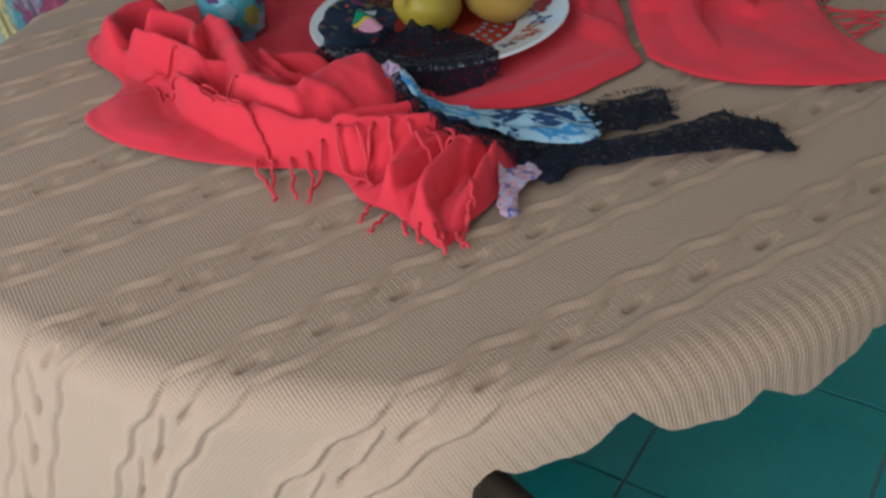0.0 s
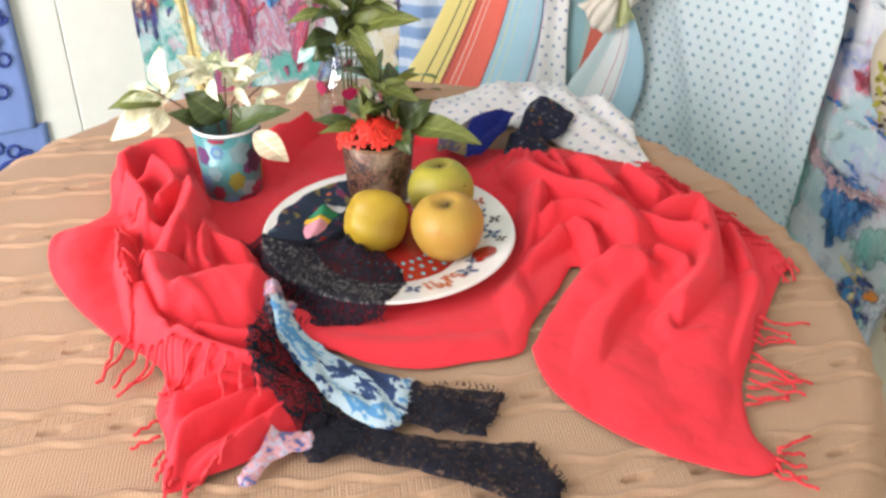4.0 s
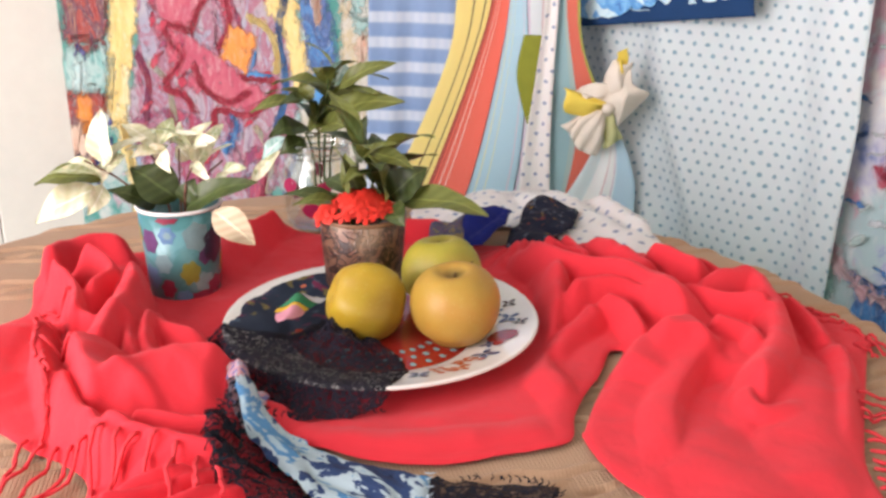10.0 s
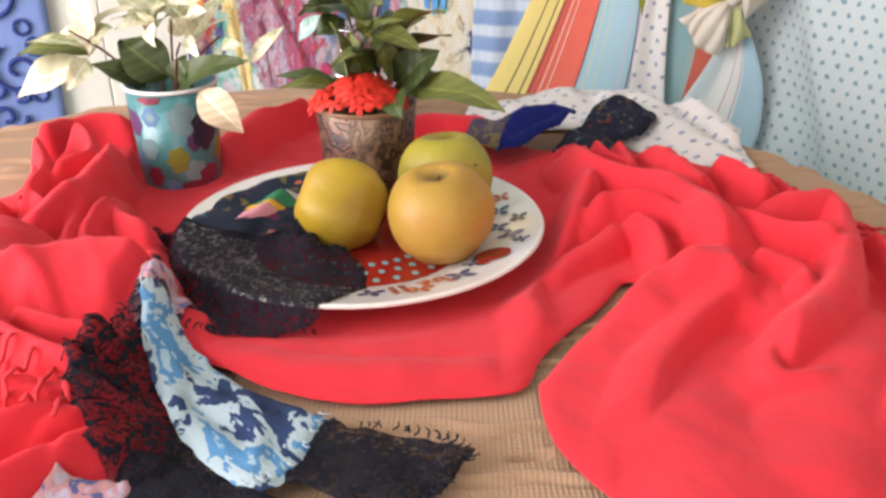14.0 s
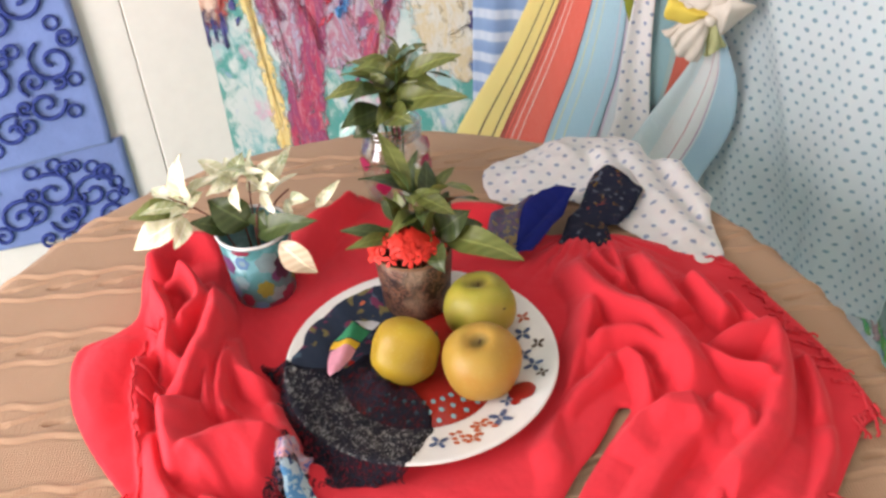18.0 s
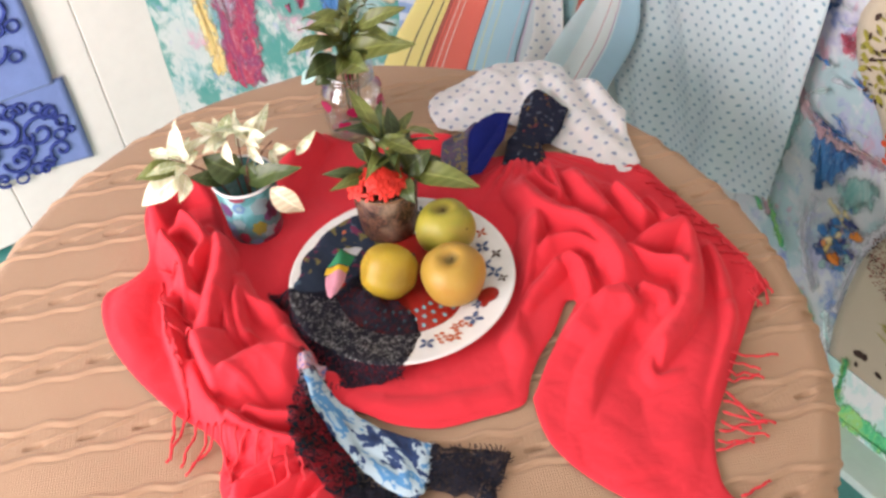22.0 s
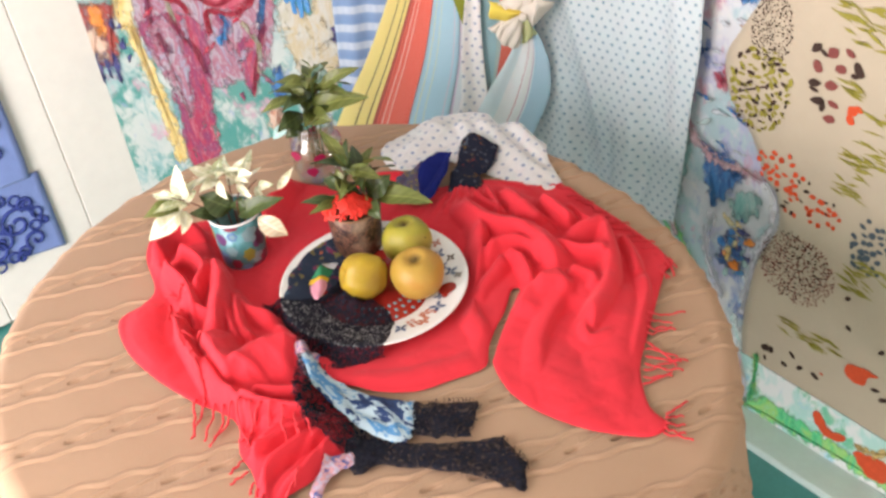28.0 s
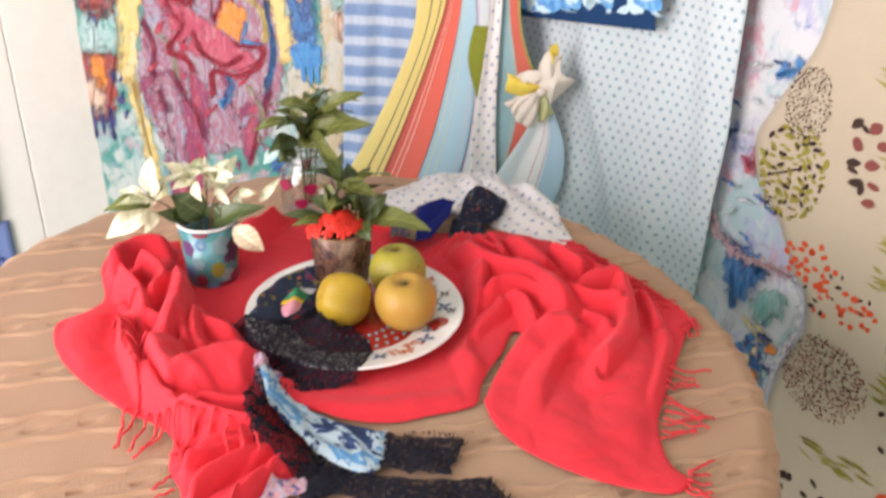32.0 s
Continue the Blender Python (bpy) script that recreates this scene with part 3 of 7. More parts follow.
M["p_navy"] = paint("navy_paint", [(0.02, 0.03, 0.12), (0.04, 0.05, 0.2), (0.10, 0.04, 0.10)], 30)
M["p_cream"] = paint("cream_paint", [(0.441, 0.404, 0.318), (0.477, 0.459, 0.404), (0.465, 0.367, 0.220), (0.428, 0.441, 0.404)], 16)
M["p_peach"] = paint("peach_paint", [(0.576, 0.336, 0.240), (0.600, 0.440, 0.336), (0.528, 0.224, 0.144)], 26)

canvas = group_of("painted_canvas", "large canvas with loosely brushed bright abstract shapes, hung across the corner", "painting")
hang("ground", M["canvas"], BACK, [(-0.66, 1.9), (-0.68, 0.98), (-0.72, 0.46), (-0.72, 0.02)], [(0.30, 1.9), (0.30, 0.02)], parent=canvas, n=12, m=16, thick=0.004)
LAYER = 0.0035


def stroke(mat, pts, out=1, wob=0.004, n=7, dry=True):
    return patch("painted_shape", BACK, pts, M[mat], LAYER + 0.0006 * out, canvas, wob, smooth_n=n, soft_edge=dry)


stroke("p_red", [(-0.618, 1.25), (-0.50, 1.25), (-0.505, 0.99), (-0.525, 0.87), (-0.612, 0.87), (-0.608, 1.0)])
stroke("p_teal", [(-0.612, 0.868), (-0.525, 0.868), (-0.53, 0.775), (-0.625, 0.772)])
stroke("p_pale", [(-0.60, 0.835), (-0.575, 0.838), (-0.578, 0.778), (-0.604, 0.776)], 2)
stroke("p_red", [(-0.628, 0.772), (-0.535, 0.775), (-0.548, 0.70), (-0.565, 0.62), (-0.60, 0.60), (-0.655, 0.605), (-0.650, 0.68)])
stroke("p_orange", [(-0.605, 0.765), (-0.57, 0.765), (-0.575, 0.70), (-0.60, 0.69)], 2)
stroke("p_peach", [(-0.625, 0.70), (-0.59, 0.71), (-0.585, 0.63), (-0.615, 0.615), (-0.64, 0.635)], 2)
for k in range(4):
    u = -0.655 + 0.024 * k
    stroke("p_navy", [(u, 0.63), (u + 0.017, 0.635), (u + 0.014, 0.575 - 0.012 * (k % 2)), (u + 0.002, 0.575 - 0.010 * (k % 2))], 2, 0.002)
stroke("p_blue", [(-0.645, 0.76), (-0.632, 0.76), (-0.658, 0.60), (-0.672, 0.61)], 3, 0.003)
stroke("p_yellow", [(-0.512, 1.25), (-0.44, 1.25), (-0.446, 0.99), (-0.480, 0.80), (-0.502, 0.716), (-0.540, 0.714), (-0.525, 0.85), (-0.505, 1.0)], 1)
stroke("p_yellow", [(-0.525, 0.71), (-0.495, 0.72), (-0.46, 0.45), (-0.455, 0.33), (-0.49, 0.33), (-0.495, 0.50)], 0, 0.006)
stroke("p_mauve", [(-0.44, 1.1), (-0.15, 1.1), (-0.14, 0.95), (-0.125, 0.80), (-0.165, 0.62), (-0.22, 0.57), (-0.325, 0.54), (-0.40, 0.50), (-0.46, 0.58), (-0.49, 0.72), (-0.455, 0.90)], 0)
stroke("p_pink", [(-0.436, 1.25), (-0.26, 1.25), (-0.25, 1.0), (-0.30, 0.94), (-0.36, 0.90), (-0.42, 0.92)], 1)
stroke("p_magenta", [(-0.49, 0.70), (-0.42, 0.745), (-0.33, 0.73), (-0.315, 0.66), (-0.335, 0.55), (-0.358, 0.38), (-0.365, 0.30), (-0.448, 0.30), (-0.446, 0.45), (-0.452, 0.60)], 1)
stroke("p_mauve", [(-0.455, 0.72), (-0.40, 0.72), (-0.385, 0.60), (-0.41, 0.45), (-0.435, 0.52), (-0.455, 0.62)], 2)
stroke("p_pink", [(-0.40, 0.905), (-0.335, 0.893), (-0.29, 0.86), (-0.21, 0.80), (-0.18, 0.775), (-0.24, 0.745), (-0.30, 0.77), (-0.36, 0.80), (-0.395, 0.85)], 2)
def line(mat, pts, width, out=3):
    """One long brush stroke of even width."""
    c = curve_points(pts, 6)
    d = np.gradient(c, axis=0)
    d = d / (np.hypot(d[:, :1], d[:, 1:]) + 1e-9)
    nrm = np.stack([-d[:, 1], d[:, 0]], 1) * (width / 2 * (0.55 + 0.45 * np.sin(np.linspace(0.15, 3.0, len(c)))))[:, None]
    return patch("painted_line", BACK, np.vstack([c + nrm, (c - nrm)[::-1]]), M[mat], LAYER + 0.0006 * out, canvas, 0.0015, smooth_n=0, soft_edge=True)


stroke("p_mauve", [(-0.335, 0.895), (-0.315, 0.945), (-0.286, 0.975), (-0.265, 0.945), (-0.268, 0.90), (-0.29, 0.866)], 3)
line("p_crimson", [(-0.337, 0.900), (-0.322, 0.942), (-0.286, 0.980), (-0.260, 0.952), (-0.262, 0.907), (-0.286, 0.868)], 0.016, 4)
line("p_crimson", [(-0.337, 0.900), (-0.395, 0.914), (-0.384, 0.879), (-0.362, 0.853), (-0.385, 0.82), (-0.410, 0.789), (-0.365, 0.775), (-0.345, 0.744)], 0.015, 4)
line("p_crimson", [(-0.303, 0.685), (-0.299, 0.746), (-0.233, 0.741), (-0.190, 0.771), (-0.175, 0.811), (-0.244, 0.815)], 0.013, 4)
line("p_crimson", [(-0.342, 0.842), (-0.32, 0.79), (-0.27, 0.765), (-0.225, 0.79)], 0.009, 4)
line("p_yellow", [(-0.221, 0.934), (-0.182, 0.909), (-0.165, 0.865), (-0.167, 0.823)], 0.012, 4)
line("p_magenta", [(-0.46, 0.86), (-0.44, 0.80), (-0.45, 0.72), (-0.42, 0.64)], 0.010, 2)
line("p_magenta", [(-0.40, 0.74), (-0.38, 0.69), (-0.35, 0.64), (-0.34, 0.58)], 0.010, 3)
line("p_cream", [(-0.44, 0.84), (-0.40, 0.80), (-0.39, 0.72)], 0.008, 3)
line("p_cream", [(-0.22, 0.72), (-0.19, 0.66), (-0.20, 0.58)], 0.008, 3)
line("p_blue", [(-0.14, 0.98), (-0.16, 0.90), (-0.15, 0.80), (-0.18, 0.70)], 0.010, 2)
line("p_peach", [(-0.075, 1.10), (-0.085, 1.0), (-0.078, 0.92)], 0.012, 3)
stroke("p_orange", [(-0.255, 0.914), (-0.203, 0.894), (-0.228, 0.820), (-0.283, 0.852)], 5, 0.003, 0)
stroke("p_sky", [(-0.212, 0.870), (-0.218, 0.832), (-0.175, 0.820), (-0.228, 0.816)], 5, 0.002, 0)
line("p_sky", [(-0.266, 0.740), (-0.258, 0.712), (-0.270, 0.69), (-0.285, 0.668)], 0.022, 5)
stroke("p_magenta", [(-0.27, 0.73), (-0.258, 0.735), (-0.262, 0.70), (-0.278, 0.69)], 5, 0.001)
stroke("p_yellow", [(-0.20, 1.25), (-0.13, 1.25), (-0.126, 0.999), (-0.110, 0.88), (-0.104, 0.805), (-0.135, 0.781), (-0.150, 0.90), (-0.185, 0.98)], 2)
stroke("p_blue", [(-0.125, 1.25), (-0.06, 1.25), (-0.06, 1.0), (-0.045, 0.86), (-0.046, 0.80), (-0.10, 0.80), (-0.108, 0.88), (-0.118, 0.99)], 1)
stroke("p_sky", [(-0.104, 0.825), (-0.042, 0.825), (-0.038, 0.79), (-0.052, 0.775), (-0.098, 0.775)], 4.2, dry=False)
for k, (u, low) in enumerate(((-0.103, 0.765), (-0.088, 0.738), (-0.072, 0.730), (-0.056, 0.742))):
    stroke("p_sky", [(u, 0.80), (u + 0.013, 0.80), (u + 0.012, low + 0.006), (u + 0.006, low), (u + 0.001, low + 0.006)], 4.3, 0.0015, dry=False)
stroke("p_cream", [(-0.055, 1.25), (0.05, 1.25), (0.03, 1.0), (0.02, 0.70), (0.0, 0.55), (-0.09, 0.60), (-0.13, 0.72), (-0.10, 0.78), (-0.04, 0.74), (-0.036, 0.90)], 0)
stroke("p_teal", [(-0.03, 1.02), (0.01, 1.0), (0.012, 0.95), (-0.02, 0.94)], 2)
stroke("p_teal", [(-0.01, 0.94), (0.02, 0.935), (0.015, 0.905), (-0.012, 0.91)], 2)
stroke("p_peach", [(-0.005, 0.90), (0.012, 0.90), (0.012, 0.84), (-0.004, 0.85)], 2)
stroke("p_navy", [(0.0, 0.70), (0.016, 0.70), (0.012, 0.66), (-0.004, 0.665)], 2)
stroke("p_blue", [(-0.17, 0.58), (-0.145, 0.60), (-0.135, 0.54), (-0.155, 0.50), (-0.18, 0.53)], 2, 0.004)
stroke("p_blue", [(0.0, 0.60), (0.03, 0.62), (0.035, 0.57), (0.01, 0.56)], 2, 0.004)
stroke("p_magenta", [(-0.245, 0.66), (-0.19, 0.68), (-0.17, 0.72), (-0.16, 0.70), (-0.20, 0.58), (-0.235, 0.52)], 2, 0.004)
stroke("p_peach", [(-0.20, 0.46), (-0.165, 0.48), (-0.165, 0.42), (-0.20, 0.40)], 2, 0.004)

rng = random.Random(5)
for mat, n, lo_u, hi_u, lo_z, hi_z, size in (("p_mauve", 16, -0.47, -0.16, 0.55, 1.05, 0.016),
                                             ("p_crimson", 12, -0.46, -0.18, 0.50, 1.0, 0.011), ("p_magenta", 14, -0.46, -0.18, 0.50, 1.05, 0.012), ("p_cream", 10, -0.10, 0.03, 0.55, 1.0, 0.013), ("p_navy", 7, -0.60, -0.52, 0.62, 1.0, 0.010)):
    for _ in range(n):
        u, z, s, t = rng.uniform(lo_u, hi_u), rng.uniform(lo_z, hi_z), size * rng.uniform(0.7, 1.4), rng.uniform(0.6, 2.4)
        stroke(mat, [(u + s * 1.5 * math.cos(t), z + s * 1.5 * math.sin(t)), (u - s * 0.5 * math.sin(t), z + s * 0.5 * math.cos(t)), (u - s * 1.3 * math.cos(t), z - s * 1.3 * math.sin(t)), (u + s * 0.5 * math.sin(t), z - s * 0.5 * math.cos(t))], rng.uniform(3.2, 3.9), 0.004, 3)

# A blue and white checked cloth beside the canvas.


def gingham():
    n = Net("blue_checked_cloth", 0.9, sheen=0.2, spec=0.15)
    x, y, _ = n.split(n.space("UV"))
    col = n.mix(n.noise(20, 3, n.space("UV")), (0.12, 0.20, 0.36), (0.20, 0.30, 0.46))
    rows = n.ramp(n.math("FRACT", n.math("MULTIPLY", y, 22.0)), [(0.0, 0.0), (0.44, 0.05), (0.56, 0.55), (0.86, 0.55), (0.98, 0.0)])
    cols = n.ramp(n.math("FRACT", n.math("MULTIPLY", x, 62.0)), [(0.0, 0.0), (0.4, 0.04), (0.6, 0.16), (0.9, 0.16), (1.0, 0.0)])
    col = n.mix(rows, col, (0.68, 0.70, 0.70))
    col = n.mix(cols, col, (0.20, 0.30, 0.48))
    n.colour(col).bump(n.noise(400, 2, n.space("UV")), 0.0005)
    return n.mat


M["gingham"] = gingham()
tagged(hang("checked_cloth", M["gingham"], BACK, [(0.04, 1.5), (0.03, 1.0), (0.015, 0.64), (0.0, 0.35)], [(0.30, 1.5), (0.30, 0.35)], 0.03, [(2.0, 0.006, 0.1), (5, 0.003, 0.4)], 50, 40), "blue and white checked cloth hanging beside the canvas", "cloth")

# The striped cloth: bands fan out towards the table.


def banded(name, bands, unit=True):
    n = Net(name, 0.9, sheen=0.25, spec=0.15)
    x, y, _ = n.split(n.space("UV"))
    col = n.ramp(x, bands, True)
    col = n.mix(n.math("MULTIPLY", n.noise(30, 4, n.space("UV")), 0.10), col, (0.70, 0.66, 0.62))
    n.colour(col)
    n.bump(n.math("ADD", n.wave(160, n.space("Object"), "X", 0.4), n.wave(160, n.space("Object"), "Z", 0.4)), 0.0005)
    n.let_light(0.12)
    return n.mat


YEL, DK, CORAL, WHT, SKY = (0.78, 0.62, 0.20), (0.07, 0.04, 0.02), (0.80, 0.12, 0.075), (0.80, 0.66, 0.58), (0.36, 0.58, 0.68)
M["yellow_band"] = banded("yellow_band", [(0.0, YEL), (0.46, DK), (0.50, YEL), (0.76, DK), (0.80, YEL), (0.93, (0.38, 0.05, 0.03))])
M["coral_band"] = banded("coral_band", [(0.0, (0.45, 0.05, 0.03)), (0.05, CORAL), (0.10, (0.45, 0.05, 0.03)), (0.13, CORAL), (0.20, WHT), (0.225, CORAL), (0.36, WHT), (0.385, CORAL)])
M["blue_band"] = banded("blue_band", [(0.0, SKY), (0.14, (0.66, 0.64, 0.36)), (0.165, SKY), (0.34, (0.66, 0.64, 0.36)), (0.36, SKY), (0.82, (0.60, 0.52, 0.60)), (0.85, SKY)])
M["grey_band"] = banded("grey_band", [(0.0, (0.60, 0.52, 0.62)), (0.12, (0.62, 0.68, 0.70)), (0.55, (0.60, 0.30, 0.30)), (0.58, (0.66, 0.70, 0.70))])
striped = group_of("striped_cloth", "yellow, coral and pale blue striped cotton cloth hanging from above", "cloth")
EDGES = ([(0.215, 1.30), (0.173, 1.016), (0.155, 0.89), (0.078, 0.707), (-0.022, 0.523), (-0.10, 0.33)], [(0.265, 1.30), (0.237, 1.018), (0.206, 0.89), (0.142, 0.707), (0.069, 0.523), (0.0, 0.33)], [(0.285, 1.30), (0.262, 1.019), (0.246, 0.892), (0.205, 0.70), (0.152, 0.531), (0.10, 0.33)], [(0.300, 1.30), (0.287, 1.02), (0.292, 0.895), (0.282, 0.70), (0.245, 0.531), (0.21, 0.33)], [(0.345, 1.30), (0.338, 1.02), (0.330, 0.89), (0.320, 0.70), (0.31, 0.52), (0.30, 0.33)])
for nm, k in (("yellow_band", 0), ("coral_band", 1), ("blue_band", 2), ("grey_band", 3)):
    hang(nm, M[nm], FRONT, EDGES[k], EDGES[k + 1], 0.14 + 0.001 * k, [(0.5, 0.004, 0.25 * k)], 30, 50, parent=striped, stretch="unit")

M["sash"] = banded("pale_striped_cloth", [(0.0, (0.66, 0.78, 0.80)), (0.30, (0.80, 0.82, 0.81)), (0.52, (0.60, 0.20, 0.22)), (0.535, (0.80, 0.82, 0.81)), (0.66, (0.55, 0.35, 0.50)), (0.675, (0.70, 0.80, 0.82)), (0.70, (0.40, 0.62, 0.74)), (1.0, (0.40, 0.62, 0.74))])
M["sash_back"] = banded("coral_and_teal_band", [(0.0, (0.28, 0.50, 0.54)), (0.42, (0.36, 0.50, 0.48)), (0.52, (0.70, 0.13, 0.08)), (0.88, (0.70, 0.15, 0.09)), (0.90, (0.36, 0.38, 0.06)), (1.0, (0.36, 0.38, 0.06))])
tagged(hang("folded_sash", M["sash_back"], FRONT, [(0.325, 1.30), (0.325, 0.95), (0.325, 0.62), (0.325, 0.45)], [(0.38, 1.30), (0.378, 0.95), (0.432, 0.78), (0.375, 0.60), (0.36, 0.45)], 0.150, [(0.8, 0.002, 0.2)], 30, 40, stretch="unit"), "coral and teal folded cloth band hanging behind the knot", "cloth")
tagged(hang("pale_sash", M["sash"], FRONT, [(0.425, 0.79), (0.40, 0.72), (0.335, 0.60), (0.28, 0.48), (0.25, 0.33)], [(0.445, 0.79), (0.468, 0.74), (0.485, 0.68), (0.48, 0.60), (0.43, 0.47), (0.40, 0.33)], 0.165, [(0.9, 0.004, 0.2), (2.2, 0.002, 0)], 40, 40, stretch="unit"), "pale blue striped cloth tail spreading below the knot", "cloth")
tagged(hang("olive_fold", plain("olive_cloth", (0.22, 0.24, 0.03), 0.9, 0.3, 40), FRONT, [(0.285, 0.93), (0.275, 0.86), (0.295, 0.78)], [(0.335, 0.93), (0.335, 0.86), (0.335, 0.76)], 0.150, (), 14, 14), "olive green cloth fold showing between the sashes", "cloth")
tagged(hang("hanging_scarf", M["white_print"], FRONT, [(0.322, 1.30), (0.322, 1.02), (0.308, 0.86), (0.290, 0.72), (0.282, 0.60), (0.25, 0.50)], [(0.342, 1.30), (0.342, 1.02), (0.338, 0.86), (0.338, 0.72), (0.346, 0.60), (0.36, 0.50)], 0.158, [(1.0, 0.004, 0.1)], 24, 50), "long white sprigged cloth sash hanging to the table", "cloth")

# The knot: a crumpled bow of pale cloth.


def bow():
    thing = group_of("cloth_knot", "crumpled cream and yellow cloth bow tied on the sash", "knot")
    cream, yellow = plain("cream_cotton", (0.70, 0.63, 0.54), 0.9, 0.15, 30), plain("yellow_cotton", (0.80, 0.60, 0.10), 0.9, 0.2, 30)
    c = (0.432, 0.825)

    def sheet(name, corners, mat, out, bulge, crimp, waves, ph):
        """A crumpled piece of cloth between four corners."""
        p = [Vector((x, y)) for x, y in corners]
        bm = bmesh.new()
        rows = []
        for i in range(15):
            s = i / 14
            row = []
            for j in range(19):
                t = j / 18
                q = (p[0] * (1 - t) + p[1] * t) * (1 - s) + (p[3] * (1 - t) + p[2] * t) * s
                q = q + Vector((0.004 * math.sin(5 * s + 7 * t + ph), 0.004 * math.sin(6 * t - 4 * s + 2 * ph)))
                fold = abs(math.sin(math.pi * waves * t + ph + 0.8 * s)) - 0.5
                d = out + bulge * math.sin(math.pi * (0.15 + 0.7 * s)) * math.sin(math.pi * t) + crimp * fold * (1 - 0.75 * s) + 0.003 * math.sin(9 * s + 4 * t + ph)
                row.append(bm.verts.new(FRONT.at(c[0] + q.x, c[1] + q.y, d)))
            rows.append(row)
        for ra, rb in zip(rows, rows[1:]):
            for j in range(18):
                bm.faces.new((ra[j], ra[j + 1], rb[j + 1], rb[j]))
        bmesh.ops.recalc_face_normals(bm, faces=bm.faces)
        ob = part(name, bm, mat, thing)
        ob.modifiers.new("thickness", "SOLIDIFY").thickness = 0.0015

    sheet("tail", [(-0.078, -0.040), (-0.018, -0.088), (0.010, -0.004), (-0.020, 0.008)], cream, 0.190, 0.012, 0.010, 4, 0.4)
    sheet("tail", [(-0.010, -0.075), (0.022, -0.060), (0.014, 0.0), (0.0, 0.0)], plain("pale_olive_cotton", (0.50, 0.52, 0.26), 0.9, 0.2, 30), 0.186, 0.006, 0.008, 2, 1.0)
    sheet("fold", [(-0.074, 0.026), (-0.066, -0.014), (0.004, -0.012), (0.004, 0.022)], yellow, 0.196, 0.016, 0.003, 1, 0.0)
    sheet("fold", [(-0.050, 0.034), (-0.046, 0.010), (0.006, 0.006), (0.010, 0.036)], cream, 0.204, 0.012, 0.003, 1, 2.0)
    sheet("loop", [(0.060, 0.020), (0.026, 0.062), (-0.006, 0.018), (0.018, -0.030)], cream, 0.198, 0.034, 0.003, 1, 0.7)
    sheet("loop", [(0.030, 0.074), (0.000, 0.072), (-0.010, 0.010), (0.030, 0.004)], cream, 0.196, 0.022, 0.003, 1, 1.5)
    sheet("tip", [(0.022, 0.092), (0.008, 0.090), (0.002, 0.050), (0.026, 0.050)], yellow, 0.200, 0.006, 0.004, 1, 0.3)
    part("knot", lathe([(0, -0.010), (0.007, -0.007), (0.010, 0), (0.008, 0.006), (0, 0.009)], 12, FRONT.at(c[0], c[1], 0.216)), cream, thing)


bow()

# Curtains on the right-hand wall.
tagged(hang("spotted_curtain", M["polka"], RIGHT, [(-0.80, 1.9), (-0.72, 0.92), (-0.56, 0.60), (-0.50, 0.42), (-0.50, 0.34)], [(-0.09, 1.9), (-0.083, 1.0), (-0.080, 0.85), (-0.092, 0.70), (-0.10, 0.60), (-0.115, 0.44), (-0.12, 0.41)], 0.03, [(2.0, 0.016, 0.1), (4.5, 0.007, 0.3), (9, 0.002, 0.1)], 90, 60), "pale blue cotton curtain with small blue spots", "curtain")
M["navy"] = woven("navy_cotton", (0.012, 0.05, 0.14), 900, 0.3, 0.0)
M["rose_blue"] = print_cloth("blue_rose_petal", [(0.03, 0.16, 0.42), (0.06, 0.28, 0.58), (0.14, 0.40, 0.66), (0.05, 0.22, 0.50)], 60, True, 0.8)
M["rose_light"] = print_cloth("pale_blue_petal", [(0.35, 0.55, 0.66), (0.48, 0.66, 0.72), (0.26, 0.48, 0.66)], 60, True, 0.8)
roses = group_of("rose_cloth", "navy cloth printed with large blue roses over the curtain", "cloth")
(hang("cloth", M["navy"], RIGHT, [(-0.72, 1.9), (-0.72, 1.1), (-0.70, 0.925)], [(-0.25, 1.9), (-0.25, 1.1), (-0.244, 0.985)], 0.062, (), 40, 24, parent=roses))
def hem(u):
    return 0.931 + (u + 0.70) * 0.155


for u, z, s in ((-0.54, 0.985, 0.062), (-0.285, 1.045, 0.05), (-0.66, 1.03, 0.05), (-0.42, 1.10, 0.06), (-0.62, 0.975, 0.026), (-0.455, 1.005, 0.034), (-0.365, 1.025, 0.030), (-0.60, 1.10, 0.045)):
    for k in range(9):
        a = k * 0.7 + u * 9
        r = s * (0.62 if k % 2 else 0.30)
        patch("printed_petal", RIGHT, [(u + r * math.cos(a) + s * 0.42 * math.cos(a + q) * (1.2 if q == 0 else 1), max(hem(u + r * math.cos(a) + s * 0.42 * math.cos(a + q)) + 0.004, z + r * math.sin(a) * 0.8 + s * 0.34 * math.sin(a + q))) for q in (0, 1.2, 2.4, 3.6, 4.9)], M["rose_light" if k in (1, 4, 6) else "rose_blue"], 0.0635 + 0.0005 * k, roses, 0.002)
    for k in range(4):
        a = k * 1.7 + u * 5 + 0.5
        c = (u + s * 1.35 * math.cos(a), z + s * 0.95 * math.sin(a))
        patch("printed_leaf", RIGHT, [(c[0] + s * 0.55 * math.cos(a + q) * (1 if q in (0, math.pi) else 0.5), max(hem(c[0]) + 0.010, c[1] + s * 0.42 * math.sin(a + q))) for q in (0, 1.1, math.pi, -1.1)], M["rose_light"], 0.0633, roses, 0.002)

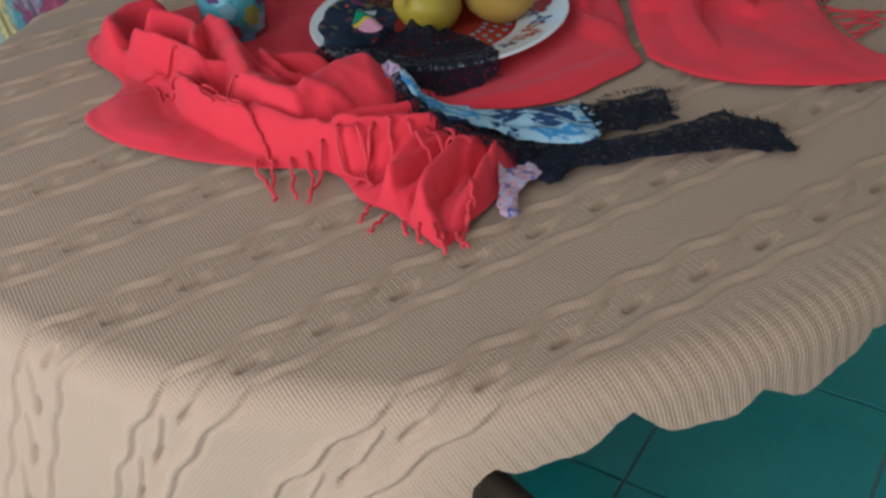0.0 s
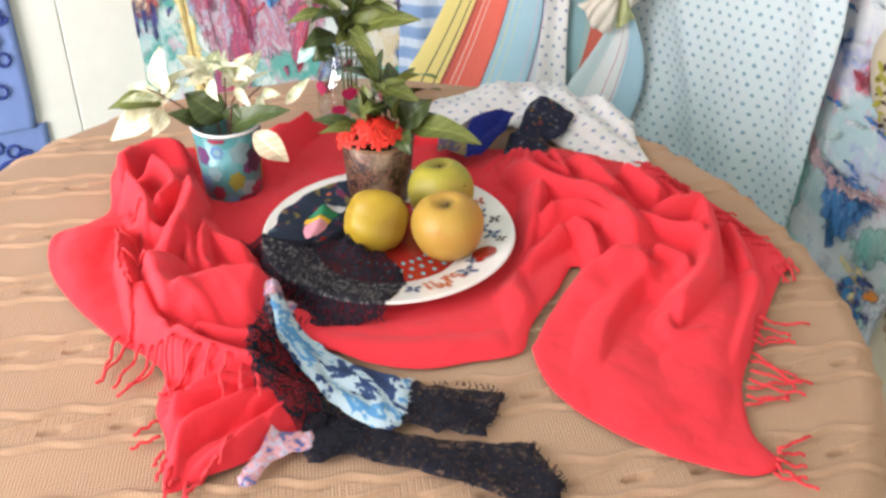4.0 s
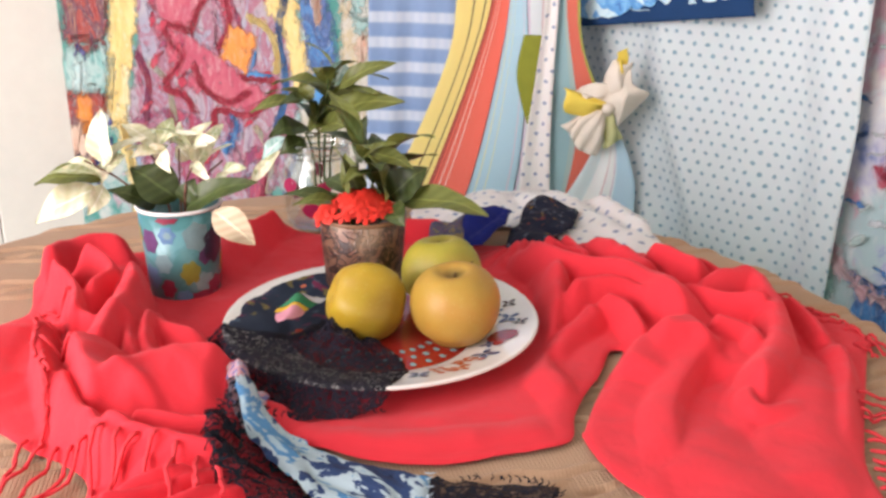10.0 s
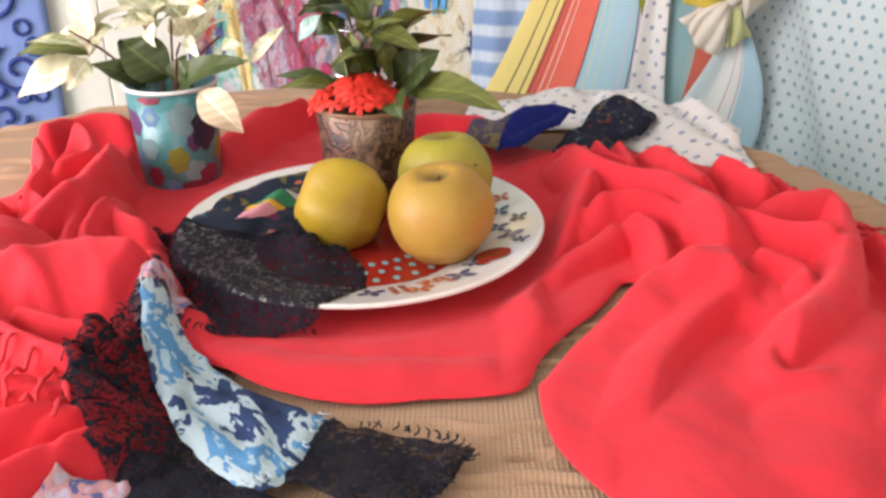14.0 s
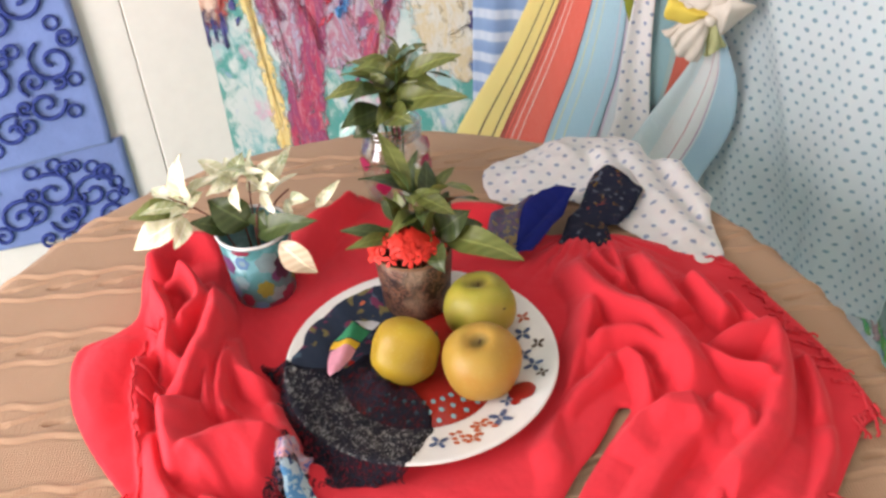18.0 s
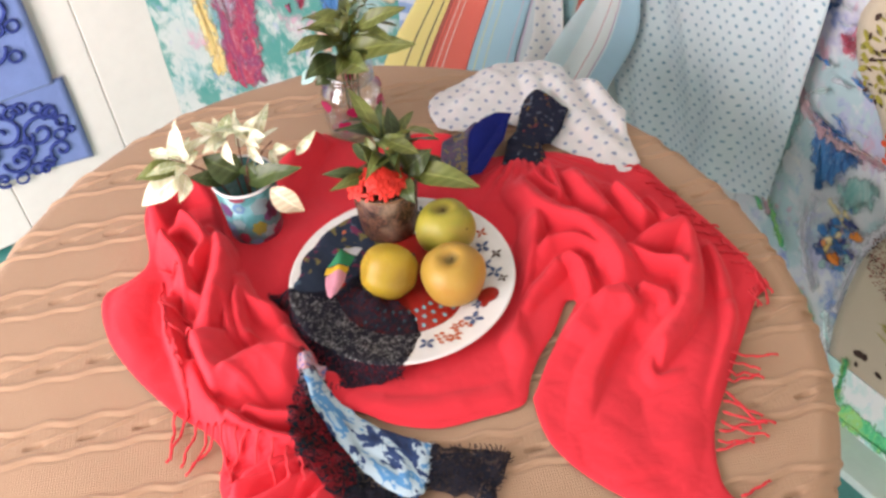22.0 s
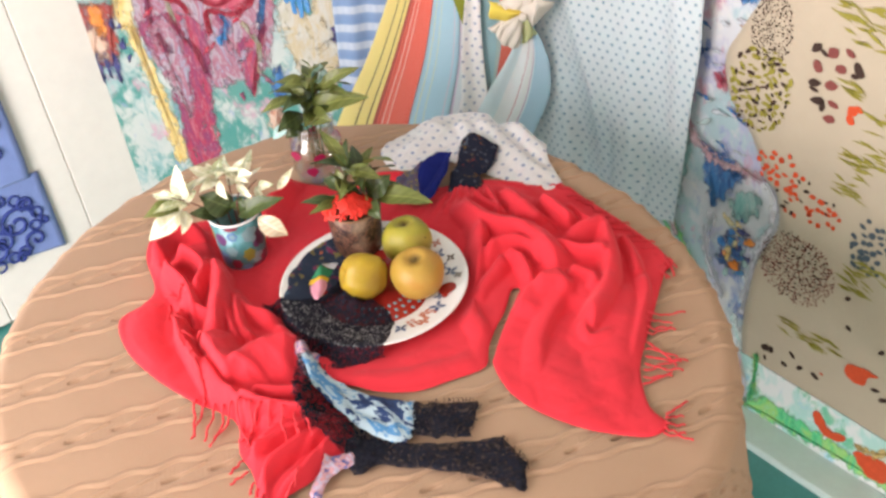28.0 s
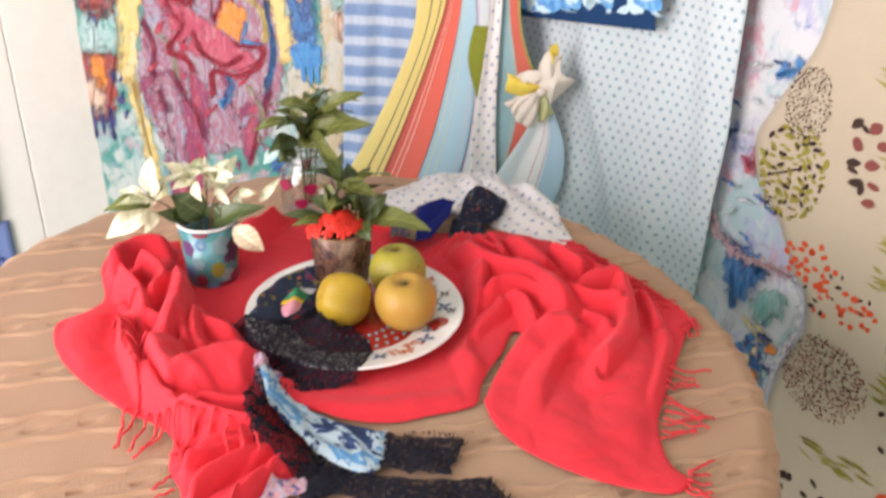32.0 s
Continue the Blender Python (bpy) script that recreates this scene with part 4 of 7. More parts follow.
M["pastel"] = wash("pastel_painted_cloth", (0.50, 0.53, 0.56), (0.64, 0.65, 0.66), [(8.0, 2.0, 0.50, (0.34, 0.50, 0.52)), (9.0, 5.0, 0.52, (0.42, 0.42, 0.58)), (11.0, 9.0, 0.57, (0.58, 0.30, 0.36)), (13.0, 4.0, 0.60, (0.12, 0.20, 0.45)), (14.0, 14.0, 0.62, (0.66, 0.64, 0.60))])
M["s_green"] = paint("green_paint", [(0.03, 0.40, 0.16), (0.06, 0.55, 0.24), (0.30, 0.60, 0.16), (0.20, 0.62, 0.40)], 20)
M["s_white"] = paint("white_aqua_paint", [(0.80, 0.86, 0.84), (0.45, 0.78, 0.72), (0.86, 0.88, 0.86), (0.60, 0.80, 0.76)], 16)
M["s_grey"] = paint("grey_lilac_paint", [(0.50, 0.52, 0.55), (0.62, 0.60, 0.64), (0.44, 0.52, 0.54)], 14)
M["p_rose"] = paint("rose_paint", [(0.52, 0.28, 0.32), (0.58, 0.42, 0.44), (0.50, 0.22, 0.28)], 22)
pastel = group_of("pastel_curtain", "pastel painted curtain in blue, pink and aqua strokes", "curtain")
hang("drape", M["pastel"], RIGHT, [(-0.48, 1.9), (-0.20, 1.0), (-0.20, 0.30), (-0.20, 0.03)], [(0.10, 1.9), (0.10, 1.0), (0.13, 0.30), (0.15, 0.03)], 0.0, [(1.0, 0.004, 0.2)], 40, 50, parent=pastel)


def smear(mat, pts, out=1, wob=0.004, parent=None):
    return patch("painted_shape", RIGHT, pts, M[mat], 0.008 + 0.0007 * out, parent or pastel, wob, soft_edge=True)


def streak(mat, pts, width, out=2, parent=None, dry=True):
    """One long brush stroke on the wall's cloths."""
    c = curve_points(pts, 6)
    d = np.gradient(c, axis=0)
    d = d / (np.hypot(d[:, :1], d[:, 1:]) + 1e-9)
    nrm = np.stack([-d[:, 1], d[:, 0]], 1) * (width / 2 * (0.55 + 0.45 * np.sin(np.linspace(0.15, 3.0, len(c)))))[:, None]
    return patch("painted_line", RIGHT, np.vstack([c + nrm, (c - nrm)[::-1]]), M[mat], 0.008 + 0.0007 * out, parent or pastel, 0.002 if dry else 0.0006, smooth_n=0, soft_edge=dry)


smear("p_sky", [(-0.025, 0.951), (0.008, 0.984), (0.041, 0.989), (0.027, 0.967), (-0.004, 0.95)], 2)
smear("p_blue", [(-0.077, 0.637), (-0.044, 0.617), (0.03, 0.608), (0.012, 0.563), (-0.03, 0.502), (-0.051, 0.554)], 1, 0.008)
smear("p_teal", [(-0.125, 0.66), (-0.097, 0.643), (-0.103, 0.55), (-0.12, 0.455), (-0.136, 0.469), (-0.133, 0.556)], 1, 0.006)
streak("p_rose", [(-0.121, 0.698), (-0.093, 0.645), (-0.044, 0.613), (0.019, 0.616), (0.075, 0.615)], 0.020, 3)
streak("p_pink", [(-0.057, 0.797), (-0.04, 0.773), (-0.036, 0.814)], 0.018, 2)
streak("s_grey", [(0.085, 0.611), (0.11, 0.584), (0.11, 0.514), (0.085, 0.436), (0.076, 0.352), (0.075, 0.268)], 0.022, 3)
streak("s_grey", [(-0.027, 0.482), (-0.039, 0.409), (-0.009, 0.335), (0.025, 0.284)], 0.016, 3)
smear("p_teal", [(0.012, 0.544), (0.054, 0.575), (0.075, 0.556), (0.054, 0.509), (0.021, 0.502)], 2, 0.006)
streak("s_green", [(-0.016, 0.258), (0.016, 0.229), (0.042, 0.196)], 0.022, 2)
streak("s_green", [(-0.134, 0.425), (-0.096, 0.377), (-0.062, 0.326)], 0.016, 2)
streak("s_white", [(0.053, 0.253), (0.073, 0.205), (0.087, 0.163)], 0.020, 2)
streak("p_rose", [(-0.145, 0.425), (-0.123, 0.408), (-0.112, 0.38)], 0.012, 3)
streak("s_green", [(-0.191, 0.421), (-0.149, 0.406), (-0.13, 0.382)], 0.014, 3)
rng = random.Random(8)
mid, ru, rz = (0.034, 0.428), 0.034, 0.078
for k in range(46):
    a, r = rng.uniform(0, math.tau), math.sqrt(rng.random())
    u, z, size, t = mid[0] + ru * r * math.cos(a), mid[1] + rz * r * math.sin(a), rng.uniform(0.006, 0.013), rng.uniform(0, 3.1)
    mat = ("p_sky", "p_teal", "p_navy", "p_yellow", "p_blue", "p_yellow", "p_teal", "p_orange", "p_navy")[k % 9] if u > mid[0] - 0.004 or k % 3 else "p_sky"
    smear(mat, [(u + size * math.cos(t + q) * (1.5 if q in (0, 3.1) else 0.7), z + size * math.sin(t + q)) for q in (0, 1.2, 2.3, 3.1, 4.4)], rng.uniform(3.1, 3.9), 0.003)
for k in range(26):
    u, z, size, t = rng.uniform(-0.115, 0.022), rng.uniform(0.60, 0.98), rng.uniform(0.007, 0.014), rng.uniform(-0.6, 0.9)
    smear(("p_blue", "s_grey", "p_peach", "p_pale", "p_sky", "s_grey")[k % 6], [(u + size * 1.7 * math.cos(t), z + size * 1.7 * math.sin(t)), (u - size * 0.4 * math.sin(t), z + size * 0.4 * math.cos(t)), (u - size * 1.5 * math.cos(t), z - size * 1.5 * math.sin(t)), (u + size * 0.4 * math.sin(t), z - size * 0.4 * math.cos(t))], rng.uniform(1.2, 2.9), 0.003)

M["cream_cloth"] = woven("cream_printed_cloth", (0.50, 0.42, 0.31), 900, 0.12, 0.2)
M["ink_dark"] = plain("dark_brown_ink", (0.055, 0.030, 0.022), 0.85, 0.4, 200)
M["ink_maroon"] = plain("maroon_ink", (0.24, 0.065, 0.055), 0.85, 0.3, 200)
M["ink_orange"] = plain("orange_red_ink", (0.70, 0.09, 0.03), 0.85, 0.3, 100)
M["ink_olive"] = plain("olive_ink", (0.32, 0.28, 0.05), 0.85, 0.4, 120)
M["ink_slate"] = plain("slate_ink", (0.08, 0.11, 0.13), 0.85, 0.3, 120)
printed = group_of("printed_cloth", "cream cloth hand-printed with dark dots, orange spots and olive strokes", "cloth")
EDGE = [(0.085, 1.9), (0.078, 1.6), (0.070, 1.35), (0.058, 1.18), (0.048, 1.08), (0.038, 1.018), (0.015, 0.967), (-0.017, 0.899), (-0.04, 0.838), (-0.019, 0.764), (0.022, 0.722), (0.051, 0.68), (0.078, 0.626), (0.107, 0.602), (0.122, 0.531), (0.094, 0.441), (0.085, 0.357), (0.083, 0.249), (0.093, 0.167), (0.098, 0.1)]
hang("cloth", M["cream_cloth"], RIGHT, EDGE, [(0.95, z) for _, z in EDGE], 0.014, (), 50, 90, parent=printed)
M["band"] = wash("green_white_painted_band", (0.66, 0.70, 0.68), (0.76, 0.78, 0.76), [(12.0, 2.0, 0.47, (0.36, 0.66, 0.60)), (16.0, 6.0, 0.55, (0.10, 0.50, 0.28)), (15.0, 9.0, 0.60, (0.30, 0.58, 0.70))])
hang("hem", M["band"], RIGHT, [(0.09, 0.172), (0.117, 0.093), (0.131, 0.014)], [(0.95, 0.155), (0.95, 0.09), (0.95, 0.035)], 0.0175, (), 50, 20, parent=printed)


def inked(mat, spots, squash=0.7, seed=1):
    spots = [(u, z, r * 1.05) for u, z, r in spots]
    return blots("print_dot", RIGHT, M[mat], 0.0165, printed, spots, squash, seed)


inked("ink_dark", scatter(190, 0.045, 0.919, 0.040, 0.068, 0.0018, 0.0036, 3), 0.5)
inked("ink_olive", scatter(70, 0.041, 0.804, 0.062, 0.085, 0.005, 0.010, 5), 0.5)
inked("ink_dark", scatter(40, 0.036, 0.802, 0.060, 0.085, 0.004, 0.0085, 4), 0.5)
inked("ink_maroon", scatter(300, 0.176, 0.457, 0.080, 0.080, 0.0022, 0.0042, 7), 0.5)
inked("ink_dark", scatter(150, 0.166, 0.462, 0.072, 0.078, 0.0020, 0.0036, 6), 0.5)
inked("ink_orange", scatter(24, 0.103, 0.662, 0.055, 0.040, 0.005, 0.0075, 8), 0.8)
inked("ink_orange", scatter(22, 0.174, 0.607, 0.062, 0.040, 0.005, 0.0075, 18), 0.8)
inked("ink_dark", scatter(12, 0.163, 0.621, 0.075, 0.045, 0.004, 0.007, 28), 0.6)
inked("ink_slate", scatter(34, 0.303, 0.582, 0.040, 0.060, 0.005, 0.0085, 10), 0.8)
inked("ink_maroon", [(0.161, 0.917, 0.011), (0.19, 0.926, 0.011), (0.139, 0.885, 0.011), (0.179, 0.894, 0.011), (0.169, 0.859, 0.011), (0.178, 0.827, 0.011), (0.176, 0.798, 0.011)], 0.75)
inked("ink_dark", [(0.131, 0.917, 0.011), (0.146, 0.912, 0.01), (0.21, 0.902, 0.013), (0.205, 0.89, 0.008), (0.139, 0.854, 0.011), (0.139, 0.842, 0.01), (0.149, 0.824, 0.013), (0.16, 0.816, 0.012), (0.144, 0.223, 0.012), (0.158, 0.225, 0.01), (0.205, 0.243, 0.01), (0.148, 0.195, 0.007), (0.192, 0.207, 0.008), (0.227, 0.221, 0.009), (0.261, 0.223, 0.011), (0.286, 0.452, 0.007), (0.301, 0.386, 0.007), (0.372, 0.37, 0.008), (0.381, 0.274, 0.01), (0.401, 0.261, 0.01)], 0.6)
inked("ink_orange", [(0.214, 0.828, 0.01), (0.225, 0.835, 0.009), (0.214, 0.811, 0.009), (0.273, 0.238, 0.004)], 0.8)
streak("ink_dark", [(-0.018, 0.776), (0.02, 0.796), (0.069, 0.823)], 0.0045, 12, printed, False)


def hatch(u, z, w, h, n, seed):
    """Olive brush strokes."""
    rng = random.Random(seed)
    for k in range(n):
        bm = bmesh.new()
        a, b = u + rng.uniform(-w, w), z + rng.uniform(-h, h)
        ln, wd, ang = rng.uniform(0.02, 0.05), rng.uniform(0.0015, 0.004), rng.uniform(-0.5, 0.2)
        c, s = math.cos(ang), math.sin(ang)
        q = [(-ln / 2, -wd * 0.2), (0, -wd), (ln / 2, 0), (0, wd)]
        bm.faces.new([bm.verts.new(RIGHT.at(a + x * c - y * s, b + x * s + y * c, 0.0168)) for x, y in q])
        part("print_stroke", bm, M["ink_olive"], printed, smooth=False)


hatch(0.205, 0.982, 0.045, 0.035, 26, 1)
hatch(0.240, 0.709, 0.022, 0.045, 26, 2)
hatch(0.230, 0.312, 0.060, 0.018, 24, 3)
hatch(0.311, 0.509, 0.040, 0.040, 24, 4)
hatch(0.264, 0.800, 0.025, 0.060, 16, 5)
hatch(0.202, 0.866, 0.020, 0.015, 8, 6)
patch("print_shape", RIGHT, [(0.313, 0.287), (0.331, 0.306), (0.377, 0.312), (0.361, 0.288), (0.353, 0.266), (0.328, 0.269)], M["ink_orange"], 0.0175, printed, 0.003)
patch("print_shape", RIGHT, [(0.279, 0.116), (0.29, 0.139), (0.317, 0.109), (0.354, 0.114), (0.349, 0.094), (0.313, 0.085)], M["ink_orange"], 0.0200, printed, 0.003)
patch("print_shape", RIGHT, [(0.38, 0.09), (0.411, 0.105), (0.445, 0.11), (0.457, 0.061), (0.425, 0.044), (0.392, 0.068)], M["ink_orange"], 0.0200, printed, 0.003)
patch("print_shape", RIGHT, [(0.374, 0.106), (0.407, 0.124), (0.438, 0.143), (0.443, 0.118), (0.411, 0.105)], M["p_yellow"], 0.0205, printed, 0.003, soft_edge=True)
patch("print_shape", RIGHT, [(0.125, 0.038), (0.166, 0.084), (0.223, 0.084), (0.303, 0.083), (0.38, 0.078), (0.454, 0.072), (0.462, 0.039), (0.39, 0.036), (0.312, 0.037), (0.233, 0.031), (0.143, 0.025)], M["s_green"], 0.0195, printed, 0.004, soft_edge=True)
patch("print_shape", RIGHT, [(0.123, 0.177), (0.135, 0.192), (0.142, 0.125), (0.143, 0.073), (0.131, 0.056), (0.128, 0.115)], M["s_green"], 0.0200, printed, 0.004, soft_edge=True)

# The blue embroidered cloth hung on the door.
M["blue_linen"] = woven("blue_linen", (0.22, 0.31, 0.62), 700, 0.3, 0.3)
M["blue_cord"] = plain("dark_blue_cord", (0.035, 0.06, 0.26), 0.8, 0.3, 150)
emb = group_of("embroidered_cloth", "blue linen cloth with dark blue scrolled embroidery, hung on the door", "cloth")
hang("upper_layer", M["blue_linen"], LEFT, [(-0.75, 1.7), (-0.75, 0.42)], [(-0.05, 1.7), (-0.050, 0.60), (-0.056, 0.40)], 0.016, [(2, 0.003, 0.1)], 40, 30, parent=emb)
hang("lower_layer", M["blue_linen"], LEFT, [(-0.75, 0.44), (-0.75, 0.27)], [(-0.032, 0.405), (-0.036, 0.166)], 0.008, [(2, 0.002, 0.3)], 40, 20, parent=emb)


def scroll(u, z, size, turns, start, flip=1):
    pts = []
    for i in range(26):
        s = i / 25
        a = start + flip * turns * math.tau * s
        r = size * (1 - 0.86 * s)
        pts.append(LEFT.at(u + r * math.cos(a), z + r * math.sin(a), 0.021 if z > 0.43 else 0.013))
    return pts


def ring(u, z, r, n=14):
    return [LEFT.at(u + r * math.cos(i * math.tau / n), z + r * math.sin(i * math.tau / n), 0.021 if z > 0.43 else 0.013) for i in range(n + 1)]


rng = random.Random(5)
for k, (u, z, s, tn, st, fl) in enumerate([(-0.13, 0.29, 0.05, 1.4, 0, 1), (-0.21, 0.32, 0.05, 1.3, 2, -1), (-0.29, 0.28, 0.045, 1.4, 1, 1), (-0.10, 0.225, 0.03, 1.2, 4, -1), (-0.20, 0.24, 0.035, 1.2, 3, 1), (-0.38, 0.31, 0.05, 1.3, 2, -1), (-0.12, 0.62, 0.05, 1.4, 2, 1), (-0.16, 0.53, 0.04, 1.3, 0, -1), (-0.25, 0.60, 0.05, 1.3, 3, -1), (-0.24, 0.49, 0.04, 1.3, 1, 1), (-0.15, 0.76, 0.05, 1.4, 1, -1), (-0.26, 0.72, 0.05, 1.3, 5, 1)]):
    part("scroll", tube(scroll(u, z, s, tn, st, fl), 0.0046, 6), M["blue_cord"], emb)
    part("scroll", tube(scroll(u - 0.05, z - 0.035, s * 0.62, tn, st + 2.2, -fl), 0.0042, 6), M["blue_cord"], emb)
    part("scroll", tube(scroll(u + 0.038, z + 0.045, s * 0.45, tn, st + 4.0, -fl), 0.0040, 6), M["blue_cord"], emb)
for u, z in [(-0.09, 0.33), (-0.115, 0.355), (-0.15, 0.37), (-0.19, 0.385), (-0.075, 0.30), (-0.09, 0.265), (-0.24, 0.38), (-0.14, 0.205), (-0.17, 0.20), (-0.21, 0.19), (-0.09, 0.57), (-0.085, 0.66), (-0.10, 0.70), (-0.19, 0.66), (-0.11, 0.50)]:
    part("eyelet", tube(ring(u, z, 0.014), 0.0034, 5), M["blue_cord"], emb)

# ---- the table ----
TOP, TR, TC = 0.75, 0.455, (0.003, 0.036)
table = group_of("round_table", "round wooden table under a knitted cloth", "table")
part("tabletop", lathe([(0, 0.708), (TR - 0.018, 0.708), (TR, 0.714), (TR, 0.734), (TR - 0.018, 0.742), (0, 0.742)], 96, (TC[0], TC[1], 0)), M["wood_dark"], table)
part("column", lathe([(0, 0.05), (0.05, 0.05), (0.055, 0.1), (0.038, 0.3), (0.045, 0.55), (0.07, 0.708), (0, 0.708)], 32, (TC[0], TC[1], 0)), M["wood_dark"], table)
for k in range(4):
    a = k * math.pi / 2 + 0.4
    c, s = math.cos(a), math.sin(a)
    part("foot", tube([(TC[0] + c * r, TC[1] + s * r, z) for r, z in ((0.03, 0.12), (0.15, 0.09), (0.27, 0.04), (0.33, 0.022))], 0.022, 10), M["wood_dark"], table)

SLOPE = 0.15
PC, PR, PZ = (0.049, 0.092), 0.1405, 0.7535  # the plate: centre, radius, foot


def cable(x, y):
    """The relief of the knitted cables over the flat cloth."""
    c, s = math.cos(SLOPE), math.sin(SLOPE)
    v, w = x * c + y * s, -x * s + y * c
    gap = 0.112
    w = w + 0.004 * np.sin(v * 9)
    q = np.mod(w + 0.395 + gap / 2, gap) - gap / 2
    ln = 0.0613
    cell = v + 0.0725 - ln * np.round((v + 0.0725) / ln)
    along = np.mod(cell, ln)
    inner = 1 / (1 + np.exp((np.abs(q) - 0.0165) / 0.0010))
    out = inner * (-0.0008 + 0.00014 * np.sin(math.tau * v / 0.0058))
    upper = 0.0225 + 0.0028 * np.cos(math.tau * (cell - 0.010) / ln)
    lower = -0.0215 + 0.0020 * np.cos(math.tau * cell / ln)
    for mid in (upper, lower):
        out = out + 0.0028 * np.exp(-((q - mid) / 0.0034) ** 2) - 0.0018 * np.exp(-((q - mid + 0.0054) / 0.0017) ** 2)
    lip = -0.001 + 0.0105 * (along / 0.043) ** 1.3
    shown = 1 / (1 + np.exp((0.006 - along) / 0.0015)) / (1 + np.exp((along - 0.045) / 0.0015))
    out = out + shown * (0.0026 * np.exp(-((q - lip) / 0.0026) ** 2) - 0.0010 * np.exp(-((q - lip + 0.0046) / 0.0020) ** 2))
    out = out - 0.0064 * np.exp(-((q + 0.0038 - 0.12 * cell) / 0.0028) ** 2 - (cell / 0.0115) ** 4)
    border = 1 / (1 + np.exp((w + 0.438) / 0.004))
    ribs = 0.0003 * np.sin(math.tau * (v + 0.006 * np.sin(w * 24 + v * 9)) / 0.0125)
    return out * (1 - border) + ribs * border


def reach(ang):
    """The table's edge under the cloth, by direction."""
    d = np.degrees(ang) % 360
    k = np.array([-60, -40, -10, 20, 45, 70, 95, 120, 150, 180, 205, 228, 245, 270, 300, 320, 350, 380])
    v = np.array([0.530, 0.562, 0.538, 0.523, 0.525, 0.548, 0.558, 0.552, 0.535, 0.510, 0.492, 0.478, 0.482, 0.500, 0.530, 0.562, 0.538, 0.523])
    smooth = sum(np.interp(d + o, k, v) for o in (-14, -7, 0, 7, 14)) / 5
    return smooth


def tablecloth():
    na, bend = 1800, 0.03
    ang = np.linspace(0, math.tau, na, endpoint=False)
    r0 = reach(ang) - bend * 0.6
    # how far the cloth hangs over, by direction
    deg = np.degrees(ang) % 360
    hang_by = np.interp(deg, [0, 60, 120, 200, 225, 243, 251, 262, 275, 286, 290, 297, 304, 330, 360], [0.30, 0.2, 0.2, 0.40, 0.40, 0.38, 0.090, 0.055, 0.070, 0.055, 0.06, 0.21, 0.25, 0.28, 0.30])
    hang_by = hang_by + 0.020 * (np.abs(np.sin(ang * 17 + 0.4)) - 0.5) + 0.003 * np.sin(ang * 61 + 1)
    limit = r0 + hang_by
    share = np.concatenate([np.linspace(0.03, 0.30, 70), np.linspace(0.304, 1.0, 250)])
    flat_top = share[:, None] * r0[None, :]
    k = np.linspace(0, 1, 190)[1:]
    flat_side = r0[None, :] + k[:, None] * 0.42
    r = np.vstack([flat_top, flat_side])
    r = np.minimum(r, limit[None, :])
    a = np.broadcast_to(ang, r.shape)
    fx, fy = TC[0] + r * np.cos(a), TC[1] + r * np.sin(a)
    over = np.clip(r - r0, 0, None)
    turn = np.clip(over / bend, 0, math.pi / 2)
    rr = np.where(over > 0, r0 + bend * np.sin(turn), r)
    down = np.where(over > 0, bend * (1 - np.cos(turn)) + np.clip(over - bend * math.pi / 2, 0, None), 0)
    depth = np.clip(over - 0.05, 0, None)
    wave = (0.030 * np.sin(a * 9 + 0.6) + 0.018 * np.sin(a * 16 + 2.0)) * np.clip(depth / 0.25, 0, 1)
    rr = rr + wave + depth * 0.10
    press = 1 - np.exp(-(np.hypot(fx - PC[0], fy - PC[1]) / 0.13) ** 6)
    h = cable(fx, fy) * press + 0.0006 * waver(fx, fy, 25) * press
    rr, z = rr + h * np.sin(turn), TOP - down + h * np.cos(turn)
    x, y = TC[0] + rr * np.cos(a), TC[1] + rr * np.sin(a)
    verts = np.stack([x, y, z], -1).reshape(-1, 3)
    c, s = math.cos(SLOPE), math.sin(SLOPE)
    uv = np.stack([fx * c + fy * s, -fx * s + fy * c], -1).reshape(-1, 2)
    i, j = np.nonzero(r[1:] - r[:-1] > 1e-6)
    nxt = (j + 1) % na
    faces = np.stack([i * na + j, i * na + nxt, (i + 1) * na + nxt, (i + 1) * na + j], 1)[:, ::-1]
    used = np.unique(faces)
    remap = -np.ones(len(verts), int)
    remap[used] = np.arange(len(used))
    verts, uv, faces = verts[used], uv[used], remap[faces]
    ob = from_lists("tablecloth", verts.tolist(), faces.tolist(), M["knit"], None, "", uv)
    return tagged(ob, "beige cable-knitted tablecloth with a ribbed wavy border, draped over the table", "tablecloth")


tablecloth()

# ---- the red shawl ----


def folds(lines):
    """Folds along lines: (line, height at its start, at its end, reach on its right hand, reach on its left hand)."""
    made = [(curve_points(f[0], 5), *f[1:3], f[3], f[-1]) for f in lines]

    def height(x, y):
        total = np.zeros(x.shape)
        for line, a0, a1, w_right, w_left in made:
            d, s = near_line(x, y, line)
            i = np.clip((s * (len(line) - 1)).astype(int), 0, len(line) - 2)
            way = line[i + 1] - line[i]
            left = way[..., 0] * (y - line[i][..., 1]) - way[..., 1] * (x - line[i][..., 0]) > 0
            w = np.where(left, w_left, w_right)
            end = np.clip(np.minimum(s, 1 - s) * 5, 0.0, 1)
            amp = (a0 + (a1 - a0) * s) * (0.25 + 0.75 * end * end * (3 - 2 * end))
            total = total + (amp * np.clip(1 - (d / (1.5 * w)) ** 2, 0, None) ** 1.2) ** 3.5
        return total ** (1 / 3.5)
    return height


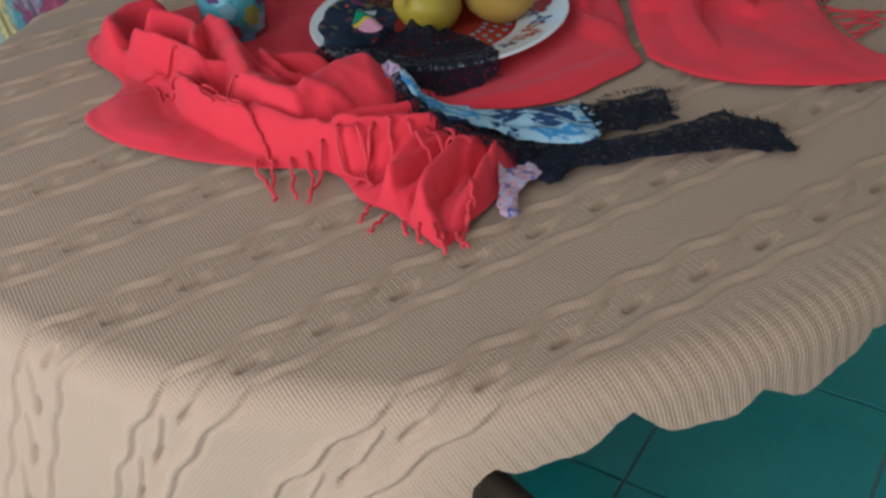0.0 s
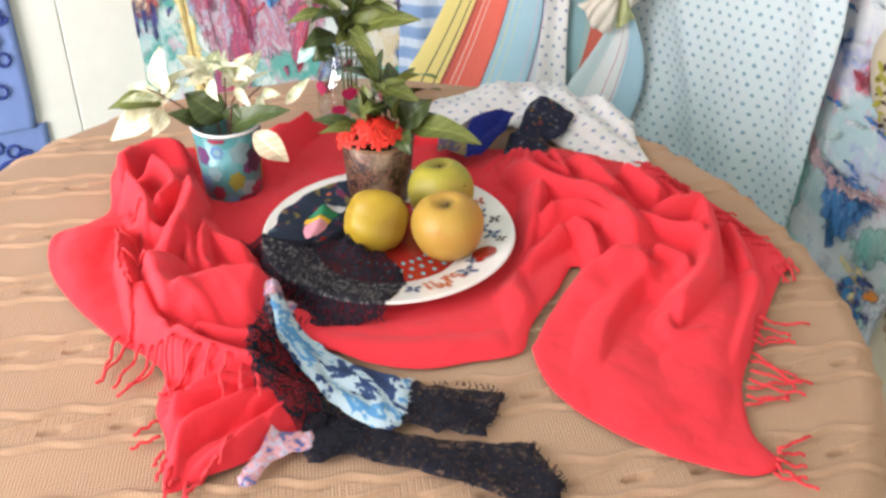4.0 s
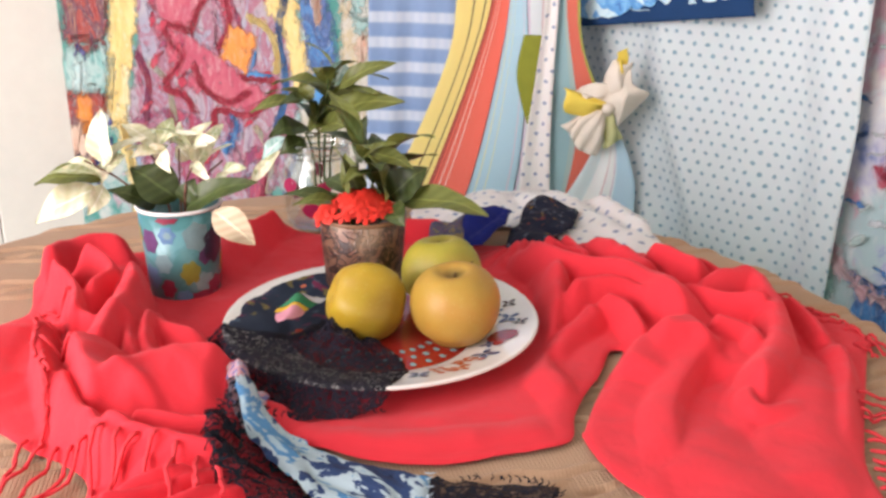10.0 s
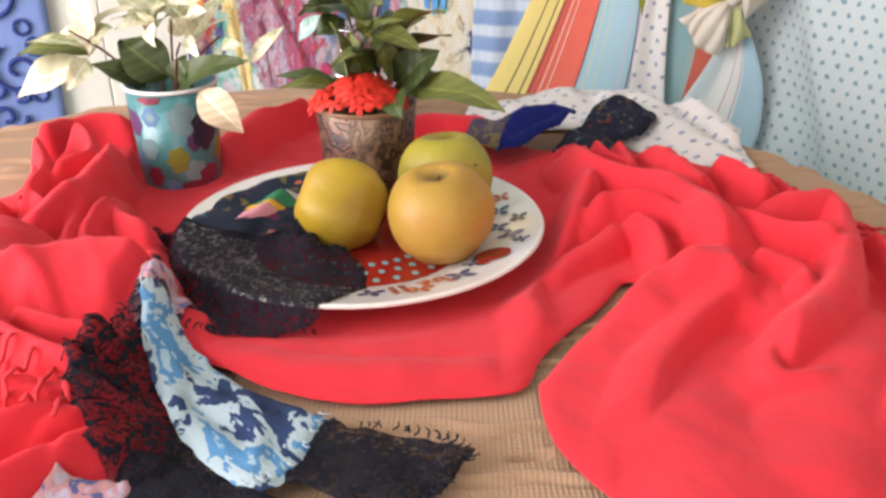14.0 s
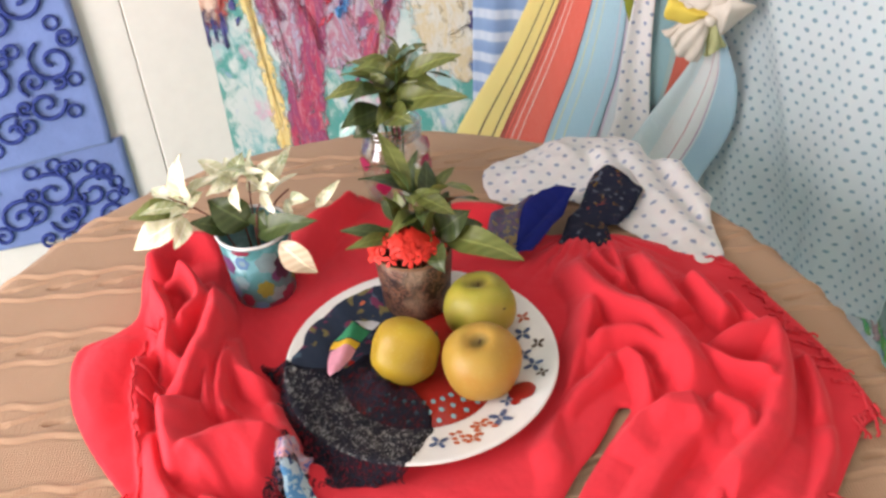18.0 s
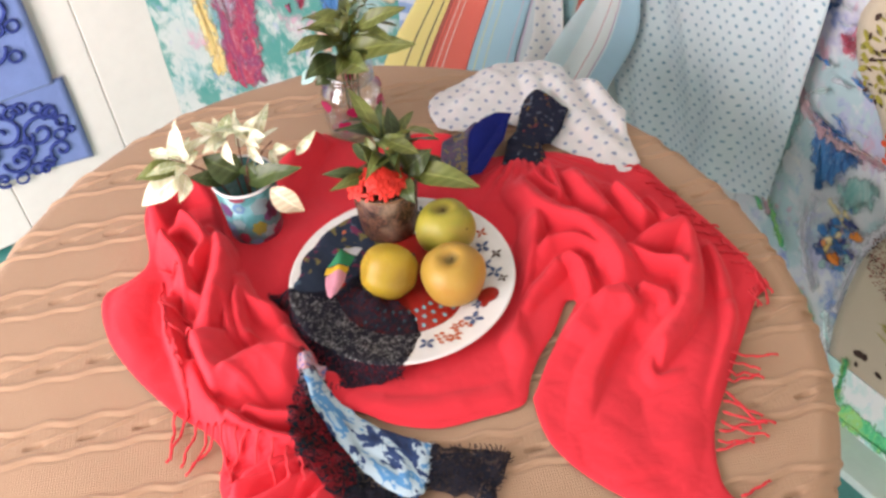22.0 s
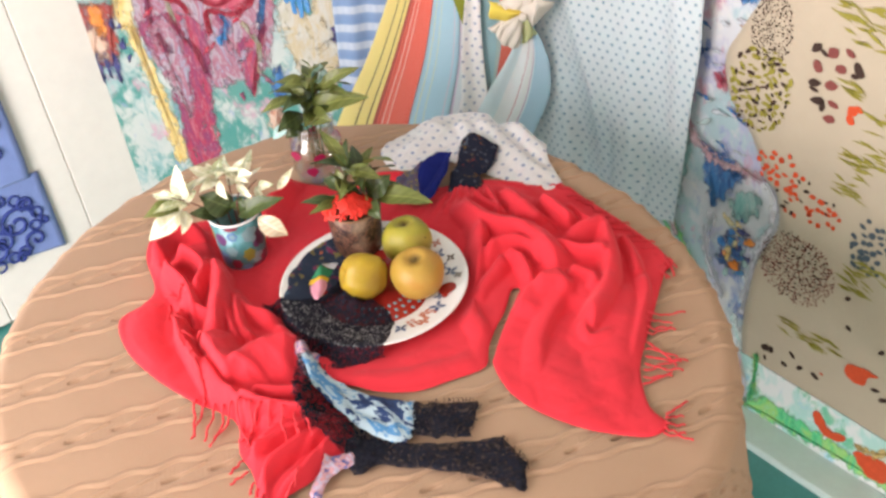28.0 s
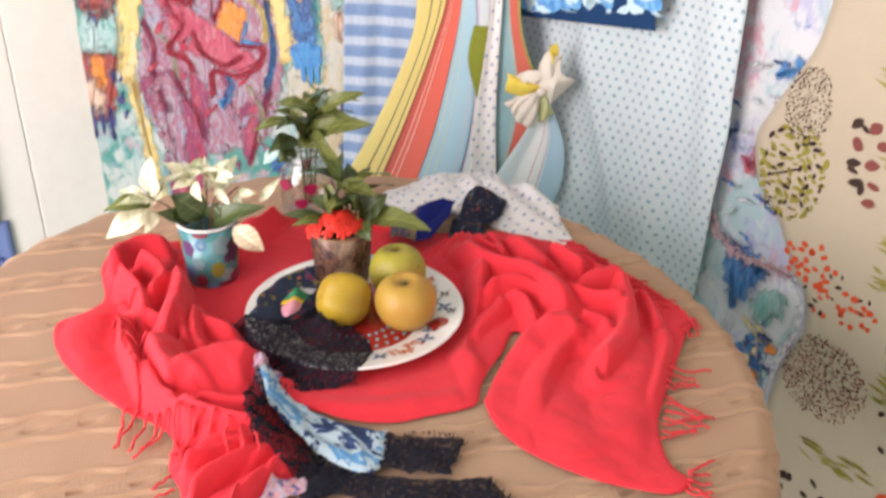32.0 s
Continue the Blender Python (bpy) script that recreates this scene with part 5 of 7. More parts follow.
def raised(outline, lift, edge):
    """A bunched patch of cloth lying higher than the rest, with a soft edge."""
    line = curve_points(outline, 4, True)

    def height(x, y):
        d, _ = near_line(x, y, np.vstack([line, line[:1]]))
        q = np.clip(np.where(inside(x, y, line), d, 0) / edge, 0, 1)
        return lift * q * q * (3 - 2 * q)
    return height


def highest(*layers):
    return lambda x, y: np.maximum.reduce([f(x, y) for f in layers])


RIGHT_FOLDS = highest(folds([
    ([(0.191, 0.272), (0.204, 0.227), (0.235, 0.186), (0.273, 0.158), (0.301, 0.128), (0.316, 0.087), (0.329, 0.055)], 0.03, 0.034, 0.012, 0.022),
    ([(0.218, 0.11), (0.24, 0.127), (0.275, 0.127), (0.297, 0.107), (0.306, 0.077)], 0.026, 0.022, 0.01, 0.007),
    ([(0.246, 0.109), (0.268, 0.096), (0.276, 0.065), (0.275, 0.04)], 0.02, 0.016, 0.008, 0.008),
    ([(0.213, 0.254), (0.222, 0.177), (0.215, 0.138), (0.199, 0.091), (0.182, 0.047), (0.184, 0.004), (0.195, -0.036), (0.195, -0.075)], 0.03, 0.01, 0.016, 0.01),
    ([(0.253, 0.107), (0.233, 0.085), (0.208, 0.059), (0.192, 0.031)], 0.018, 0.01, 0.008, 0.01),
    ([(0.246, 0.279), (0.255, 0.242), (0.26, 0.198)], 0.026, 0.022, 0.007, 0.007),
    ([(0.273, 0.273), (0.288, 0.233), (0.306, 0.191), (0.322, 0.167)], 0.034, 0.024, 0.014, 0.014)]), folds([
    ([(0.328, 0.233), (0.346, 0.19), (0.366, 0.148)], 0.03, 0.026, 0.008, 0.016),
    ([(0.365, 0.212), (0.385, 0.171), (0.402, 0.142)], 0.022, 0.016, 0.007, 0.008),
    ([(0.222, 0.272), (0.243, 0.235), (0.267, 0.208)], 0.026, 0.02, 0.006, 0.007),
    ([(0.328, 0.102), (0.351, 0.122), (0.386, 0.139), (0.409, 0.144), (0.415, 0.111), (0.409, 0.064), (0.397, 0.017), (0.373, -0.025), (0.347, -0.054), (0.336, -0.073)], 0.03, 0.018, 0.02, 0.008),
    ([(0.316, 0.121), (0.348, 0.092), (0.38, 0.08), (0.402, 0.071)], 0.024, 0.028, 0.007, 0.01),
    ([(0.339, 0.03), (0.311, -0.002), (0.284, -0.04), (0.266, -0.083), (0.254, -0.147)], 0.022, 0.005, 0.018, 0.008),
    ([(0.239, -0.013), (0.265, 0.022), (0.3, 0.038), (0.331, 0.046)], 0.018, 0.024, 0.04, 0.007)]), folds([
    ([(0.331, 0.046), (0.351, 0.041), (0.368, 0.03), (0.363, 0.003)], 0.024, 0.014, 0.01, 0.008),
    ([(0.34, -0.04), (0.333, -0.068), (0.343, -0.079), (0.379, -0.066)], 0.014, 0.01, 0.01, 0.007),
    ([(0.432, 0.127), (0.439, 0.077), (0.435, 0.03)], 0.02, 0.012, 0.006, 0.01),
    ([(0.444, 0.041), (0.438, -0.006), (0.416, -0.062), (0.385, -0.136)], 0.014, 0.008, 0.012, 0.006),
    ([(0.401, 0.03), (0.392, -0.037), (0.365, -0.106), (0.333, -0.196)], 0.012, 0.006, 0.03, 0.02),
    ([(0.268, -0.095), (0.286, -0.154), (0.297, -0.203)], 0.004, 0.006, 0.03, 0.03)]))
LEFT_FOLDS = highest(folds([
    ([(-0.285, 0.196), (-0.279, 0.235), (-0.252, 0.259), (-0.209, 0.261)], 0.03, 0.022, 0.012, 0.016),
    ([(-0.257, 0.193), (-0.238, 0.193), (-0.213, 0.166), (-0.204, 0.142), (-0.212, 0.114), (-0.214, 0.086)], 0.036, 0.026, 0.01, 0.009),
    ([(-0.275, 0.187), (-0.256, 0.153), (-0.233, 0.121), (-0.217, 0.079), (-0.211, 0.043)], 0.032, 0.026, 0.007, 0.008),
    ([(-0.2, 0.187), (-0.18, 0.15), (-0.176, 0.109), (-0.178, 0.062), (-0.179, 0.022), (-0.182, -0.007)], 0.036, 0.026, 0.018, 0.009),
    ([(-0.168, 0.11), (-0.168, 0.062), (-0.156, 0.018), (-0.143, -0.008)], 0.022, 0.014, 0.007, 0.006),
    ([(-0.154, 0.092), (-0.152, 0.049), (-0.14, 0.009), (-0.123, -0.009)], 0.02, 0.014, 0.006, 0.008)]), folds([
    ([(-0.163, 0.124), (-0.141, 0.079), (-0.112, 0.047), (-0.082, 0.034)], 0.016, 0.016, 0.016, 0.005),
    ([(-0.197, 0.008), (-0.18, -0.03), (-0.163, -0.062), (-0.149, -0.087)], 0.034, 0.03, 0.009, 0.03),
    ([(-0.149, -0.087), (-0.134, -0.051), (-0.097, -0.037), (-0.056, -0.04)], 0.03, 0.034, 0.04, 0.01),
    ([(-0.089, 0.034), (-0.068, 0.005), (-0.056, -0.032), (-0.047, -0.082)], 0.018, 0.024, 0.016, 0.005),
    ([(-0.127, -0.105), (-0.093, -0.119), (-0.049, -0.121)], 0.02, 0.022, 0.007, 0.01),
    ([(-0.148, -0.106), (-0.115, -0.135), (-0.076, -0.151), (-0.042, -0.154)], 0.024, 0.02, 0.007, 0.01)]), folds([
    ([(-0.176, -0.095), (-0.131, -0.138), (-0.088, -0.159), (-0.041, -0.171)], 0.02, 0.016, 0.007, 0.018),
    ([(-0.244, 0.076), (-0.238, 0.032), (-0.216, -0.02), (-0.191, -0.077)], 0.024, 0.02, 0.005, 0.012),
    ([(-0.195, -0.026), (-0.172, -0.078), (-0.138, -0.123)], 0.02, 0.02, 0.012, 0.006),
    ([(-0.234, 0.108), (-0.213, 0.069), (-0.187, 0.046)], 0.024, 0.022, 0.008, 0.008),
    ([(-0.294, 0.127), (-0.293, 0.049), (-0.258, -0.023)], 0.006, 0.004, 0.02, 0.02)]), folds([
    ([(-0.085, 0.395), (-0.105, 0.345), (-0.122, 0.28), (-0.13, 0.22)], 0.044, 0.006, 0.022, 0.022),
    ([(-0.020, -0.160), (-0.084, -0.178), (-0.129, -0.210)], 0.022, 0.014, 0.006, 0.010),
    ([(-0.015, -0.175), (-0.068, -0.205), (-0.107, -0.240), (-0.114, -0.280)], 0.024, 0.012, 0.006, 0.009),
    ([(-0.005, -0.185), (-0.040, -0.220), (-0.070, -0.248), (-0.092, -0.275)], 0.020, 0.010, 0.005, 0.008),
    ([(-0.060, -0.165), (-0.108, -0.188), (-0.130, -0.228)], 0.022, 0.010, 0.005, 0.006),
    ([(-0.025, -0.205), (-0.050, -0.235), (-0.080, -0.262)], 0.018, 0.009, 0.004, 0.006),
    ([(0.02, 0.33), (0.07, 0.36), (0.13, 0.35)], 0.020, 0.018, 0.014, 0.014),
    ([(0.0, -0.085), (0.06, -0.098), (0.13, -0.092), (0.18, -0.08)], 0.004, 0.004, 0.012, 0.012)]))
LEFT_BUNCH = raised([(-0.31, 0.27), (-0.277, 0.286), (-0.219, 0.279), (-0.19, 0.186), (-0.164, 0.126), (-0.13, 0.067), (-0.081, 0.044), (-0.054, -0.012), (-0.045, -0.07), (-0.049, -0.109), (-0.043, -0.154), (-0.048, -0.169), (-0.102, -0.157), (-0.142, -0.142), (-0.182, -0.112), (-0.197, -0.077), (-0.222, -0.027), (-0.248, 0.045), (-0.256, 0.098), (-0.281, 0.155), (-0.3, 0.211)], 0.011, 0.012)
RIGHT_BUNCH = raised([(0.185, 0.317), (0.261, 0.315), (0.334, 0.257), (0.387, 0.199), (0.426, 0.15), (0.424, 0.089), (0.408, 0.024), (0.383, -0.019), (0.345, -0.075), (0.317, -0.001), (0.278, 0.009), (0.269, 0.054), (0.251, 0.093), (0.207, 0.055), (0.187, 0.001), (0.183, 0.056), (0.204, 0.144)], 0.010, 0.022)


SHAWL = [(-0.337, 0.098), (-0.318, 0.035), (-0.275, -0.025), (-0.21, -0.088), (-0.172, -0.114), (-0.146, -0.142), (-0.142, -0.188), (-0.124, -0.224), (-0.116, -0.262), (-0.108, -0.284), (-0.082, -0.268), (-0.05, -0.248), (-0.018, -0.22), (0.004, -0.205), (0.0, -0.16), (-0.02, -0.10), (0.003, -0.098), (0.042, -0.116), (0.092, -0.124), (0.142, -0.113), (0.18, -0.102), (0.192, -0.090), (0.198, -0.063), (0.212, -0.030), (0.231, 0.004), (0.246, 0.042), (0.252, 0.052), (0.262, 0.051), (0.260, 0.044), (0.239, 0.003), (0.217, -0.044), (0.203, -0.08), (0.199, -0.095), (0.211, -0.146), (0.247, -0.192), (0.297, -0.228), (0.338, -0.245), (0.374, -0.254), (0.399, -0.238), (0.384, -0.205), (0.389, -0.145), (0.411, -0.094), (0.443, -0.03), (0.478, 0.039)]
SHAWL += [(0.496, 0.066), (0.466, 0.146), (0.41, 0.246), (0.379, 0.295), (0.32, 0.315), (0.263, 0.335), (0.198, 0.335), (0.165, 0.335), (0.125, 0.375), (0.09, 0.39), (0.018, 0.37), (-0.053, 0.395), (-0.079, 0.405), (-0.10, 0.36), (-0.129, 0.335), (-0.227, 0.325), (-0.283, 0.318), (-0.312, 0.295), (-0.315, 0.243), (-0.292, 0.165), (-0.305, 0.13)]
SHAWL_EDGE = curve_points(SHAWL, 5, True)
SHAWL_LINE = curve_points(SHAWL + SHAWL[:1], 2)


def gathers(x, y):
    """Narrow pleats running together: at the tie, into the lace on the bunched side, and in the front corner."""
    total = np.zeros(x.shape)
    for cx, cy, mid, half, count, reach_out, width, tall in ((0.222, 0.352, -80, 62, 17, 0.060, 0.055, 0.006), (-0.030, -0.142, 172, 34, 24, 0.080, 0.045, 0.007), (-0.005, -0.150, 228, 36, 21, 0.095, 0.060, 0.011)):
        dx, dy = x - cx, y - cy
        r = np.hypot(dx, dy)
        off = np.angle(np.exp(1j * (np.arctan2(dy, dx) - radians(mid))))
        ph = off * count + 1.0 * waver(x, y, 26, count) + 0.5 * waver(x, y, 60, cx)
        body = np.abs(np.sin(ph)) ** 0.8 * (0.8 + 0.4 * waver(x, y, 30, 3.0))
        total = total + tall * np.clip(body, 0, None) * np.exp(-((r - reach_out) / width) ** 2) * np.clip((radians(half) - np.abs(off)) / 0.15, 0, 1)
    return total


def shawl_height(x, y):
    bunch = LEFT_BUNCH(x, y) + RIGHT_BUNCH(x, y)
    tied = 1 - 0.42 * np.exp(-((x - 0.26) / 0.11) ** 2 - ((y - 0.31) / 0.09) ** 2) - 0.45 * np.exp(-((x - 0.19) / 0.03) ** 2 - ((y + 0.03) / 0.07) ** 2)
    z = 1.12 * RIGHT_FOLDS(x, y) * tied + 1.25 * LEFT_FOLDS(x, y) + bunch
    # small creases where the cloth is gathered
    crease = 1 - np.abs(waver(x + 0.006 * waver(x, y, 60, 1.0), y, 52, 0.6))
    z = z + (0.0016 + 0.28 * bunch) * (crease - 0.5)
    z = z + gathers(x, y)
    calm = 1 / (1 + np.exp(-(np.hypot(x - PC[0], y - PC[1]) - 0.153) / 0.005))
    cup = 1 / (1 + np.exp(-(np.hypot(x + 0.152, y - 0.212) - 0.038) / 0.003))
    far, _ = near_line(x, y, SHAWL_LINE)
    q = np.clip(far / 0.016, 0, 1)
    z = z * calm * cup * (0.12 + 0.88 * q * q * (3 - 2 * q))
    z = z + 0.0016 + (0.0008 * waver(x, y, 42) + 0.0003 * waver(x, y, 120, 2.0)) * calm
    flat = 1 - 1 / (1 + np.exp(-(np.hypot(x - PC[0], y - PC[1]) - 0.150) / 0.005))
    return TOP + 0.0066 - 0.0044 * flat + np.clip(z, 0.0, None)


shawl = group_of("red_shawl", "bright red woven shawl lying in crumpled folds with knotted fringes", "shawl")
cloth("drape", SHAWL, shawl_height, M["red"], shawl, "", 0.002, 5, relax=1)


def cloth_top(x, y):
    """The height of the shawl, or of the tablecloth beyond it."""
    a, b = np.array([x]), np.array([y])
    return float(shawl_height(a, b)[0]) if inside(a, b, SHAWL_EDGE)[0] else TOP + 0.0045


def tassel(x, y, ang, length, curl, seed):
    """One knotted fringe strand: two twisted yarns."""
    rng = random.Random(seed)
    bm = bmesh.new()
    a, px, py, spine = ang, x, y, []
    for i in range(10):
        spine.append((px, py, a))
        a += curl * 0.11 * (0.4 + 1.2 * math.sin(i * 0.9 + seed)) + rng.uniform(-0.13, 0.13)
        px, py = px + math.cos(a) * length / 9, py + math.sin(a) * length / 9
    top = [cloth_top(q[0], q[1]) for q in spine]
    for side in (-1, 1):
        pts = []
        for i, (px, py, a) in enumerate(spine):
            off = side * 0.0012 * math.sin(i * 1.6 + side)
            pts.append((px - math.sin(a) * off, py + math.cos(a) * off, max(top[max(0, i - 1):i + 2]) + 0.0016 + 0.001 * math.sin(i * 1.3 + seed)))
        tube(pts, 0.0014, 5, bm, 0.85)
    part("tassel", bm, M["red_yarn"], shawl)


rng = random.Random(11)
# the fringe along the front hem of the bunched side
for k in range(12):
    s = k / 11
    x, y = -0.205 + 0.150 * s, -0.088 - 0.076 * s - 0.006 * math.sin(math.pi * s)
    tassel(x, y, radians(-112 + 34 * s) + rng.uniform(-0.22, 0.22), rng.uniform(0.048, 0.072) * (1 - 0.35 * s), rng.uniform(-1.2, 1.2), k)
# strands lying down the long hem
for k in range(11):
    s = k / 10
    x, y = -0.272 + 0.078 * s, 0.135 - 0.205 * s
    tassel(x, y, radians(-62) + rng.uniform(-0.7, 0.5), rng.uniform(0.028, 0.050), rng.uniform(-1.6, 1.6), 30 + k)
for k in range(11):
    s = k / 10
    x, y = -0.138 + 0.075 * s, -0.20 - 0.075 * math.sin(s * 2.6)
    tassel(x, y, radians(-112) + rng.uniform(-0.35, 0.35), rng.uniform(0.016, 0.030), rng.uniform(-1, 1), 50 + k)
for k in range(11):
    s = k / 10
    x, y = 0.386 + 0.042 * s, -0.170 + 0.125 * s
    tassel(x, y, radians(-8) + rng.uniform(-0.5, 0.5), rng.uniform(0.034, 0.058), rng.uniform(-1.8, 1.2), 70 + k)
for k in range(5):
    tassel(0.388 + 0.003 * k, -0.252 + 0.007 * k, radians(5) + rng.uniform(-0.5, 0.5), rng.uniform(0.022, 0.038), rng.uniform(-1.8, 1.8), 90 + k)
for k in range(26):
    s = k / 25
    x, y = 0.493 - 0.114 * s, 0.068 + 0.220 * s
    tassel(x, y, radians(150 if k % 2 else -62) + rng.uniform(-0.3, 0.3), rng.uniform(0.014, 0.026), rng.uniform(-1.5, 1.5), 100 + k)
for k in range(4):
    tassel(0.488 - 0.006 * k, 0.062 - 0.004 * k, radians(-75) + rng.uniform(-0.5, 0.5), rng.uniform(0.022, 0.034), rng.uniform(-2.4, 2.4), 140 + k)

# ---- the plate and what lies on it ----


def plate_z(r):
    r = np.asarray(r, float)
    return PZ + np.where(r < 0.086, 0.0075, 0.0075 + 0.0155 * np.clip((r - 0.086) / 0.0545, 0, 1) ** 0.85)


plate = group_of("plate", "white ceramic plate painted with a red centre and small flowers", "plate")
prof = [(0, 0.0015), (0.060, 0.0015), (0.066, 0.0), (0.072, 0.0), (0.078, 0.0025), (0.095, 0.006), (0.127, 0.0145), (0.1400, 0.0195), (0.1420, 0.0215), (0.1410, 0.0232), (0.1385, 0.0230)]
prof += [(r, float(plate_z(r)) - PZ) for r in (0.134, 0.122, 0.110, 0.100, 0.092, 0.087, 0.084, 0.06, 0.03, 0)]
part("body", lathe(prof, 96, (PC[0], PC[1], PZ)), M["ceramic"], plate)


def glaze(name, pts, mat, lift=0.0006, n=6, inner=3):
    """A painted shape that follows the plate."""
    e = curve_points(pts, n, True)
    c = e.mean(0)
    bm = bmesh.new()
    rings = []
    for k in range(inner, 0, -1):
        q = c + (e - c) * k / inner
        rings.append([bm.verts.new((PC[0] + u, PC[1] + v, float(plate_z(math.hypot(u, v))) + lift)) for u, v in q])
    mid = bm.verts.new((PC[0] + c[0], PC[1] + c[1], float(plate_z(math.hypot(*c))) + lift))
    for a, b in zip(rings, rings[1:]):
        for i in range(len(a)):
            k = (i + 1) % len(a)
            bm.faces.new((a[i], a[k], b[k], b[i]))
    for i in range(len(rings[-1])):
        bm.faces.new((rings[-1][i], rings[-1][(i + 1) % len(rings[-1])], mid))
    bmesh.ops.recalc_face_normals(bm, faces=bm.faces)
    part(name, bm, M[mat], plate)


def spot(u, v, ru, rv, turn=0.0, k=6):
    c, s = math.cos(turn), math.sin(turn)
    return [(u + ru * math.cos(a) * c - rv * math.sin(a) * s, v + ru * math.cos(a) * s + rv * math.sin(a) * c) for a in [i * math.tau / k for i in range(k)]]


glaze("painted_centre", [(0.086 * math.cos(a) * (1 + 0.03 * math.sin(5 * a)), 0.086 * math.sin(a)) for a in [i * math.tau / 14 for i in range(14)]], "glaze_red", 0.0005, 4, 7)
for i in range(9):
    for j in range(3):
        a, r = radians(-125 + 11 * i + 5 * (j % 2)), 0.078 - 0.013 * j
        glaze("painted_dot", spot(r * math.cos(a), r * math.sin(a), 0.0034, 0.0026, a, 5), "glaze_teal", 0.0011, 2, 1)


def sprig(a, r, mat, size=0.0075):
    """A little four-petalled flower with a stalk on the rim."""
    u, v = r * math.cos(a), r * math.sin(a)
    for k in range(4):
        t = a + k * math.pi / 2 + 0.4
        glaze("painted_petal", spot(u + size * 0.75 * math.cos(t), v + size * 0.75 * math.sin(t), size * 0.62, size * 0.34, t, 6), mat, 0.0009, 2, 1)


for a, r, mat, size in [(-74, 0.112, "glaze_blue", 0.008), (-58, 0.120, "glaze_orange", 0.007), (-50, 0.106, "glaze_orange", 0.006), (-40, 0.114, "glaze_blue", 0.0095), (-28, 0.105, "glaze_blue", 0.006), (0, 0.116, "glaze_blue", 0.008), (9, 0.106, "glaze_blue", 0.007), (14, 0.123, "glaze_brown", 0.006), (24, 0.112, "glaze_blue", 0.008), (34, 0.123, "glaze_orange", 0.006), (43, 0.110, "glaze_brown", 0.008), (60, 0.116, "glaze_blue", 0.008), (78, 0.118, "glaze_blue", 0.007), (-86, 0.124, "glaze_brown", 0.005), (-6, 0.126, "glaze_brown", 0.005), (95, 0.118, "glaze_orange", 0.007), (112, 0.116, "glaze_blue", 0.008), (130, 0.118, "glaze_orange", 0.007), (150, 0.117, "glaze_blue", 0.008)]:
    sprig(radians(a), r, mat, size)
glaze("painted_fruit", spot(0.112 * math.cos(radians(-19)), 0.112 * math.sin(radians(-19)), 0.014, 0.013, 0.3, 7), "glaze_red", 0.0010, 3, 2)
glaze("painted_stem", spot(0.113 * math.cos(radians(-27)), 0.113 * math.sin(radians(-27)), 0.005, 0.006, -0.4, 5), "glaze_red", 0.0010, 3, 1)
for a in (-66, -62, -54, -46):
    for r in (0.104, 0.112, 0.119):
        glaze("painted_dot", spot(r * math.cos(radians(a)), r * math.sin(radians(a)), 0.0036, 0.0024, radians(a + 40), 5), "glaze_orange", 0.0010, 2, 1)


def on_plate(x, y):
    r = np.hypot(x - PC[0], y - PC[1])
    rim = plate_z(np.minimum(r, PR))
    fall = np.clip((r - PR) / 0.012, 0, 1)
    return rim * (1 - fall) + np.minimum(rim, TOP + 0.0095) * fall


def lace_on_plate(x, y):
    heap = 0.024 * np.exp(-(((x - 0.014) / 0.034) ** 2 + ((y - 0.056) / 0.020) ** 2)) * (0.7 + 0.5 * waver(x, y, 160))
    return on_plate(x, y) + 0.0028 + np.clip(heap, 0, None) + 0.0012 * waver(x, y, 130, 2)


tagged(cloth("printed_rag", [(-0.086, 0.072), (-0.085, 0.100), (-0.076, 0.140), (-0.051, 0.179), (-0.018, 0.206), (0.022, 0.220), (0.030, 0.17), (0.010, 0.12), (-0.010, 0.085), (-0.05, 0.066)], lambda x, y: on_plate(x, y) + 0.0014 + 0.001 * waver(x, y, 120), M["rag"], None, "", 0.003, 6), "dark printed rag lying on the plate", "rag")
tagged(cloth("plate_lace", [(-0.120, 0.078), (-0.100, 0.083), (-0.085, 0.078), (-0.055, 0.076), (-0.025, 0.092), (-0.008, 0.12), (0.0, 0.11), (0.006, 0.085), (0.030, 0.058), (0.060, 0.040), (0.072, 0.0), (0.060, -0.035), (0.050, -0.056), (0.0, -0.066), (-0.028, -0.070), (-0.050, -0.056), (-0.064, -0.03), (-0.078, 0.01), (-0.094, 0.05)], lace_on_plate, M["lace_dense"], None, "", 0.0028, 6, ragged=0.002), "black lace draped over the plate and down onto the shawl", "lace")


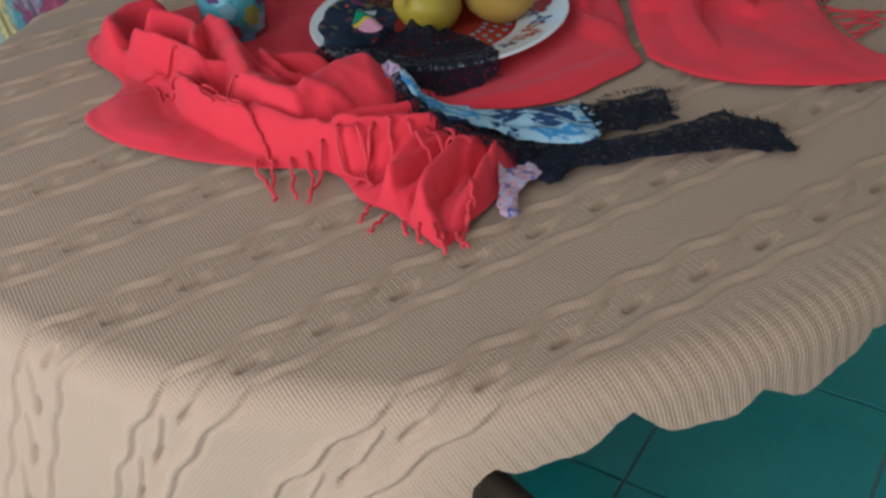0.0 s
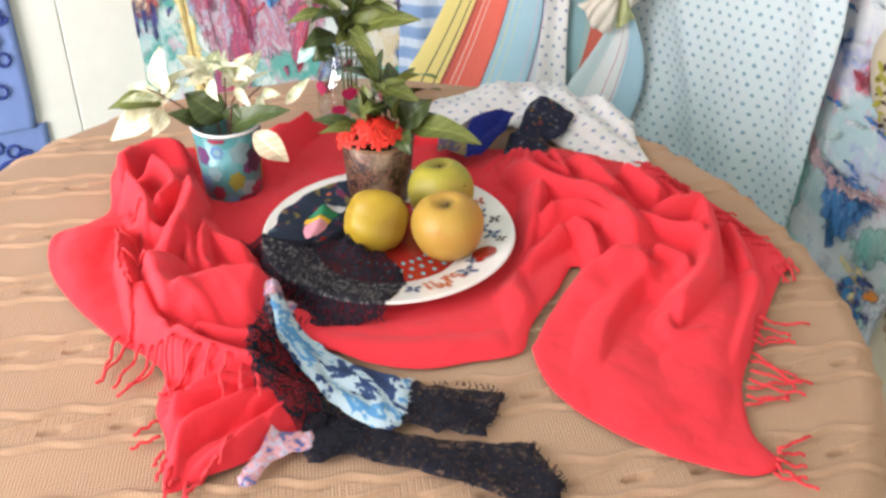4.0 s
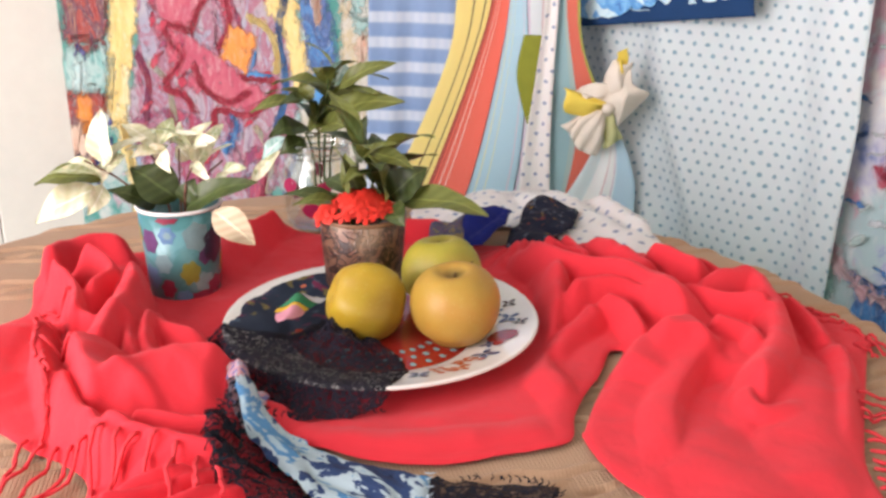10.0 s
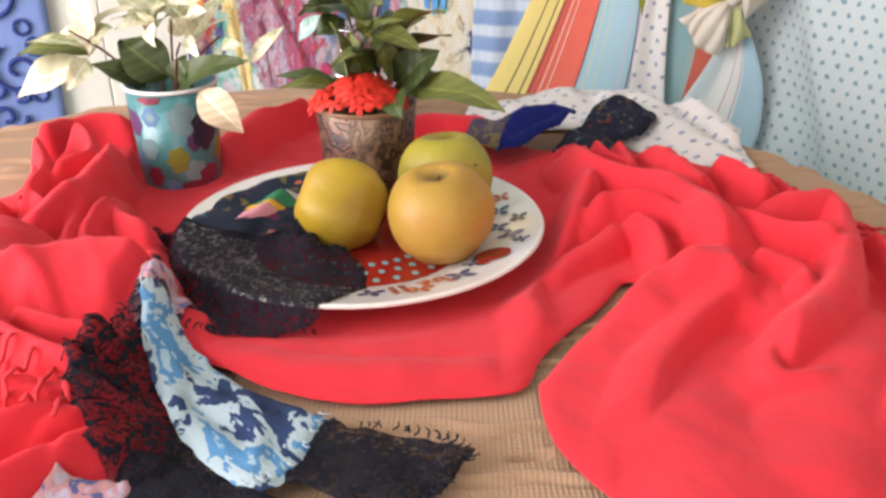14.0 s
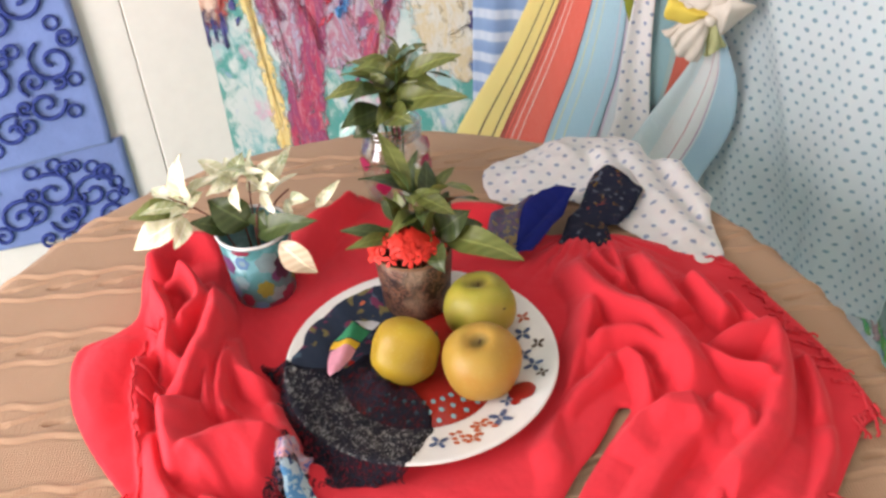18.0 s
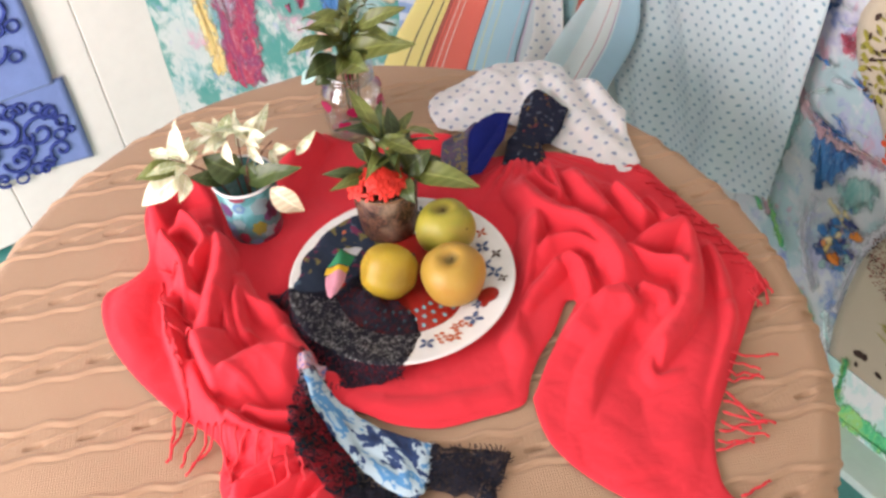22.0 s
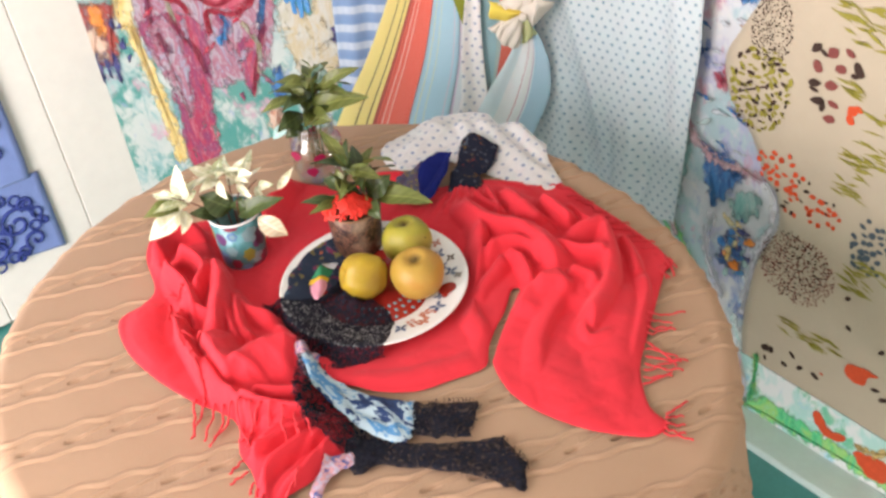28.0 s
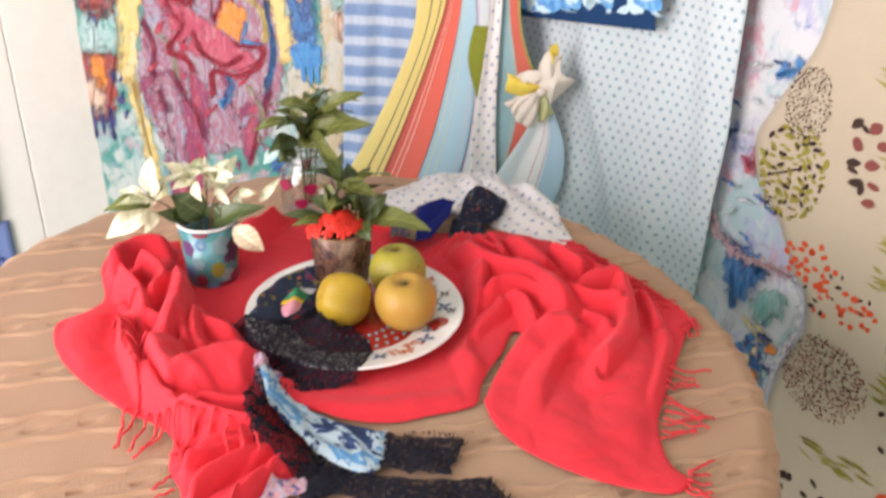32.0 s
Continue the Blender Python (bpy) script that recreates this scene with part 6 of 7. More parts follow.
def apple_mat(name, low, high, blush, amount):
    n = Net(name, 0.48, coat=0.0, spec=0.4)
    col = n.mix(n.ramp(n.noise(16, 3), [(0.35, 0.0), (0.65, 1.0)]), low, high)
    x, y, z = n.split(n.co.outputs["Generated"])
    col = n.mix(n.math("MULTIPLY", n.ramp(n.noise(9, 3, None, 0.5, 0.6), [(0.45, 0.0), (0.7, 1.0)]), amount), col, blush)
    col = n.mix(n.ramp(n.cells(260), [(0.10, 0.45), (0.2, 0.0)]), col, (0.50, 0.42, 0.16))
    mid = n.math("ADD", n.math("POWER", n.math("ABSOLUTE", n.math("SUBTRACT", x, 0.5)), 2.0), n.math("POWER", n.math("ABSOLUTE", n.math("SUBTRACT", y, 0.5)), 2.0))
    cavity = n.math("MULTIPLY", n.ramp(mid, [(0.002, 0.85), (0.020, 0.0)]), n.ramp(z, [(0.62, 0.0), (0.75, 1.0)]))
    col = n.mix(cavity, col, (0.12, 0.085, 0.02))
    n.colour(col).bump(n.noise(70, 3), 0.0006)
    n.let_light(0.08)
    return n.mat


M["apple_gold"] = apple_mat("golden_apple_skin", (0.38, 0.225, 0.034), (0.43, 0.255, 0.045), (0.43, 0.165, 0.035), 0.7)
M["apple_green"] = apple_mat("green_apple_skin", (0.38, 0.31, 0.04), (0.24, 0.25, 0.025), (0.46, 0.28, 0.07), 0.8)
M["apple_yellow"] = apple_mat("yellow_quince_skin", (0.45, 0.29, 0.020), (0.38, 0.25, 0.018), (0.24, 0.12, 0.02), 0.8)
M["stem"] = plain("brown_stalk", (0.09, 0.045, 0.02), 0.8, 0.4, 120)
M["rot"] = plain("dark_bruise", (0.05, 0.022, 0.018), 0.7, 0.5, 150)


def apple(name, label, place, r, tall, mat, turn, lobes=0.02, spots=(), eye=1.0):
    thing = group_of(name, label, "apple", "apples on the plate", place=place)
    prof = []
    for i in range(27):
        t = math.pi * i / 26
        rr = r * abs(math.sin(t)) ** 0.86
        h = -tall * math.cos(t)
        dip = 0.30 * tall * math.exp(-((rr / r) / 0.30) ** 2)
        h = h - dip if h > 0 else h + dip * 0.6
        prof.append((rr if 0 < i < 26 else 0, h))
    wob = lambda a, h: 1 + lobes * math.sin(3 * a + 1) + lobes * 0.8 * math.sin(5 * a + 2 + h * 20) - 0.05 * (h < -tall * 0.5)
    body = part("skin", lathe(prof, 48, (0, 0, 0), wob), mat)
    body.parent = thing
    st = part("stalk", tube([(0, 0, tall * 0.60), (0.001, 0.0, tall * 0.72), (0.003, 0.001, tall * 0.80)], 0.0012, 6, None, 0.8), M["stem"])
    st.parent = thing
    cal = part("calyx", lathe([(0, -0.003 * eye), (0.0035 * eye, -0.002 * eye), (0.005 * eye, 0.001), (0.002, 0.002), (0, 0.0015)], 9, (0, 0, -tall * 0.82)), M["rot"])
    cal.parent = thing
    for a, h, s in spots:
        rr = np.interp(h, [p[1] for p in prof[3:-3]], [p[0] for p in prof[3:-3]]) * wob(a, h) - s * 0.25
        sp = part("bruise", lathe([(0, -s * 0.35), (s * 0.8, -s * 0.2), (s, 0), (s * 0.7, s * 0.28), (0, s * 0.35)], 10, (rr * math.cos(a), rr * math.sin(a), h)), M["rot"])
        sp.parent = thing
    thing.matrix_basis = Matrix.Translation(place) @ Euler(turn).to_matrix().to_4x4()
    return thing


apple("golden_apple", "golden yellow apple with a pinkish blush, standing on the plate", (0.1145, 0.070, PZ + 0.0075 + 0.0335), 0.0400, 0.0375, M["apple_gold"], (0.05, -0.12, 0.4))
apple("green_apple", "green and yellow apple on the back of the plate", (0.106, 0.152, PZ + 0.0075 + 0.0335), 0.0385, 0.036, M["apple_green"], (-0.12, 0.08, 1.2), 0.02, [(-1.9, 0.012, 0.0022)])
apple("yellow_quince", "lumpy yellow-green apple lying on its side on the lace", (0.035, 0.083, PZ + 0.0075 + 0.0315), 0.0348, 0.0362, M["apple_yellow"], (0.35, -1.15, -0.25), 0.06, [(0.6, -0.026, 0.006), (2.9, 0.010, 0.0045)], 2.1)

# ---- lace and ribbons in front of the plate ----


def lying(extra=0.0015, wav=0.0015, s=90, seed=0.0, over=True):
    def h(x, y):
        z = shawl_height(x, y) if over else np.full(x.shape, TOP + 0.005)
        on = inside(x, y, SHAWL_EDGE)
        return np.where(on, z, TOP + 0.0045) + extra + wav * waver(x, y, s, seed)
    return h



def soft(fn, r=0.006):
    """The same height, drawn smooth over a small reach."""
    def h(x, y):
        near = [fn(x + dx, y + dy) for dx, dy in ((0, 0), (r, 0), (-r, 0), (0, r), (0, -r))]
        return 0.7 * np.maximum.reduce(near) + 0.3 * sum(near) / 5 + 0.0016
    return h


tagged(cloth("lace_fan", [(-0.046, -0.055), (-0.066, -0.08), (-0.068, -0.131), (-0.052, -0.175), (-0.018, -0.212), (0.006, -0.240), (0.030, -0.236), (0.045, -0.19), (0.0, -0.15), (-0.028, -0.105)], soft(lying(0.002, 0.0022, 110)), M["lace_open"], None, "", 0.0022, 6, ragged=0.0042), "open black lace edging spread over the red shawl", "lace")
tagged(cloth("lace_ribbon", [(-0.010, -0.214), (0.004, -0.248), (0.035, -0.240), (0.098, -0.257), (0.159, -0.282), (0.199, -0.305), (0.204, -0.306), (0.2055, -0.302), (0.212, -0.272), (0.2125, -0.267), (0.209, -0.262), (0.193, -0.226), (0.188, -0.223), (0.15, -0.222), (0.09, -0.214), (0.045, -0.200), (0.012, -0.190)], soft(lying(0.0035, 0.0026, 80)), M["lace_black"], None, "", 0.0022, 6, ragged=0.0030), "wide black lace ribbon trailing from the shawl onto the tablecloth", "lace")
tagged(cloth("lace_ribbon", [(0.055, -0.148), (0.11, -0.151), (0.162, -0.160), (0.168, -0.162), (0.168, -0.166), (0.152, -0.210), (0.150, -0.214), (0.146, -0.214), (0.09, -0.205), (0.05, -0.19)], soft(lying(0.004, 0.0022, 120, 3.0)), M["lace_black"], None, "", 0.0022, 6, ragged=0.0042), "short black lace ribbon end with a frayed edge on the tablecloth", "lace")
BLUE_FOLD = folds([([(-0.052, -0.055), (-0.03, -0.105), (0.01, -0.140), (0.07, -0.165)], 0.010, 0.008, 0.008), ([(-0.035, -0.10), (0.0, -0.155), (0.05, -0.190)], 0.008, 0.008, 0.007), ([(0.03, -0.13), (0.05, -0.16), (0.06, -0.20)], 0.006, 0.006, 0.005)])
tagged(cloth("floral_ribbon", [(-0.056, -0.072), (-0.040, -0.064), (-0.020, -0.088), (0.016, -0.116), (0.050, -0.133), (0.082, -0.146), (0.084, -0.150), (0.080, -0.196), (0.074, -0.206), (0.060, -0.212), (0.026, -0.190), (-0.006, -0.158), (-0.034, -0.118)], lambda x, y: soft(lying(0.006, 0.0012, 150))(x, y) + 0.45 * BLUE_FOLD(x, y), M["blue_floral"], None, "", 0.0026, 5, ragged=0.0012), "crumpled blue and white floral cotton strip over the lace", "ribbon")
tagged(cloth("floral_scrap", [(-0.066, -0.052), (-0.060, -0.038), (-0.053, -0.028), (-0.047, -0.040), (-0.039, -0.034), (-0.036, -0.052), (-0.042, -0.088), (-0.056, -0.086)], lambda x, y: lying(0.006, 0.002, 260)(x, y), M["purple_floral"], None, "", 0.002, 5, ragged=0.002), "pink and blue frayed floral scrap at the ribbon's end", "ribbon")
tagged(cloth("floral_scrap", [(0.0, -0.218), (-0.026, -0.222), (-0.045, -0.25), (-0.053, -0.272), (-0.040, -0.278), (-0.030, -0.255), (-0.014, -0.240), (0.002, -0.236)], soft(lying(0.006, 0.002, 200)), M["purple_floral"], None, "", 0.002, 5, ragged=0.0018), "mauve frayed floral scrap beside the shawl's corner", "ribbon")

def fray(owner, line, n, length, height, seed, mat="black_thread"):
    """Loose dark threads standing out from an edge."""
    rng = random.Random(seed)
    c = curve_points(line, 12)
    d = np.gradient(c, axis=0)
    for k in range(n):
        i = rng.randrange(len(c))
        a = math.atan2(d[i][1], d[i][0]) - math.pi / 2 + rng.uniform(-0.6, 0.6)
        ln = length * rng.uniform(0.5, 1.3)
        p, pts = c[i], []
        for q in range(4):
            x, y = p[0] + ln * (q / 3 - 0.55) * math.cos(a + 0.25 * q), p[1] + ln * (q / 3 - 0.55) * math.sin(a + 0.25 * q)
            h = float(height(np.array([x]), np.array([y]))[0])
            pts.append((x, y, h + 0.0012))
        part("thread", tube(pts, 0.0006, 5, None, 0.7), M[mat], owner)


M["black_thread"] = plain("black_thread", (0.008, 0.008, 0.014), 0.9, 0.3, 90)
wide, short = [o for o in bpy.data.objects if o.name.startswith("lace_ribbon")][:2]
fan = bpy.data.objects["lace_fan"]
fray(fan, [(-0.046, -0.055), (-0.066, -0.08), (-0.068, -0.131), (-0.052, -0.175)], 34, 0.007, lying(0.003), 1)
fray(wide, [(0.199, -0.305), (0.213, -0.267), (0.190, -0.224)], 22, 0.008, lying(0.003), 2)
fray(wide, [(0.098, -0.257), (0.159, -0.282), (0.204, -0.306)], 14, 0.006, lying(0.003), 3)
fray(short, [(0.150, -0.214), (0.168, -0.163), (0.11, -0.151), (0.055, -0.148)], 40, 0.008, lying(0.006), 4)

M["pale_thread"] = plain("pale_blue_thread", (0.40, 0.50, 0.56), 0.9, 0.3, 90)
strip, on_dish = bpy.data.objects["floral_ribbon"], bpy.data.objects["plate_lace"]
fray(strip, [(0.060, -0.212), (0.080, -0.196), (0.084, -0.150)], 16, 0.006, lying(0.010), 5, "pale_thread")
fray(strip, [(-0.056, -0.072), (-0.040, -0.064)], 8, 0.007, lying(0.010), 6, "pale_thread")
fray(on_dish, [(-0.064, -0.03), (-0.050, -0.056), (-0.028, -0.070), (0.0, -0.066), (0.050, -0.056)], 30, 0.007, lying(0.004), 7)
fray(on_dish, [(-0.120, 0.078), (-0.094, 0.05), (-0.078, 0.01)], 16, 0.007, lying(0.006), 8)

# ---- cloths at the back of the table ----
WHITE_FOLD = folds([([(0.20, 0.54), (0.17, 0.48), (0.13, 0.44)], 0.016, 0.006, 0.02), ([(0.27, 0.52), (0.29, 0.45), (0.33, 0.36), (0.36, 0.31)], 0.030, 0.010, 0.018), ([(0.33, 0.50), (0.35, 0.43), (0.37, 0.36)], 0.022, 0.010, 0.012), ([(0.24, 0.53), (0.25, 0.46), (0.23, 0.41)], 0.020, 0.018, 0.015)])
tagged(cloth("sprigged_cloth", [(0.082, 0.460), (0.088, 0.482), (0.119, 0.511), (0.183, 0.556), (0.238, 0.566), (0.287, 0.553), (0.306, 0.510), (0.338, 0.497), (0.376, 0.428), (0.371, 0.381), (0.379, 0.298), (0.343, 0.282), (0.293, 0.325), (0.249, 0.365), (0.205, 0.405), (0.15, 0.392), (0.104, 0.406), (0.088, 0.428)], lambda x, y: TOP + 0.008 + 0.72 * WHITE_FOLD(x, y) + 0.003 * waver(x, y, 60) + 0.0012 * waver(x, y, 170, 2), M["white_print"], None, "", 0.0035, 6, ragged=0.0012), "white cotton cloth with small blue sprigs crumpled on the table", "cloth")
tagged(cloth("dark_tie", [(0.228, 0.449), (0.245, 0.463), (0.293, 0.417), (0.276, 0.373), (0.258, 0.338), (0.243, 0.347), (0.252, 0.299), (0.239, 0.286), (0.212, 0.297), (0.185, 0.305), (0.196, 0.353), (0.21, 0.374)], lambda x, y: TOP + 0.022 + 0.010 * np.exp(-(((x - 0.25) / 0.03) ** 2 + ((y - 0.43) / 0.05) ** 2)) + 0.004 * waver(x, y, 90), M["dark_floral"], None, "", 0.003, 0, rim=0.008, ragged=0.001), "black printed cloth tie gathering the shawl", "tie")
tagged(cloth("blue_cloth", [(0.207, 0.408), (0.184, 0.402), (0.158, 0.386), (0.142, 0.360), (0.136, 0.320), (0.134, 0.285), (0.138, 0.268), (0.156, 0.270), (0.172, 0.300), (0.190, 0.340)], lambda x, y: TOP + 0.030 + 0.010 * np.abs(np.sin((x - 0.5 * y) * 70)) + 0.003 * waver(x, y, 80, 1), M["royal"], None, "", 0.003, 0, rim=0.008, ragged=0.001), "deep royal blue cloth folded beside the dark tie", "cloth")
tagged(cloth("dark_scrap", [(0.158, 0.388), (0.122, 0.366), (0.102, 0.338), (0.098, 0.302), (0.116, 0.280), (0.138, 0.272), (0.142, 0.30), (0.143, 0.345)], lambda x, y: TOP + 0.028 + 0.009 * np.abs(np.sin((x - 0.4 * y) * 60 + 1)) + 0.003 * waver(x, y, 90, 2), M["purple_dark"] if "purple_dark" in M else print_cloth("dark_paisley_print", [(0.03, 0.03, 0.06), (0.10, 0.05, 0.10), (0.05, 0.05, 0.10), (0.20, 0.14, 0.05), (0.06, 0.04, 0.09)], 80), None, "", 0.003, 0, rim=0.008, ragged=0.001), "dark purple printed cloth scrap behind the apples", "cloth")

# ---- the folded bright scrap on the plate ----
paper = group_of("bright_scrap", "small folded pink, yellow and green scrap on the plate", "scrap")
bands = [("pink_tip", [(-0.034, 0.040), (-0.046, 0.090), (-0.020, 0.094)], (0.72, 0.30, 0.38)), ("yellow_band", [(-0.048, 0.093), (-0.046, 0.106), (-0.018, 0.108), (-0.020, 0.096)], (0.75, 0.45, 0.03)), ("green_band", [(-0.046, 0.108), (-0.030, 0.135), (-0.012, 0.132), (-0.018, 0.110)], (0.02, 0.24, 0.11)), ("white_end", [(-0.028, 0.137), (-0.014, 0.150), (-0.004, 0.148), (-0.010, 0.134)], (0.66, 0.66, 0.70))]
for k, (nm, pts, c) in enumerate(bands):
    cloth(nm, pts, lambda x, y: on_plate(x, y) + 0.016 + 0.010 * np.exp(-((x + 0.03) / 0.010) ** 2) - 0.006 * np.clip((y - 0.09) / 0.05, -1, 1), plain(nm + "_cloth", c, 0.8, 0.25, 120), paper, "", 0.0022, 0 if k else 3, rim=0.0012)

# ---- plants ----


def leaf_mat(name, dark, light, patch_colour=None, amount=0.0, rough=0.42):
    n = Net(name, rough, spec=0.4)
    x, y, _ = n.split(n.space("UV"))
    col = n.mix(n.noise(30, 3), dark, light)
    col = n.mix(n.math("MULTIPLY", n.own(), 0.35), col, tuple(v * 0.55 for v in dark))
    if patch_colour:
        f = n.ramp(n.noise(55, 4, None, 0.6, 0.8), [(0.5 - 0.08, 0.0), (0.5 + 0.02, 1.0)])
        col = n.mix(n.math("MULTIPLY", f, amount), col, patch_colour)
    rib = n.ramp(n.math("ABSOLUTE", n.math("SUBTRACT", x, 0.5)), [(0.0, 0.7), (0.05, 0.0)])
    veins = n.math("MULTIPLY", n.wave(2.2, n.space("UV", (0.6, 1.0, 1.0), 0.5), "Y", 1.0), 0.18)
    col = n.mix(n.math("ADD", rib, veins), col, tuple(min(1, v * 1.7 + 0.02) for v in light))
    n.colour(col).bump(n.noise(90, 3), 0.0008)
    n.let_light(0.12)
    return n.mat


M["leaf"] = leaf_mat("green_leaf", (0.080, 0.100, 0.018), (0.150, 0.165, 0.040))
M["leaf_dark"] = leaf_mat("dark_green_leaf", (0.026, 0.046, 0.011), (0.055, 0.076, 0.018))
M["leaf_pale"] = leaf_mat("variegated_leaf", (0.66, 0.62, 0.38), (0.78, 0.73, 0.52), (0.14, 0.24, 0.05), 0.6)
M["leaf_white"] = leaf_mat("cream_leaf", (0.72, 0.67, 0.46), (0.80, 0.76, 0.60), (0.40, 0.45, 0.14), 0.35)
M["leaf_dry"] = leaf_mat("dry_pinkish_leaf", (0.58, 0.42, 0.28), (0.70, 0.56, 0.40))
M["leaf_teal"] = leaf_mat("pale_aqua_leaf", (0.25, 0.52, 0.46), (0.60, 0.74, 0.68), (0.08, 0.30, 0.26), 0.6)
M["twig"] = plain("reddish_stem", (0.14, 0.05, 0.035), 0.6, 0.3, 80)
M["twig_green"] = plain("green_stem", (0.05, 0.09, 0.02), 0.5, 0.3, 80)


STEMS = {}


def leaf(thing, base, tip, width, mat, arch=0.25, roll=0.0, cup=0.25):
    """A leaf from its base to its tip with a folded midrib and an arch."""
    width = width * (1.05 if mat in ("leaf_white", "leaf_pale", "leaf_dry") else 1.3)
    b, t = Vector(base), Vector(tip)
    d = t - b
    ln = d.length
    side = d.cross(Vector((0, 0, 1)))
    side = side.normalized() if side.length > 1e-5 else Vector((1, 0, 0))
    side = Matrix.Rotation(roll, 3, d.normalized()) @ side
    up = side.cross(d).normalized()
    n, m = 12, 7
    verts, uvs, faces = [], [], []
    for i in range(n):
        s = i / (n - 1)
        w = width * abs(math.sin(math.pi * (s * 0.98 + 0.01) ** 0.85)) ** 0.9 * (1 - 0.25 * s) + 0.0006
        mid = b + d * s + up * (arch * ln * math.sin(math.pi * s) * 0.5)
        for j in range(m):
            q = j / (m - 1) * 2 - 1
            wav = 0.05 * width * math.sin(s * 11 + q * 2)
            verts.append(mid + side * (q * w * 0.5) + up * (cup * abs(q) * w * 0.5 + wav))
            uvs.append((j / (m - 1), s))
    for i in range(n - 1):
        for j in range(m - 1):
            k = i * m + j
            faces.append((k, k + 1, k + m + 1, k + m))
    ends = STEMS.get(thing.name, ())
    stem = min(ends, key=lambda e: (e[0] - b).length)[1] if ends else thing
    return from_lists("leaf", verts, faces, M[mat], stem, "", uvs)


def twig(thing, pts, r=0.0014, mat="twig"):
    ob = part("stem", tube(curve_points(pts, 5).tolist(), r, 6, None, 0.7), M[mat], thing)
    STEMS.setdefault(thing.name, []).append((Vector(pts[-1]), ob))
    return ob


def tuft(thing, centre, n, length, lift, seed, mats):
    """More leaves in a loose whorl round a stem."""
    rng = random.Random(seed)
    for k in range(n):
        a = math.tau * k / n + rng.uniform(-0.35, 0.35)
        ln = length * rng.uniform(0.75, 1.15)
        c = Vector(centre) + Vector((0, 0, rng.uniform(-0.012, 0.012)))
        tip = c + Vector((math.cos(a) * ln, math.sin(a) * ln, lift * ln * rng.uniform(0.4, 1.3)))
        leaf(thing, c, tip, ln * rng.uniform(0.28, 0.38), mats[k % len(mats)], rng.uniform(0.2, 0.4), rng.uniform(-0.5, 0.5))


def cup_mat():
    n = Net("teal_floral_enamel", 0.35, coat=0.2, spec=0.5)
    w = n.space("Object")
    col = n.mix(n.noise(25, 3), (0.025, 0.145, 0.155), (0.055, 0.225, 0.235))
    col = n.mix(n.ramp(n.noise(38, 3, w, 0.6, 0.6), [(0.50, 0.0), (0.62, 0.6)]), col, (0.12, 0.32, 0.36))
    n.colour(col)
    return n.mat


M["enamel"] = cup_mat()
M["rim_white"] = plain("white_rim", (0.74, 0.74, 0.72), 0.3, 0.1, 40)
CUP = (-0.152, 0.212)
cupz = TOP + 0.0025
cup = group_of("floral_cup", "teal enamel cup with a floral print and a white rim", "cup")
part("wall", lathe([(0, 0.0), (0.0325, 0.0), (0.0345, 0.003), (0.0405, 0.0945), (0.0395, 0.0945), (0.0325, 0.006), (0, 0.005)], 56, (*CUP, cupz)), M["enamel"], cup)
part("rim", lathe([(0.0395, 0.0940), (0.0418, 0.0940), (0.0426, 0.0958), (0.0416, 0.0976), (0.0398, 0.0972), (0.0392, 0.0955)], 56, (*CUP, cupz)), M["rim_white"], cup)

def bloom(turn, h, wide, tall, mat, seed, lift=0.0005):
    """A painted flower on the cup's curved wall: turn in degrees, height over its foot."""
    rng = random.Random(seed)
    bm = bmesh.new()

    def at_wall(a, z):
        r = 0.0345 + 0.006 * (z - 0.003) / 0.0915 + lift
        return bm.verts.new((CUP[0] + r * math.cos(a), CUP[1] + r * math.sin(a), cupz + z))
    mid = at_wall(radians(turn), h)
    rings = []
    for share in (0.5, 1.0):
        rings.append([])
        for k in range(18):
            t = math.tau * k / 18
            q = share * (1 + 0.13 * math.cos(t * 6 + seed) + rng.uniform(-0.07, 0.07))
            rings[-1].append(at_wall(radians(turn) + wide * q * math.cos(t) / 0.038, min(0.092, max(0.004, h + tall * q * math.sin(t)))))
    for k in range(18):
        n = (k + 1) % 18
        bm.faces.new((mid, rings[0][k], rings[0][n]))
        bm.faces.new((rings[0][k], rings[1][k], rings[1][n], rings[0][n]))
    bmesh.ops.recalc_face_normals(bm, faces=bm.faces)
    part("painted_flower", bm, M[mat], cup)


